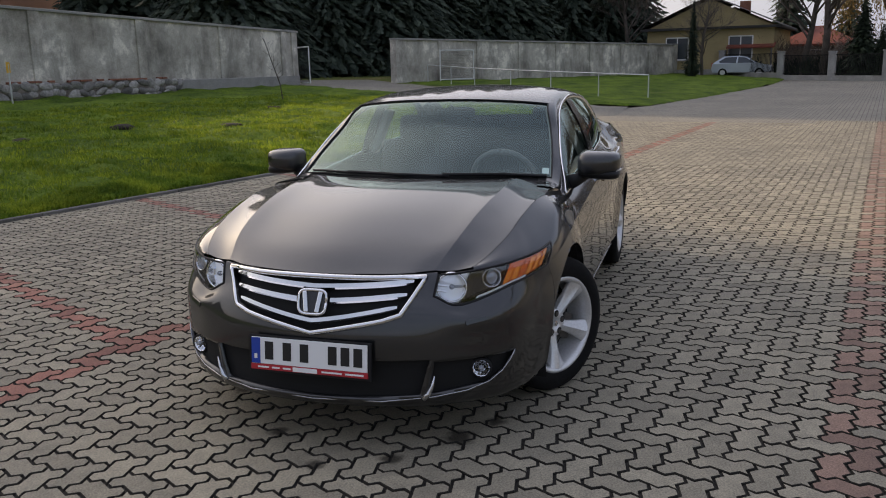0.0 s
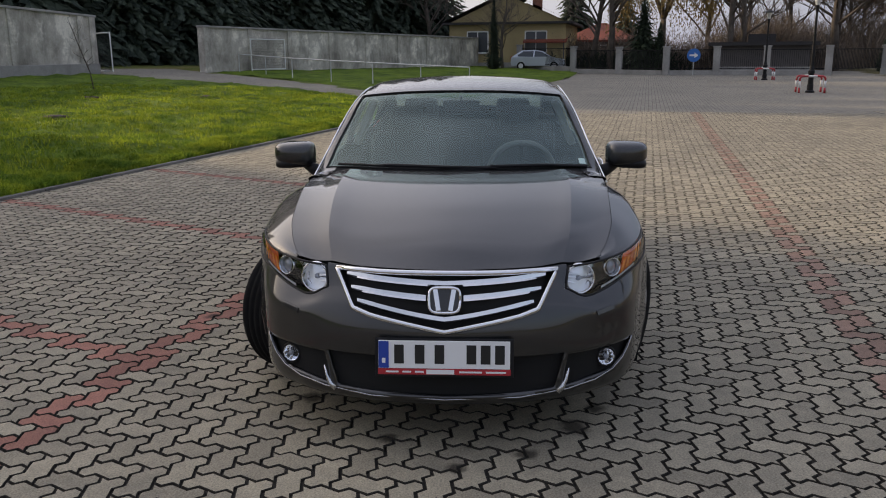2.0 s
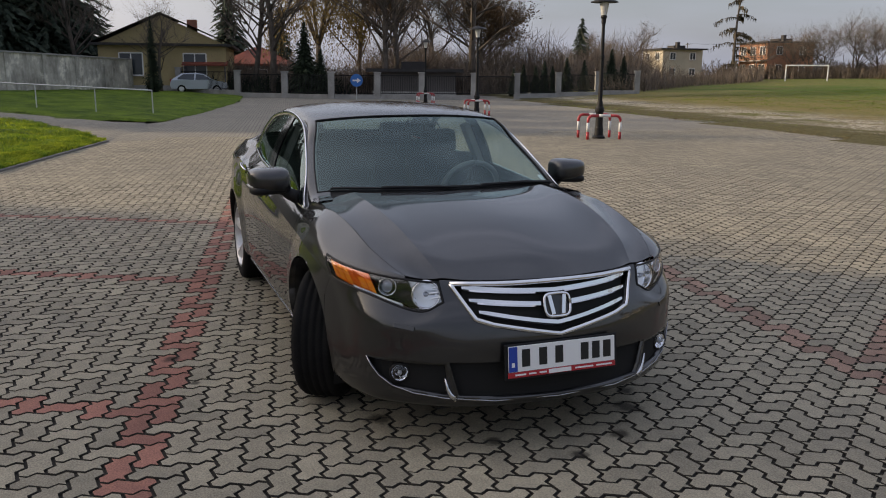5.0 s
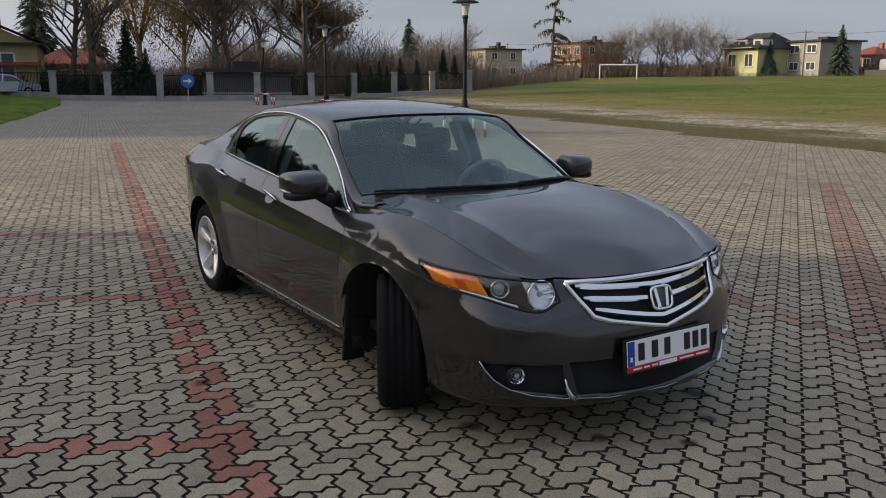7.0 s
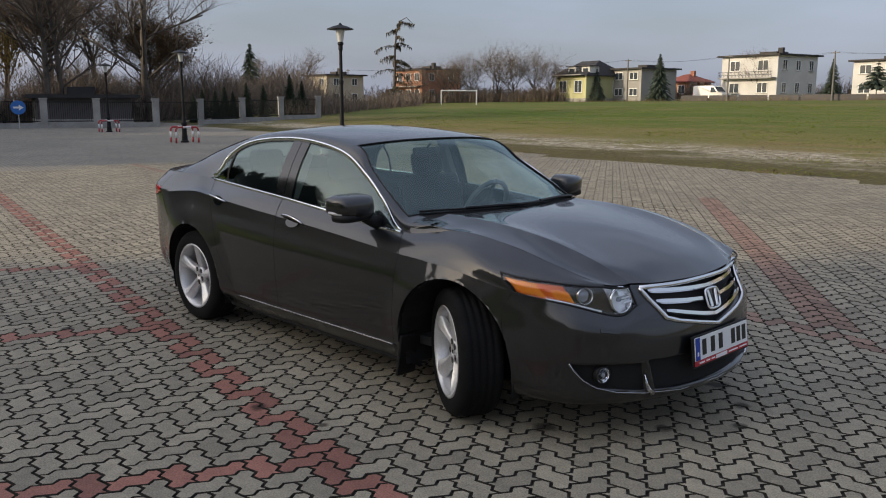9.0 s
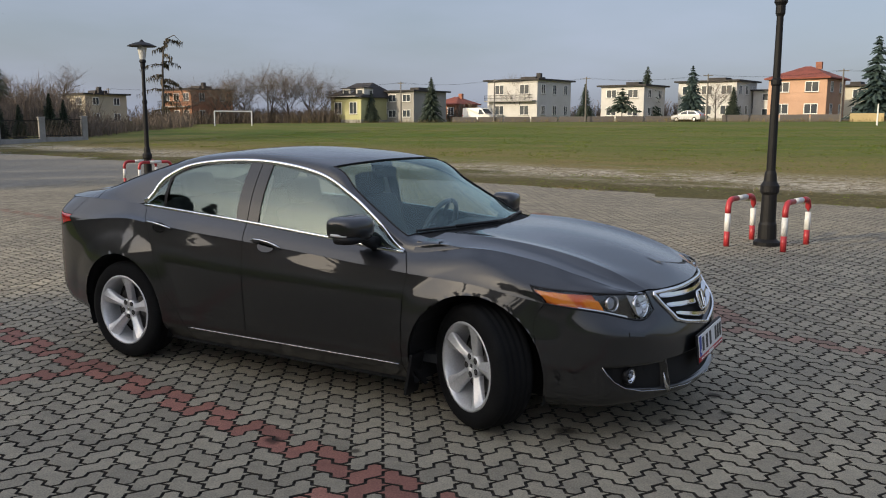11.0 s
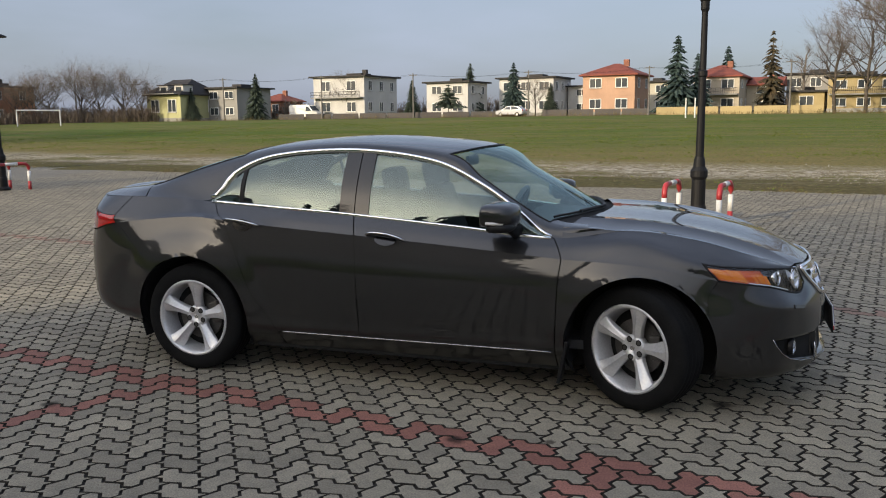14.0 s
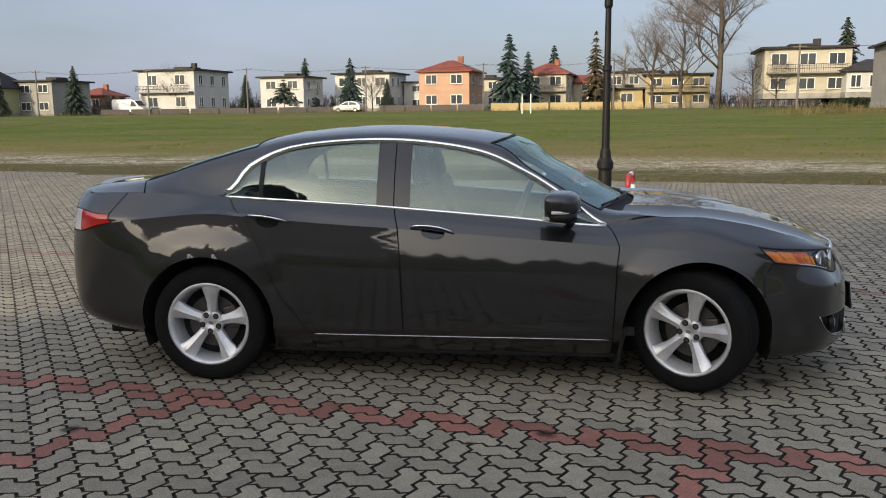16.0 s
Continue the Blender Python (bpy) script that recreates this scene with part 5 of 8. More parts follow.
badge = new("badge")
badge.parent = grille
bp = nose(0, 0.642) + Vector((0.010, 0, 0))
lean = pose(bp.x, bp.y, bp.z, 0, -18, 0)
badge.matrix_basis = lean
loop = []
for k in range(33):
    a = 2 * math.pi * k / 32
    c, s = math.cos(a), math.sin(a)
    wide = 0.062 - 0.006 * (s < 0) * -s
    loop.append((0, math.copysign(abs(c) ** 0.45, c) * wide, math.copysign(abs(s) ** 0.45, s) * 0.05))
part("badge_frame", tube(bmesh.new(), loop, 0.0065, 8), M_CHROME, badge, smooth=True)
bm = bmesh.new()
bm.faces.new([bm.verts.new((-0.006, y, z)) for _, y, z in loop[:-1]])
part("badge_back", bm, M_GLOSS_BLACK, badge)
for s in (-1, 1):
    bm = bmesh.new()
    box(bm, (0.0, s * 0.030, 0.0), (0.012, 0.020, 0.088), Matrix.Rotation(radians(-s * 9), 3, "X"), 0.004)
    part("badge_bar", bm, M_CHROME, badge)

# number plate, its signs as plain bars
plate = new("number_plate")
plate.parent = car
plate.matrix_basis = pose(2.352, 0, 0.425, 90, 0, 90) @ pose(0, 0, 0, -6, 0, 0)
bm = bmesh.new()
box(bm, (0, -0.002, -0.006), (0.55, 0.158, 0.012), bevel=0.005)
part("holder", bm, M_TRIM, plate)
bm = bmesh.new()
box(bm, (0, 0.012, 0.003), (0.52, 0.112, 0.006), bevel=0.002)
part("plate_sheet", bm, M_PLATE, plate)
bm = bmesh.new()
box(bm, (-0.239, 0.012, 0.0067), (0.040, 0.108, 0.0016))
part("blue_band", bm, M_PLATE_BLUE, plate)
bm = bmesh.new()
bar_text(bm, -0.246, -0.022, 0.014, 0.02, 0.0081)
part("band_mark", bm, M_PLATE, plate)
for x in (-0.200, -0.118, -0.040, 0.086, 0.142, 0.198):
    bm = bmesh.new()
    box(bm, (x + 0.022, 0.014, 0.0068), (0.038, 0.076, 0.0016))
    part("plate_bar", bm, M_INK, plate)
bm = bmesh.new()
box(bm, (0, -0.057, 0.003), (0.525, 0.024, 0.007), bevel=0.002)
part("holder_strip", bm, M_PLATE_RED, plate)
bm = bmesh.new()
box(bm, (-0.015, -0.057, 0.0072), (0.11, 0.018, 0.0012))
part("strip_patch", bm, M_PLATE, plate)
for x, w in ((-0.23, 0.05), (-0.165, 0.035), (-0.115, 0.035), (0.06, 0.09), (0.165, 0.08)):
    bm = bmesh.new()
    box(bm, (x + w / 2, -0.057, 0.0072), (w, 0.007, 0.0012))
    part("strip_bar", bm, M_PLATE, plate)

# lower intake and fog lamps
pts = [(0.788, 0.41), (0.772, 0.37), (0.745, 0.33), (0.70, 0.294), (0.62, 0.268), (0.50, 0.254), (0.30, 0.243), (0.0, 0.240)]
line = [nose(y, z) + Vector((0.004, 0, 0)) for y, z in pts] + [nose(-y, z) + Vector((0.004, 0, 0)) for y, z in pts[-2::-1]]
part("bumper_trim", tube(bmesh.new(), line, 0.0036, 6), M_DARK_CHROME, car, "thin bright strip", True)
for s in (-1, 1):
    run = [nose(s * y, z) + Vector((0.002, 0, 0)) for y, z in ((0.502, 0.345), (0.492, 0.30), (0.478, 0.27), (0.455, 0.248))]
    part("intake_spear", tube(bmesh.new(), run, [0.003, 0.008, 0.012, 0.014], 6), M_SATIN, car, "satin silver spear", True)
    fog = new("fog_lamp")
    fog.parent = car
    c = nose(s * 0.668, 0.352)
    fog.matrix_basis = pose(c.x - 0.012, c.y, c.z, 0, 90, s * 14)
    part("bowl", bowl_of([(0.008, -0.03), (0.022, -0.018), (0.033, 0.0), (0.036, 0.003)], 12), M_REFLECTOR, fog)
    part("bowl_rim", bowl_of([(0.036, 0.003), (0.042, 0.006), (0.045, -0.004), (0.045, -0.02)], 28), M_TRIM, fog, "black plastic rim", True)
    part("lens", bowl_of([(0.036, 0.002), (0.028, 0.010), (0.015, 0.014), (0.0, 0.015)], 24), M_LENS, fog, smooth=True)
    bm = bmesh.new()
    bmesh.ops.create_icosphere(bm, subdivisions=2, radius=0.012)
    part("bulb", bm, M_BULB, fog, smooth=True)
    bm = patch(offset(-0.03), [s * u for u in steps(2.2, 4.4, 12)], steps(1.0, 2.5, 6))
    part("fog_surround", outward(bm), M_DARK, car)
    jet = nose(s * 0.655, 0.562)
    u, v = solve_uv((0.655, 0.562), 1, 0.0, 5.2, 0.6, 6.98)
    n = normal_at(s * u, v)
    bm = bmesh.new()
    box(bm, (0, 0, 0), (0.095, 0.022, 0.006), bevel=0.003)
    part("washer_cover", bm, M_PAINT, car).matrix_basis = Matrix.Translation(jet + n * 0.0015) @ n.to_track_quat("Z", "Y").to_matrix().to_4x4() @ pose(0, 0, 0, 0, 0, s * 8)

# head lamps
for s in (-1, 1):
    lamp = new("head_lamp")
    lamp.parent = car
    lamp.empty_display_size = 0.1
    us = [s * u for u in steps(2.17, 4.985, 36)]
    part("bucket", outward(patch(offset(-0.055), us, steps(5.02, 5.98, 8))), M_GLOSS_BLACK, lamp, "black lamp housing", True)
    rim_pts = [lower(u, 5.015) for u in us] + [lower(us[-1], v) for v in (5.3, 5.6, 5.98)] + [lower(u, 5.985) for u in us[::-1]]
    rim_pts.append(rim_pts[0].copy())
    part("seal", tube(bmesh.new(), rim_pts, 0.005, 6), M_TRIM, lamp)
    # silver bezel round the inner lamp, then black, then the ribbed amber reflector
    part("bezel_plate", outward(patch(offset(-0.040), [s * u for u in steps(2.2, 3.05, 12)], steps(5.06, 5.94, 6))), M_BEZEL, lamp, "silver bezel", True)
    part("brow", outward(patch(offset(-0.018), [s * u for u in steps(2.22, 2.62, 8)], steps(5.62, 5.92, 3))), M_BEZEL, lamp, "silver bezel", True)
    part("bezel", outward(patch(offset(-0.032), [s * u for u in steps(3.02, 4.0, 10)], steps(5.06, 5.94, 4))), M_GLOSS_BLACK, lamp, smooth=True)
    n_rib = 12
    for k in range(n_rib):
        u0, u1 = 3.86 + 1.06 * k / n_rib, 3.86 + 1.06 * (k + 1) / n_rib
        lo, hi = (5.16, 5.62) if k < 5 else (5.16, 5.88)
        deep = -0.012 - 0.006 * (k % 2)
        bm = patch(offset(deep), [s * u for u in steps(u0, u1, 2)], steps(lo, hi, 5))
        for v in bm.verts:
            v.co.z += 0.002 * (k % 3 - 1)
        part("indicator_rib", outward(bm), M_AMBER_DEEP if k in (4, 5) else M_AMBER, lamp, "amber indicator")
    part("indicator_shelf", outward(patch(offset(-0.024), [s * u for u in steps(3.9, 4.95, 12)], steps(5.06, 5.95, 6))), M_AMBER_DEEP, lamp, "deep amber backing", True)
    part("lower_fin", outward(patch(offset(-0.010), [s * u for u in steps(3.35, 4.4, 12)], steps(5.05, 5.13, 2))), M_BEZEL, lamp, "silver fin", True)
    for x, y, z, r, yaw in ((2.120, 0.548, 0.690, 0.060, 16), (2.018, 0.690, 0.714, 0.038, 26)):
        seat = pose(x, s * y, z, 0, 84, s * yaw)
        bowl = part("reflector", bowl_of([(0.012, -0.055), (r * 0.5, -0.046), (r * 0.8, -0.022), (r * 0.95, 0.004)], 10), M_REFLECTOR, lamp, "faceted mirror bowl")
        bowl.matrix_basis = seat
        part("lens_ring", bowl_of([(r * 0.94, 0.0), (r * 0.97, 0.009), (r * 1.05, 0.009), (r * 1.08, -0.006)], 32), M_CHROME, bowl, smooth=True)
        bm = bmesh.new()
        if r > 0.05:
            lathe(bm, [(0.011, -0.05), (0.011, -0.012), (0.007, -0.004), (0.0, -0.002)], 14)
            box(bm, (0, r * 0.42, -0.03), (0.012, r * 0.5, 0.02), bevel=0.003)
            part("bulb", bm, M_BULB, bowl, smooth=True)
        else:
            bmesh.ops.create_uvsphere(bm, u_segments=20, v_segments=12, radius=r * 0.8)
            for v in bm.verts:
                v.co.z = v.co.z * 0.55 - 0.016
            part("projector", bm, M_BULB, bowl, smooth=True)
    for k in range(3):                              # bright fins beside the inner lamp
        a, b = offset(-0.014)(s * 2.2, 5.30 + 0.20 * k), offset(-0.03)(s * 2.5, 5.34 + 0.18 * k)
        part("fin", tube(bmesh.new(), [a, a.lerp(b, 0.5), b], 0.0045, 6), M_BEZEL, lamp)
    part("lens", outward(patch(offset(0.001), us, steps(5.02, 5.985, 10))), M_LENS, lamp, "clear lamp lens", True)
    # tail lamps
    tail = new("tail_lamp")
    tail.parent = car
    tail.empty_display_size = 0.1
    part("red_lens", outward(patch(offset(0.002), [s * u for u in steps(13.02, 14.05, 14)], steps(5.03, 6.0, 8))), M_TAIL_RED, tail, "red tail lamp lens", True)
    part("clear_lens", outward(patch(offset(0.002), [s * u for u in steps(14.05, 14.8, 10)], steps(5.03, 6.0, 8))), M_TAIL_CLEAR, tail, "clear reversing lamp lens", True)

# door handles
for s in (-1, 1):
    for x, z in ((-0.06, 0.872), (-0.985, 0.932)):
        u, v = flank_uv(x, z)
        n, c = normal_at(s * u, v), lower(s * u, v)
        along = (lower(s * flank_uv(x + 0.1, z - 0.008)[0], flank_uv(x + 0.1, z - 0.008)[1]) - c).normalized()
        up = n.cross(along).normalized()
        if up.z < 0:
            up = -up
        m = Matrix((along, up, n)).transposed().to_4x4()
        m.translation = c
        h = new("door_handle")
        h.parent = car
        h.matrix_basis = m
        bm = bmesh.new()
        lathe(bm, [(0.0, -0.004), (0.03, -0.001), (0.034, 0.002)], 28)
        for q in bm.verts:
            q.co.x *= 1.9
            q.co.y = q.co.y * 1.0 - 0.012
            q.co.z += 0.0015
        part("handle_cup", bm, M_GLOSS_BLACK, h)
        pts = [(-0.125, 0.006, 0.004), (-0.09, 0.009, 0.020), (-0.03, 0.009, 0.030), (0.03, 0.006, 0.030), (0.08, 0.0, 0.020), (0.115, -0.006, 0.004)]
        part("handle_grip", tube(bmesh.new(), pts, [0.006, 0.011, 0.013, 0.013, 0.011, 0.006], 8, 0.7), M_PAINT, h, smooth=True)
        part("handle_strip", tube(bmesh.new(), [(p[0], p[1] + 0.003, p[2] + 0.008) for p in pts], 0.0055, 6), M_CHROME, h, "chrome strip", True)

# door mirrors
for s in (-1, 1):
    mir = new("door_mirror")
    mir.parent = car
    mir.empty_display_size = 0.1
    bm = bmesh.new()
    bmesh.ops.create_uvsphere(bm, u_segments=32, v_segments=20, radius=1.0)
    for v in bm.verts:
        c = v.co
        x, y, z = (math.copysign(abs(t) ** e, t) for t, e in zip(c, (0.6, 0.5, 0.55)))
        back = min(x, 0.0) * 0.35
        x = max(x, 0.0) + back
        grow = 1.0 - 0.24 * (y + 1) / 2
        v.co = Vector((0.60 + x * 0.13 - 0.03 * max(y, 0), s * (0.962 + y * 0.118), 1.03 + z * 0.076 * grow + 0.004 * y))
    part("mirror_shell", bm, M_PAINT, mir, smooth=True)
    bm = bmesh.new()
    bmesh.ops.create_uvsphere(bm, u_segments=24, v_segments=12, radius=1.0)
    for v in bm.verts:
        x, y, z = (math.copysign(abs(t) ** 0.62, t) for t in v.co)
        v.co = Vector((0.612 + x * (0.098 if x > 0 else 0.05), s * (0.958 + y * 0.116), 0.978 + z * 0.032 - 0.008 * y))
    part("mirror_foot", bm, M_TRIM, mir, "black plastic underside", True)
    bm = bmesh.new()
    tube(bm, [(0.69, s * 0.80, 0.925), (0.665, s * 0.85, 0.945), (0.64, s * 0.90, 0.975)], [0.045, 0.035, 0.03], 10, 0.6)
    part("mirror_arm", bm, M_TRIM, mir, smooth=True)
    bm = bmesh.new()
    box(bm, (0, 0, 0), (0.006, 0.19, 0.095), bevel=0.02)
    part("mirror_glass", bm, plain("mirror_silver", (0.85, 0.86, 0.87), 0.02, 1.0) if s == -1 else bpy.data.materials["mirror_silver"], mir).matrix_basis = pose(0.556, s * 0.962, 1.024)
    bm = bmesh.new()
    tube(bm, [(0.685, s * 1.022, 0.996), (0.66, s * 1.055, 0.996), (0.62, s * 1.072, 0.997), (0.575, s * 1.076, 0.998)], 0.009, 6)
    part("repeater", bm, M_TAIL_CLEAR, mir, "clear indicator strip", True)
    sail = bmesh.new()
    tri = [belt(0.86), belt(0.62), crown(0.68)]
    sail.faces.new([sail.verts.new((p.x, s * (p.y + 0.002), p.z)) for p in tri])
    part("mirror_sail", sail, M_TRIM, mir)

# wipers
for q0, q1, s0 in ((0.55, -1.75, 1.07), (1.9, -0.15, 1.05)):
    wiper = new("wiper")
    wiper.parent = car
    arm = [upper(1.02, q0) + Vector((0, 0, 0.008)), upper(1.04, q0 * 0.7 + q1 * 0.3) + Vector((0.008, 0, 0.016)), upper(s0 + 0.02, q0 * 0.3 + q1 * 0.7) + Vector((0.006, 0, 0.014))]
    part("wiper_arm", tube(bmesh.new(), arm, 0.009, 6), M_TRIM, wiper)
    blade = [upper(s0 + 0.05 * t, q0 + (q1 - q0) * t) + Vector((0.003, 0, 0.007)) for t in steps(0.12, 1.0, 10)]
    part("wiper_blade", tube(bmesh.new(), blade, 0.008, 5), M_TRIM, wiper)

# mud flaps
for s in (-1, 1):
    bm = bmesh.new()
    box(bm, (0.955, s * 0.845, 0.235), (0.02, 0.13, 0.24), Matrix.Rotation(radians(10), 3, "Y"), 0.006)
    part("mud_flap", bm, M_TRIM, car)

# small paper badge inside the windscreen
bm = bmesh.new()
bm.faces.new([bm.verts.new(upper(a, b) - Vector((0.006, 0, 0.01))) for a, b in ((1.28, 1.80), (1.28, 1.93), (1.50, 1.93), (1.50, 1.80))])
part("windscreen_badge", bm, M_PLATE, car, "small white badge inside the windscreen")

# ---- the car: interior ----
bm = bmesh.new()
box(bm, (-0.2, 0, 0.30), (2.6, 1.5, 0.05))
part("floor_pan", bm, M_DASH, car)
bm = bmesh.new()
rows = []
for y in steps(-0.72, 0.72, 16):
    hood_lift = 0.035 * math.exp(-((y - 0.37) / 0.16) ** 2)
    prof = [(0.98, 0.90), (0.80, 0.925 + hood_lift * 0.4), (0.62, 0.93 + hood_lift), (0.545, 0.905 + hood_lift), (0.535, 0.83), (0.60, 0.72), (0.62, 0.40)]
    rows.append([bm.verts.new((x, y, z)) for x, z in prof])
for a, b in zip(rows, rows[1:]):
    for k in range(6):
        bm.faces.new((a[k], b[k], b[k + 1], a[k + 1]))
part("dashboard", bm, M_DASH, car, smooth=True)


def seat(y, x, width, label=""):
    st = new("seat")
    st.parent = car
    st.empty_display_size = 0.1
    bm = bmesh.new()
    box(bm, (x + 0.27, y, 0.50), (0.52, width, 0.15), Matrix.Rotation(radians(-6), 3, "Y"), 0.05)
    part("seat_cushion", bm, M_FABRIC, st, smooth=True)
    bm = bmesh.new()
    box(bm, (x - 0.08, y, 0.80), (0.13, width, 0.60), Matrix.Rotation(radians(-20), 3, "Y"), 0.05)
    part("seat_back", bm, M_FABRIC, st, smooth=True)
    for dy in ((0,) if width < 0.7 else (-0.36, 0.36)):
        bm = bmesh.new()
        box(bm, (x - 0.19, y + dy, 1.165), (0.10, 0.26, 0.17), Matrix.Rotation(radians(-12), 3, "Y"), 0.045)
        part("head_rest", bm, M_FABRIC, st, smooth=True)
        bm = bmesh.new()
        for e in (-0.06, 0.06):
            cyl(bm, (x - 0.185, y + dy + e, 1.03), (x - 0.19, y + dy + e, 1.12), 0.007, seg=6)
        part("head_rest_rod", bm, M_SATIN, st)


seat(-0.37, 0.0, 0.5)
seat(0.37, 0.0, 0.5)
seat(0.0, -0.98, 1.28)
M_WHEEL_GRIP = rough_mat("worn_grey_leather", (0.14, 0.14, 0.14), 0.35, fine=200, coarse=8, vary=0.2, relief=0.1, world_space=False)
wheel_rim = new("steering_wheel")
wheel_rim.parent = car
wheel_rim.matrix_basis = pose(0.40, 0.37, 0.90, 0, -66, 0)
ring = [(0.19 * math.cos(a), 0.19 * math.sin(a), 0) for a in steps(0, 2 * math.pi, 36)]
part("rim_grip", tube(bmesh.new(), ring, 0.017, 8), M_WHEEL_GRIP, wheel_rim, smooth=True)
bm = bmesh.new()
lathe(bm, [(0.0, 0.02), (0.06, 0.015), (0.075, -0.02), (0.0, -0.03)], 20)
part("boss", bm, M_DASH, wheel_rim, smooth=True)
for a in (0, 180, 270):
    bm = bmesh.new()
    cyl(bm, (0.05 * math.cos(radians(a + 90)), 0.05 * math.sin(radians(a + 90)), 0), (0.185 * math.cos(radians(a + 90)), 0.185 * math.sin(radians(a + 90)), 0), 0.014, seg=8)
    part("wheel_spoke", bm, M_DASH, wheel_rim)
part("headliner", patch(lambda a, b: upper(a, b) - Vector((0, 0, 0.028)), steps(4.1, 6.8, 14), steps(-2.6, 2.6, 18)), M_LINER, car, "pale grey roof lining", True)
bm = bmesh.new()
box(bm, (-1.52, 0, 0.975), (0.42, 1.15, 0.03), bevel=0.01)
part("parcel_shelf", bm, M_DASH, car)
bm = bmesh.new()
box(bm, (0.20, 0.0, 1.275), (0.03, 0.23, 0.065), bevel=0.015)
cyl(bm, (0.20, 0, 1.30), (0.25, 0, 1.335), 0.008, seg=6)
part("rear_view_mirror", bm, M_DASH, car)
for s in (-1, 1):                                   # inner skins of pillars
    bm = patch(lambda a, b: upper(a, b) - Vector((0, s * 0.022, 0.012)), steps(1.2, 4.1, 20), [s * v for v in steps(2.05, 2.9, 4)])
    part("pillar_lining", bm, M_LINER, car, smooth=True)
    bm = bmesh.new()
    for a, b in ((-0.20, -0.36),):
        box(bm, (-0.29, s * 0.675, 1.13), (0.10, 0.05, 0.32), Matrix.Rotation(radians(s * 24), 3, "X"), 0.015)
    part("pillar_lining", bm, M_LINER, car)

for ob in bpy.data.objects:                         # panes let the daylight in
    if ob.type == "MESH" and ob.data.materials and ob.data.materials[0] in (M_SCREEN, M_GLASS, M_LENS):
        ob.visible_shadow = False

# small lip on the boot's edge
bm = bmesh.new()
rows = []
for y in steps(-0.52, 0.52, 24):
    h = 0.012 * (1 - (abs(y) / 0.52) ** 3)
    x = -2.315 + 0.20 * (abs(y) / 0.6) ** 2.2
    z = 1.088 - 0.026 * (abs(y) / 0.6) ** 2
    rows.append([bm.verts.new((x + d, y, z + k)) for d, k in ((0.11, -0.004), (0.05, h * 0.5), (0.012, h), (0.004, h - 0.003), (0.006, -0.012))])
for a, b in zip(rows, rows[1:]):
    for k in range(4):
        bm.faces.new((a[k], b[k], b[k + 1], a[k + 1]))
bmesh.ops.recalc_face_normals(bm, faces=bm.faces)
part("boot_spoiler", bm, M_PAINT, car, smooth=True)

for s in (-1, 1):                                   # joint between rear bumper and quarter panel
    line = []
    for t in steps(0.0, 1.0, 8):
        u, v = solve_uv((-1.90 + 0.20 * t, 0.90 - 0.19 * t), 0, 11.2, 13.6, 2.0, 6)
        line.append(offset(-0.0012)(s * u, v))
    part("bumper_seam", tube(bmesh.new(), line, 0.0022, 5), M_DARK, car)

# ---- trees ----
def spruce_meshes(seed, high, wide, layers, fans, low=0.06, droop=0.35, mat=None, gaps=0.1, trunk_mat=None):
    """Trunk and crown of a conifer: whorls of drooping boughs, each of ragged needle fans."""
    rng = random.Random(seed)
    tr = bmesh.new()
    cyl(tr, (0, 0, -0.3), (0, 0, high * 0.9), 0.018 * high, 0.004 * high, 8)
    trunk = mesh_of("trunk", tr, trunk_mat or M_BARK, True)
    verts, faces = [], []
    for k in range(layers):
        f = (k + rng.random() * 0.6) / layers
        z = high * (low + (1 - low) * f)
        reach = wide * (1 - f) ** 0.85 * rng.uniform(0.8, 1.1) + 0.03 * wide
        n = max(5, int(11 * (1 - f) + 5))
        a0 = rng.random() * 6.28
        for b in range(n):
            if rng.random() < gaps:
                continue
            a = a0 + b * 6.283 / n + rng.uniform(-0.25, 0.25)
            r = reach * rng.uniform(0.65, 1.12)
            out, side = Vector((math.cos(a), math.sin(a), 0)), Vector((-math.sin(a), math.cos(a), 0))
            for j in range(fans):
                t = (j + 0.6) / fans
                p = out * r * t + Vector((0, 0, z - droop * r * t * t + rng.uniform(-0.03, 0.03) * high * 0.2))
                s = (0.26 * r + 0.085 * wide) * (6 / (fans + 2)) * rng.uniform(0.7, 1.35) * (1.15 - 0.4 * t)
                tip = p + out * s * 1.1 - Vector((0, 0, s * rng.uniform(0.3, 1.0)))
                i = len(verts)
                verts += [p - out * s * 0.4 + Vector((0, 0, s * 0.35)), p + side * s * rng.uniform(0.4, 0.75) - Vector((0, 0, s * rng.uniform(0.1, 0.5))), tip,
                          p - side * s * rng.uniform(0.4, 0.75) - Vector((0, 0, s * rng.uniform(0.1, 0.5)))]
                faces += [(i, i + 1, i + 2), (i, i + 2, i + 3)]
    return trunk, raw("crown", verts, faces, mat or M_SPRUCE)


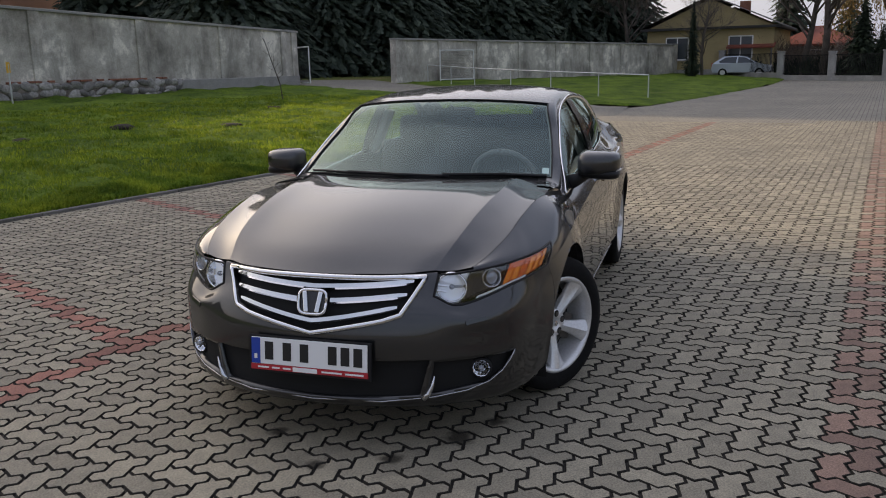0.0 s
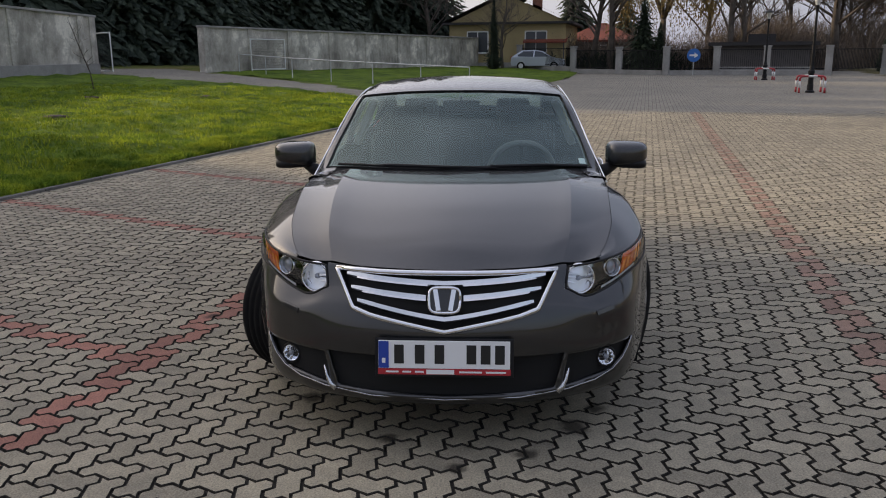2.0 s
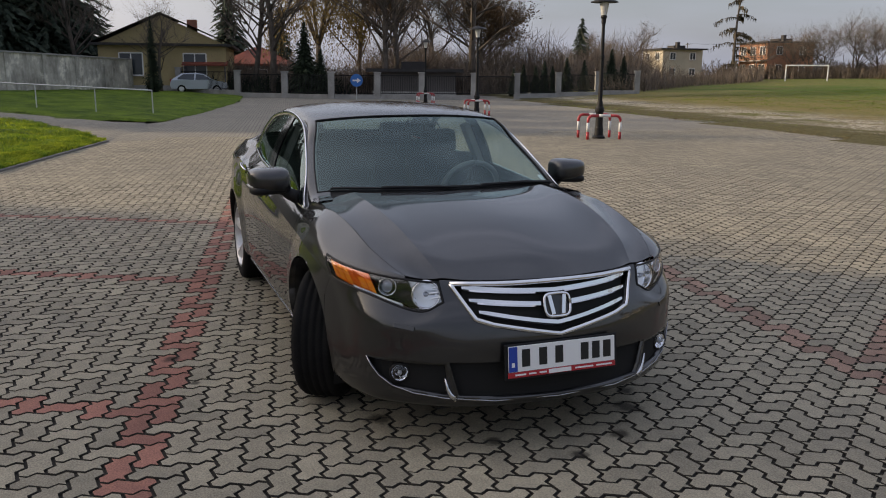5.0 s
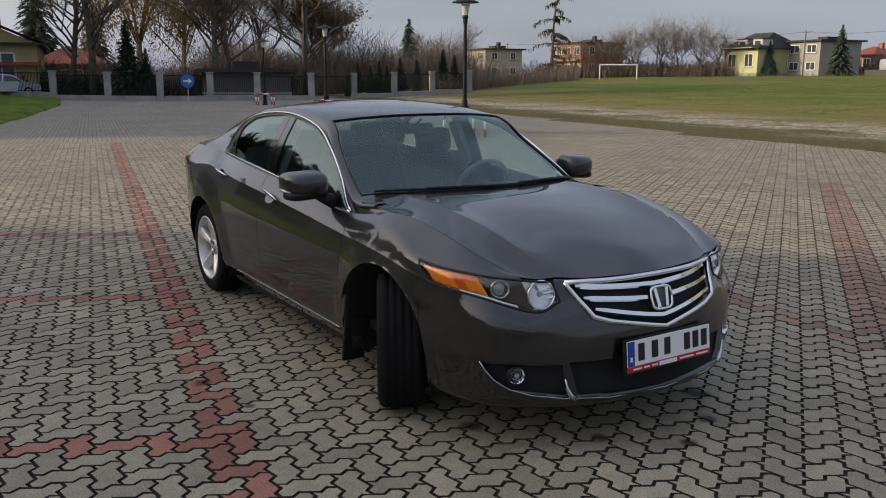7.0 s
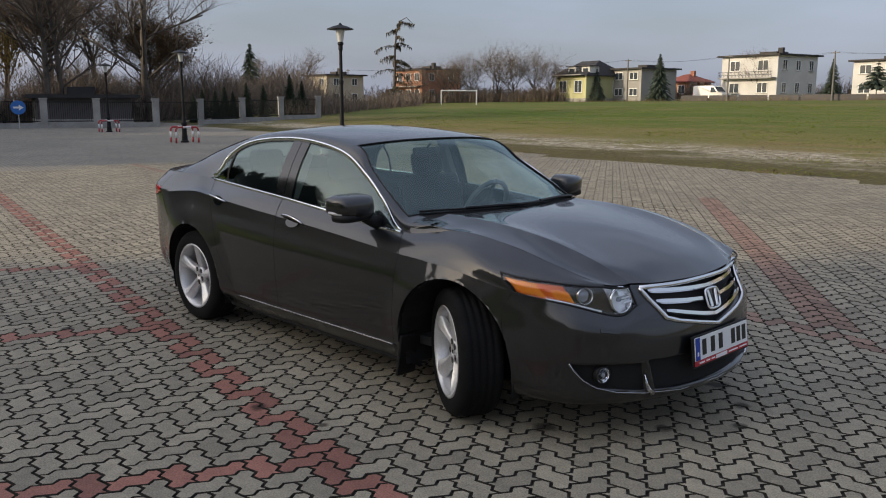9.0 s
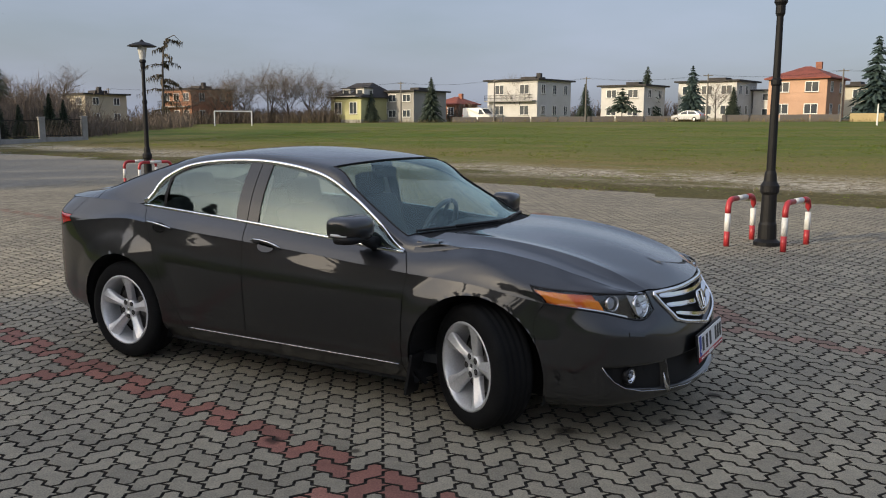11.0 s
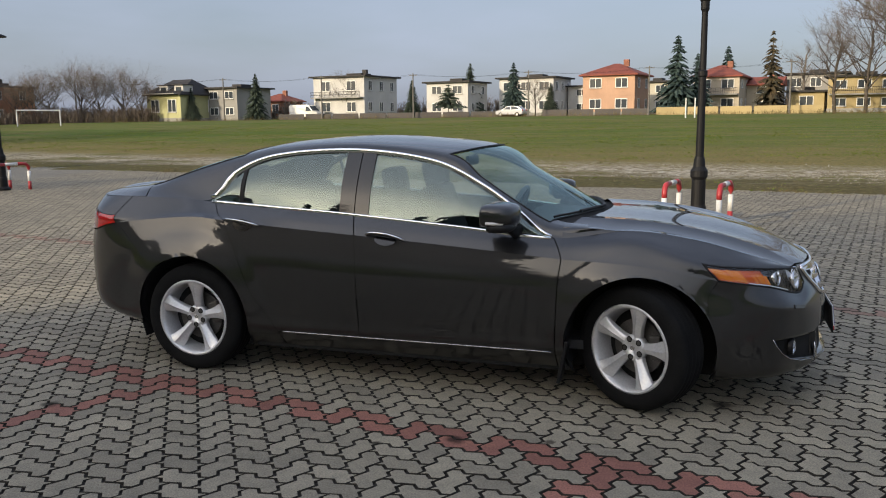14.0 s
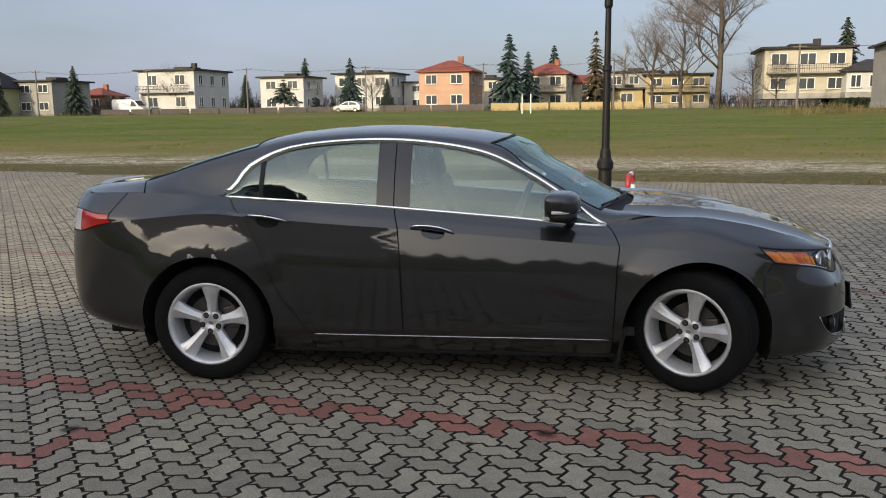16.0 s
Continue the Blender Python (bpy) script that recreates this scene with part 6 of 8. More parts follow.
def bare_meshes(seed, high, spread, mat, twig_mat, depth=4, leafy=0, sprays=10, stem=0.7, girth=0.02):
    """A leafless tree: forking limbs, with sprays of fine twigs at their ends."""
    rng = random.Random(seed)
    tr, verts, faces = bmesh.new(), [], []

    def twig(a, e, ln, w):
        side = e.orthogonal().normalized() * w
        side.rotate(Matrix.Rotation(rng.random() * 6.28, 3, e))
        mid = a + e * ln * 0.55 + Vector((rng.uniform(-1, 1), rng.uniform(-1, 1), rng.uniform(-0.6, 0.6))) * ln * 0.1
        i = len(verts)
        verts.extend([a - side, a + side, mid + side * 0.6, mid - side * 0.6, a + e * ln])
        faces.extend([(i, i + 1, i + 2, i + 3), (i + 3, i + 2, i + 4)])
        return mid

    def limb(p, d, length, r, level):
        pts, rad, q, dd = [p], [r], p, d
        for k in range(3):
            dd = (dd + Vector((rng.uniform(-1, 1), rng.uniform(-1, 1), rng.uniform(-0.3, 0.6))) * 0.2).normalized()
            q = q + dd * length / 3
            pts.append(q)
            rad.append(r * (1 - 0.14 * (k + 1)))
        tube(tr, pts, rad, 6 if level < 2 else 4)
        if level >= depth - 1:
            for _ in range(sprays):
                a = pts[0].lerp(pts[-1], rng.random())
                e = (dd + Vector((rng.uniform(-1, 1), rng.uniform(-1, 1), rng.uniform(-0.6, 0.8))) * 0.9).normalized()
                ln = length * rng.uniform(0.6, 1.15)
                w = 0.004 + 0.00032 * high
                mid = twig(a, e, ln, w)
                for _ in range(2):
                    g = (e + Vector((rng.uniform(-1, 1), rng.uniform(-1, 1), rng.uniform(-0.8, 0.5))) * 0.8).normalized()
                    twig(mid.lerp(a + e * ln, rng.random() * 0.8), g, ln * rng.uniform(0.35, 0.6), w * 0.6)
                for _ in range(leafy):
                    c = a + e * ln * rng.random() + Vector((rng.uniform(-1, 1), rng.uniform(-1, 1), rng.uniform(-1.4, 0.2))) * 0.25
                    s = rng.uniform(0.06, 0.14)
                    i = len(verts)
                    verts.extend([c + Vector((s, 0, 0)), c + Vector((0, s, -s)), c + Vector((-s, 0, -s * 0.4))])
                    faces.append((i, i + 1, i + 2))
            return
        for k in range(3 if level else 15):
            t = rng.uniform(0.4, 1.0) if level else 0.32 + 0.68 * k / 14
            f = t * 3
            i = min(int(f), 2)
            base = pts[i].lerp(pts[i + 1], f - i)
            out = Vector((rng.uniform(-1, 1), rng.uniform(-1, 1), rng.uniform(-0.1, 0.6))).normalized()
            reach = length * rng.uniform(0.55, 0.85) if level else high * spread * rng.uniform(0.3, 0.5) * (1.15 - 0.55 * t)
            limb(base, (dd * (0.75 if level else 0.55) + out * (0.8 if level else 0.95)).normalized(), reach, r * (0.5 if level else 0.34 * (1.3 - 0.6 * t)), level + 1)

    limb(Vector((0, 0, -0.2)), Vector((0, 0, 1)), high * stem, high * girth, 0)
    return mesh_of("trunk", tr, mat, True), raw("crown", verts, faces, twig_mat)


def weeping_meshes(seed, high, reach, mat, leaf, strands=1100):
    """A weeping tree: a short trunk, spreading limbs and long hanging strands of small leaves."""
    rng = random.Random(seed)
    tr, verts, faces = bmesh.new(), [], []
    cyl(tr, (0, 0, -0.3), (0, 0, high * 0.4), 0.03 * high, 0.02 * high, 8)
    for k in range(9):
        a = k * 0.7 + rng.random()
        r = reach * rng.uniform(0.4, 0.8)
        tube(tr, [(0, 0, high * 0.36), (r * 0.4 * math.cos(a), r * 0.4 * math.sin(a), high * 0.62), (r * math.cos(a), r * math.sin(a), high * rng.uniform(0.75, 0.92))], [0.014 * high, 0.008 * high, 0.003 * high], 5)
    for _ in range(strands):
        a, f = rng.random() * 6.283, math.sqrt(rng.random())
        top = high * (0.98 - 0.42 * f * f) * rng.uniform(0.85, 1.03)
        x, y = reach * f * math.cos(a), reach * f * math.sin(a)
        ln = high * rng.uniform(0.12, 0.42)
        for j in range(9):
            t = j / 9
            c = Vector((x * (1 + 0.1 * t) + rng.uniform(-0.35, 0.35), y * (1 + 0.1 * t) + rng.uniform(-0.35, 0.35), top - ln * t + rng.uniform(-0.2, 0.2)))
            s = rng.uniform(0.07, 0.16)
            b = rng.random() * 6.283
            w = Vector((math.cos(b), math.sin(b), 0)) * s * 0.5
            i = len(verts)
            verts += [c - w, c + w * 0.6 + Vector((0, 0, s * 0.4)), c + w * 0.9 - Vector((0, 0, s * 1.2))]
            faces.append((i, i + 1, i + 2))
    return mesh_of("trunk", tr, mat, True), raw("crown", verts, faces, leaf)


def ragged_larch(seed, high):
    """An old larch: a bent bare stem, few drooping boughs hung with thin shoots, a nodding top."""
    rng = random.Random(seed)
    tr, verts, faces = bmesh.new(), [], []
    stem = [(0, 0, -0.3), (0.05, 0, high * 0.3), (0.12, 0.1, high * 0.6), (0.3, 0.1, high * 0.8), (0.75, 0.3, high * 0.93), (1.6, 0.6, high * 0.97), (2.4, 1.0, high * 0.9)]
    tube(tr, stem, [0.22, 0.18, 0.13, 0.1, 0.08, 0.05, 0.02], 7)
    path = [Vector(p) for p in stem]

    def hang(p, n, drop):
        for _ in range(n):
            c = p + Vector((rng.uniform(-0.25, 0.25), rng.uniform(-0.25, 0.25), rng.uniform(-0.1, 0.1)))
            e = Vector((rng.uniform(-0.35, 0.35), rng.uniform(-0.35, 0.35), -1)) * drop * rng.uniform(0.4, 1.2)
            w = Vector((rng.uniform(-1, 1), rng.uniform(-1, 1), 0)).normalized() * 0.07
            i = len(verts)
            verts.extend([c - w, c + w, c + e])
            faces.append((i, i + 1, i + 2))

    for k in range(22):
        z = high * rng.uniform(0.12, 0.96)
        i = next(j for j in range(4, -1, -1) if path[j].z <= z)
        p = path[i].lerp(path[i + 1], min(1.0, (z - path[i].z) / (path[i + 1].z - path[i].z)))
        a = rng.random() * 6.283
        r = (1.2 - 0.5 * p.z / high) * rng.uniform(1.0, 3.4)
        pts = [p + Vector((math.cos(a) * r * t, math.sin(a) * r * t, 0.5 * t * r * (0.5 - t))) for t in (0, 0.35, 0.7, 1.0)]
        tube(tr, pts, [0.05, 0.04, 0.025, 0.01], 4)
        for t in range(9):
            g = (t + 1) / 9 * 3
            j = min(int(g), 2)
            hang(pts[j].lerp(pts[j + 1], g - j), 5, 0.6)
    for k in range(14):
        hang(path[4].lerp(path[6], k / 13), 6, 0.7)
    return mesh_of("trunk", tr, M_BARK, True), raw("crown", verts, faces, M_LARCH)


def plant(name, meshes, label, at, scale=1.0, turn=0.0, group=""):
    root = thing(name, label, "tree", group=group)
    root.matrix_basis = pose(at[0], at[1], height(at[0], at[1]) if len(at) < 3 else at[2], 0, 0, turn) @ Matrix.Scale(scale, 4)
    for nm, me in zip(("trunk", "crown"), meshes):
        ob = new(nm, me)
        ob.parent = root
    return root


SPRUCES = [spruce_meshes(k, 10.0, 3.0, 34, 9) for k in range(3)]
FINE_SPRUCES = [spruce_meshes(20 + k, 10.0, 3.2, 40, 15) for k in range(2)]
BLUE = [spruce_meshes(9 + k, 10.0, 2.9, 26, 6, mat=M_SPRUCE_BLUE) for k in range(2)]
rng = random.Random(21)
# dark conifers behind the old walls
for k in range(30):
    t = k / 29
    x, y = -36.5 - 33 * t + rng.uniform(-1.5, 1.5), -26 + 15 * t + rng.uniform(-2.5, 1.5)
    plant("spruce", FINE_SPRUCES[k % 2], "tall dark green spruce behind the old wall", (x, y), rng.uniform(1.0, 1.5), rng.uniform(0, 360), "conifers behind the wall")
for k in range(22):
    t = k / 21
    x, y = -40 - 36 * t + rng.uniform(-2, 2), -36 + 20 * t + rng.uniform(-3, 2)
    plant("spruce", FINE_SPRUCES[k % 2], "tall dark green spruce behind the old wall", (x, y), rng.uniform(1.4, 1.9) * (0.45 if k == 0 else 1.0), rng.uniform(0, 360), "conifers behind the wall")
for k in range(6):
    t = k / 11
    x, y = -68 - 14 * t + rng.uniform(-1.5, 1.5), -9 + 7 * t + rng.uniform(-2.5, 2.0)
    plant("spruce", FINE_SPRUCES[k % 2], "tall dark green spruce behind the old wall", (x, y), rng.uniform(1.1, 1.6), rng.uniform(0, 360), "conifers behind the wall")
# conifers out of view, placed to shade the car park; from k 9 on kept low
for k in range(21):
    x = -20.0 + 1.6 * k + rng.uniform(-0.4, 0.4)
    y = -33.5 + rng.uniform(-1.5, 1.5)
    plant("spruce", SPRUCES[k % 3], "dark green spruce out of view, placed to shade the car park", (x, y), rng.uniform(1.3, 1.6) * (1.0 if k < 9 else 0.42), rng.uniform(0, 360), "conifers beside the car park")
# second unseen row, added to stop sun leaking through the first
for k in range(9):
    x, y = -25.0 + 1.9 * k + rng.uniform(-0.5, 0.5), -38.0 + rng.uniform(-1.0, 1.0)
    plant("spruce", SPRUCES[(k + 1) % 3], "dark green spruce out of view, placed to shade the car park", (x, y), rng.uniform(1.4, 1.7), rng.uniform(0, 360), "conifers beside the car park")
# conifers among the houses
for x, y, h, m in ((-26.8, 116.4, 8.0, 1), (-3.6, 114.8, 10.8, 1), (-1.0, 116.9, 8.4, 1), (-64.0, 106.7, 7.0, 0), (3.2, 145, 11.2, 1), (-91, 54, 8.6, 0), (-79.5, 8.4, 11.0, 0),
                   (-84, 14.2, 8.6, 0), (36.4, 99.6, 10.6, 0), (-36.2, 126, 8.6, 0), (-41.6, 113.4, 5.6, 0), (-75.8, 107.5, 5.2, 0), (-23.5, 128, 5.2, 0)):
    plant("spruce", (BLUE if m else SPRUCES)[int(x) % 2], "pointed blue-green spruce by the houses" if m else "dark green spruce by the houses", (x, y), h / 10.0, x * 7, "spruces by the houses")
PINE = spruce_meshes(40, 5.0, 2.3, 9, 6, 0.35, 0.1, M_SPRUCE, 0.15)
plant("pine", PINE, "small round-crowned pine before a white house", (-35.8, 113.0), 0.98)
LARCH = spruce_meshes(33, 11.0, 2.3, 22, 5, 0.1, 0.4, M_LARCH, 0.3)
plant("larch", LARCH, "thin larch with rusty autumn needles", (8.4, 114.8), 1.0)
OLD_LARCH = ragged_larch(37, 12.0)
plant("larch", OLD_LARCH, "old ragged larch with a broken crown", (-86.7, 74.5), 1.05, 35)
THUJA = [spruce_meshes(50 + k, 3.0, 0.68, 26, 4, 0.0, -0.8, M_THUJA, 0.0) for k in range(2)]
for x, y, h in ((-59.5, 30.3, 2.6), (-59.0, 31.2, 2.5), (-58.7, 31.9, 2.8), (-58.4, 32.5, 2.4), (-59.6, 34.5, 3.1), (-60.6, 36.8, 2.9), (-61.1, 39.9, 3.8), (-60.5, 40.8, 3.2),
                (-57.0, 28.2, 2.3), (-59.6, 11.7, 5.6), (-58.9, 12.8, 3.6)):
    plant("thuja", THUJA[int(h * 10) % 2], "slim dark green columnar thuja behind the fence", (x, y), h / 3.0, x * 11, "thujas behind the fence")

SLIM = spruce_meshes(52, 5.4, 0.62, 40, 6, 0.0, -0.8, M_THUJA, 0.0)
plant("thuja", SLIM, "slim dark green columnar thuja before the yellow house", (-56.7, 0.5))

BARE = [bare_meshes(60, 14.0, 0.8, M_BARK, M_TWIG), bare_meshes(61, 13.0, 0.95, M_BARK, M_TWIG), bare_meshes(62, 12.0, 0.7, M_BARK, M_TWIG)]
BIG = bare_meshes(65, 14.0, 0.62, M_BARK, M_TWIG, 5, 0, 13, 0.8)
plant("bare_tree", BIG, "tall old leafless tree with a broad twiggy crown", (19.5, 87.7), 1.22, 30)
for k, (x, y, h) in enumerate(((14.9, 103.7, 11.5), (17.5, 99.0, 12.5), (-62.4, 8.1, 15), (-61, 9.4, 14), (-58.0, 17.6, 14), (-58.8, 18.8, 15), (-61.0, 26.5, 16),
                               (-70, 30, 11), (-100, 62, 9), (-96, 66, 8), (-53.5, 116, 7), (27, 93, 7.5), (25, 96, 6.5), (-24.5, 121, 5.5),
                               (-67, -4.5, 12), (-60.5, 1.2, 6.5), (38.5, 70, 12))):
    plant("bare_tree", BARE[k % 3], "leafless deciduous tree with fine dark twigs", (x, y), h / 14.0, k * 77, "bare trees")
BIRCH = bare_meshes(70, 9.0, 0.5, M_BARK_PALE, M_TWIG, 3, 0, 14, 0.85)
plant("birch", BIRCH, "slender pale-barked birch without leaves", (12.3, 119.1), 1.05)
WILLOW = weeping_meshes(73, 11.0, 4.5, M_BARK, M_WILLOW)
RUSTY = bare_meshes(74, 10.0, 1.1, M_BARK, M_RUST, 4, 5, 9, 0.7)
plant("willow", WILLOW, "weeping willow with yellow autumn leaves", (-73.1, 15.8), 1.05)
for x, y, k in ((-76, 20.5, 1.3), (-72, 27, 1.15), (-80, 36, 0.95), (-74, 24, 1.2), (-70, 31, 0.9)):
    plant("autumn_tree", RUSTY, "rusty brown tree with some autumn leaves", (x, y), k, x * 31, "autumn trees behind the fence")
ORCHARD = bare_meshes(75, 7.0, 1.3, M_BARK, M_TWIG, 4, 0, 12, 0.5)
for k, (x, y, h) in enumerate(((-90.2, 99.9, 8.2), (-85.6, 103.7, 7.6), (-92.5, 96, 7.0), (-88, 101.5, 6.6), (-83, 105, 6.0), (-95, 95.5, 6.5), (-100, 90, 6.0), (-97, 94, 5.8))):
    plant("orchard_tree", ORCHARD, "dense bare orchard tree at the meadow's edge", (x, y), h / 7.0, k * 50, "orchard trees")
SAPLING = bare_meshes(77, 2.6, 0.35, M_BARK, M_TWIG, 2, 0, 1, 0.92, 0.008)
plant("sapling", SAPLING, "thin bare sapling standing in the lawn", (-21.2, -12.5), 1.0)


def thicket(name, line, count, high, deep, mat, label, seed, width=0.05):
    """Brush along a line: a mass of upright crooked stems, too many to count."""
    rng = random.Random(seed)
    verts, faces = [], []
    seg = list(zip(line, line[1:]))
    for _ in range(count):
        (x0, y0), (x1, y1) = rng.choice(seg)
        t = rng.random()
        x, y = x0 + (x1 - x0) * t + rng.uniform(-deep, deep), y0 + (y1 - y0) * t + rng.uniform(-deep, deep)
        h = high * rng.uniform(0.35, 1.0) * (0.75 + 0.5 * noise.noise((x * 0.2, y * 0.2, seed)))
        stem = Vector((rng.uniform(-0.3, 0.3), rng.uniform(-0.3, 0.3), 1)).normalized()
        p0 = Vector((x, y, height(x, y) - 0.05))
        for b in range(7):
            f = 0.0 if b == 0 else rng.uniform(0.15, 0.9)
            d = stem if b == 0 else (stem * 0.6 + Vector((rng.uniform(-1, 1), rng.uniform(-1, 1), rng.uniform(-0.1, 0.5)))).normalized()
            ln = h if b == 0 else h * rng.uniform(0.25, 0.5) * (1.1 - 0.5 * f)
            q = p0 + stem * h * f
            w = d.orthogonal().normalized() * width * (1.0 if b == 0 else 0.6)
            w.rotate(Matrix.Rotation(rng.random() * 6.28, 3, d))
            mid = q + d * ln * 0.5 + Vector((rng.uniform(-1, 1), rng.uniform(-1, 1), rng.uniform(-1, 1))) * ln * 0.08
            i = len(verts)
            verts += [q - w * 0.5, q + w * 0.5, mid + w * 0.5, mid - w * 0.5, q + d * ln]
            faces += [(i, i + 1, i + 2, i + 3), (i + 3, i + 2, i + 4)]
    return tagged(new(name, raw(name, verts, faces, mat)), label, "brush", kind="stuff")


thicket("brush_far", [(-150, 78), (-112, 98), (-84, 116), (-60, 132), (-20, 142), (30, 128), (70, 100)], 5000, 4.2, 4.0, M_TWIG, "grey-brown winter brush behind the houses", 3, 0.12)
thicket("brush_yard", [(-67, 3), (-64, 12), (-62, 20), (-63, 27)], 3200, 4.2, 2.2, M_TWIG, "brown bare shrubs behind the street fence", 15, 0.05)
thicket("brush_street", [(-66, 20), (-72, 32), (-76, 46), (-88, 58), (-110, 66)], 6000, 6.5, 5.0, M_TWIG, "brown bare brush behind the street fence", 5, 0.05)
thicket("brush_fence", [(-60, 40), (-70, 52), (-84, 74), (-100, 88)], 2200, 2.6, 2.0, M_TWIG, "low grey brush along the meadow", 6, 0.05)
thicket("brush_garden", [(-68, -2), (-66, 6), (-62, 14)], 1500, 2.2, 2.5, M_THUJA, "dark evergreen shrubs behind the street fence", 8, 0.16)
thicket("reeds", [(20, 62), (40, 58), (60, 50)], 3000, 1.1, 3.0, M_DRY_GRASS, "tall dry straw-coloured grass", 9, 0.03)
thicket("edge_weeds", [(-80, 92), (-40, 111), (0, 108), (22, 84)], 2000, 0.9, 1.2, M_DRY_GRASS, "dry weeds along the meadow's far edge", 10, 0.03)
thicket("orchard_brush", [(-104, 88), (-92, 98), (-82, 106)], 2200, 3.4, 2.0, M_TWIG, "dark brush under the orchard trees", 12, 0.06)
thicket("hedge", [(30, 84), (41, 79)], 1500, 1.7, 0.6, M_THUJA, "clipped dark green hedge before a house", 13, 0.14)


# ---- houses ----
def wall_mat(name, col):
    return rough_mat(name, col, 0.9, fine=14, coarse=0.5, vary=0.16, relief=0.15, dist=0.01)


W = {k: wall_mat("render_" + k, c) for k, c in dict(white=(0.56, 0.55, 0.53), cream=(0.52, 0.48, 0.39), yellow=(0.46, 0.45, 0.24), orange=(0.50, 0.31, 0.21), grey=(0.30, 0.29, 0.27),
                                                   ochre=(0.42, 0.33, 0.17), dark=(0.10, 0.09, 0.085), brickred=(0.42, 0.20, 0.12), beige=(0.48, 0.42, 0.33)).items()}
M_ROOF_DARK = rough_mat("roof_dark", (0.035, 0.032, 0.032), 0.8, fine=20, coarse=1, vary=0.35)
M_ROOF_RED = rough_mat("roof_red", (0.24, 0.06, 0.035), 0.75, fine=20, coarse=1, vary=0.35)
M_PANE = plain("window_dark", (0.05, 0.06, 0.07), 0.08)
M_FRAME = plain("window_frame_white", (0.72, 0.72, 0.70), 0.5)


def add_window(root, x, y, z, w, h, face, dark=False):
    """A window in the wall: frame, sill and panes. face: 0 front, 1 right side, 3 left side."""
    win = new("window")
    win.parent = root
    win.matrix_basis = pose(x, y, z, 0, 0, {0: 0, 1: 90, 3: -90}[face])
    bm = bmesh.new()
    for c, s in (((0, 0, h / 2), (w, 0.08, 0.09)), ((0, 0, -h / 2), (w, 0.08, 0.09)), ((-w / 2, 0, 0), (0.09, 0.08, h)), ((w / 2, 0, 0), (0.09, 0.08, h)), ((0, 0, 0), (0.08, 0.08, h))):
        box(bm, c, s)
    part("frame", bm, M_ROOF_DARK if dark else M_FRAME, win)
    for s in (-1, 1):
        bm = bmesh.new()
        box(bm, (s * w / 4, 0.01, 0), (w / 2 - 0.06, 0.03, h - 0.06))
        part("pane", bm, M_PANE, win)
    bm = bmesh.new()
    box(bm, (0, -0.06, -h / 2 - 0.07), (w + 0.2, 0.18, 0.05))
    part("sill", bm, M_CONCRETE, win)


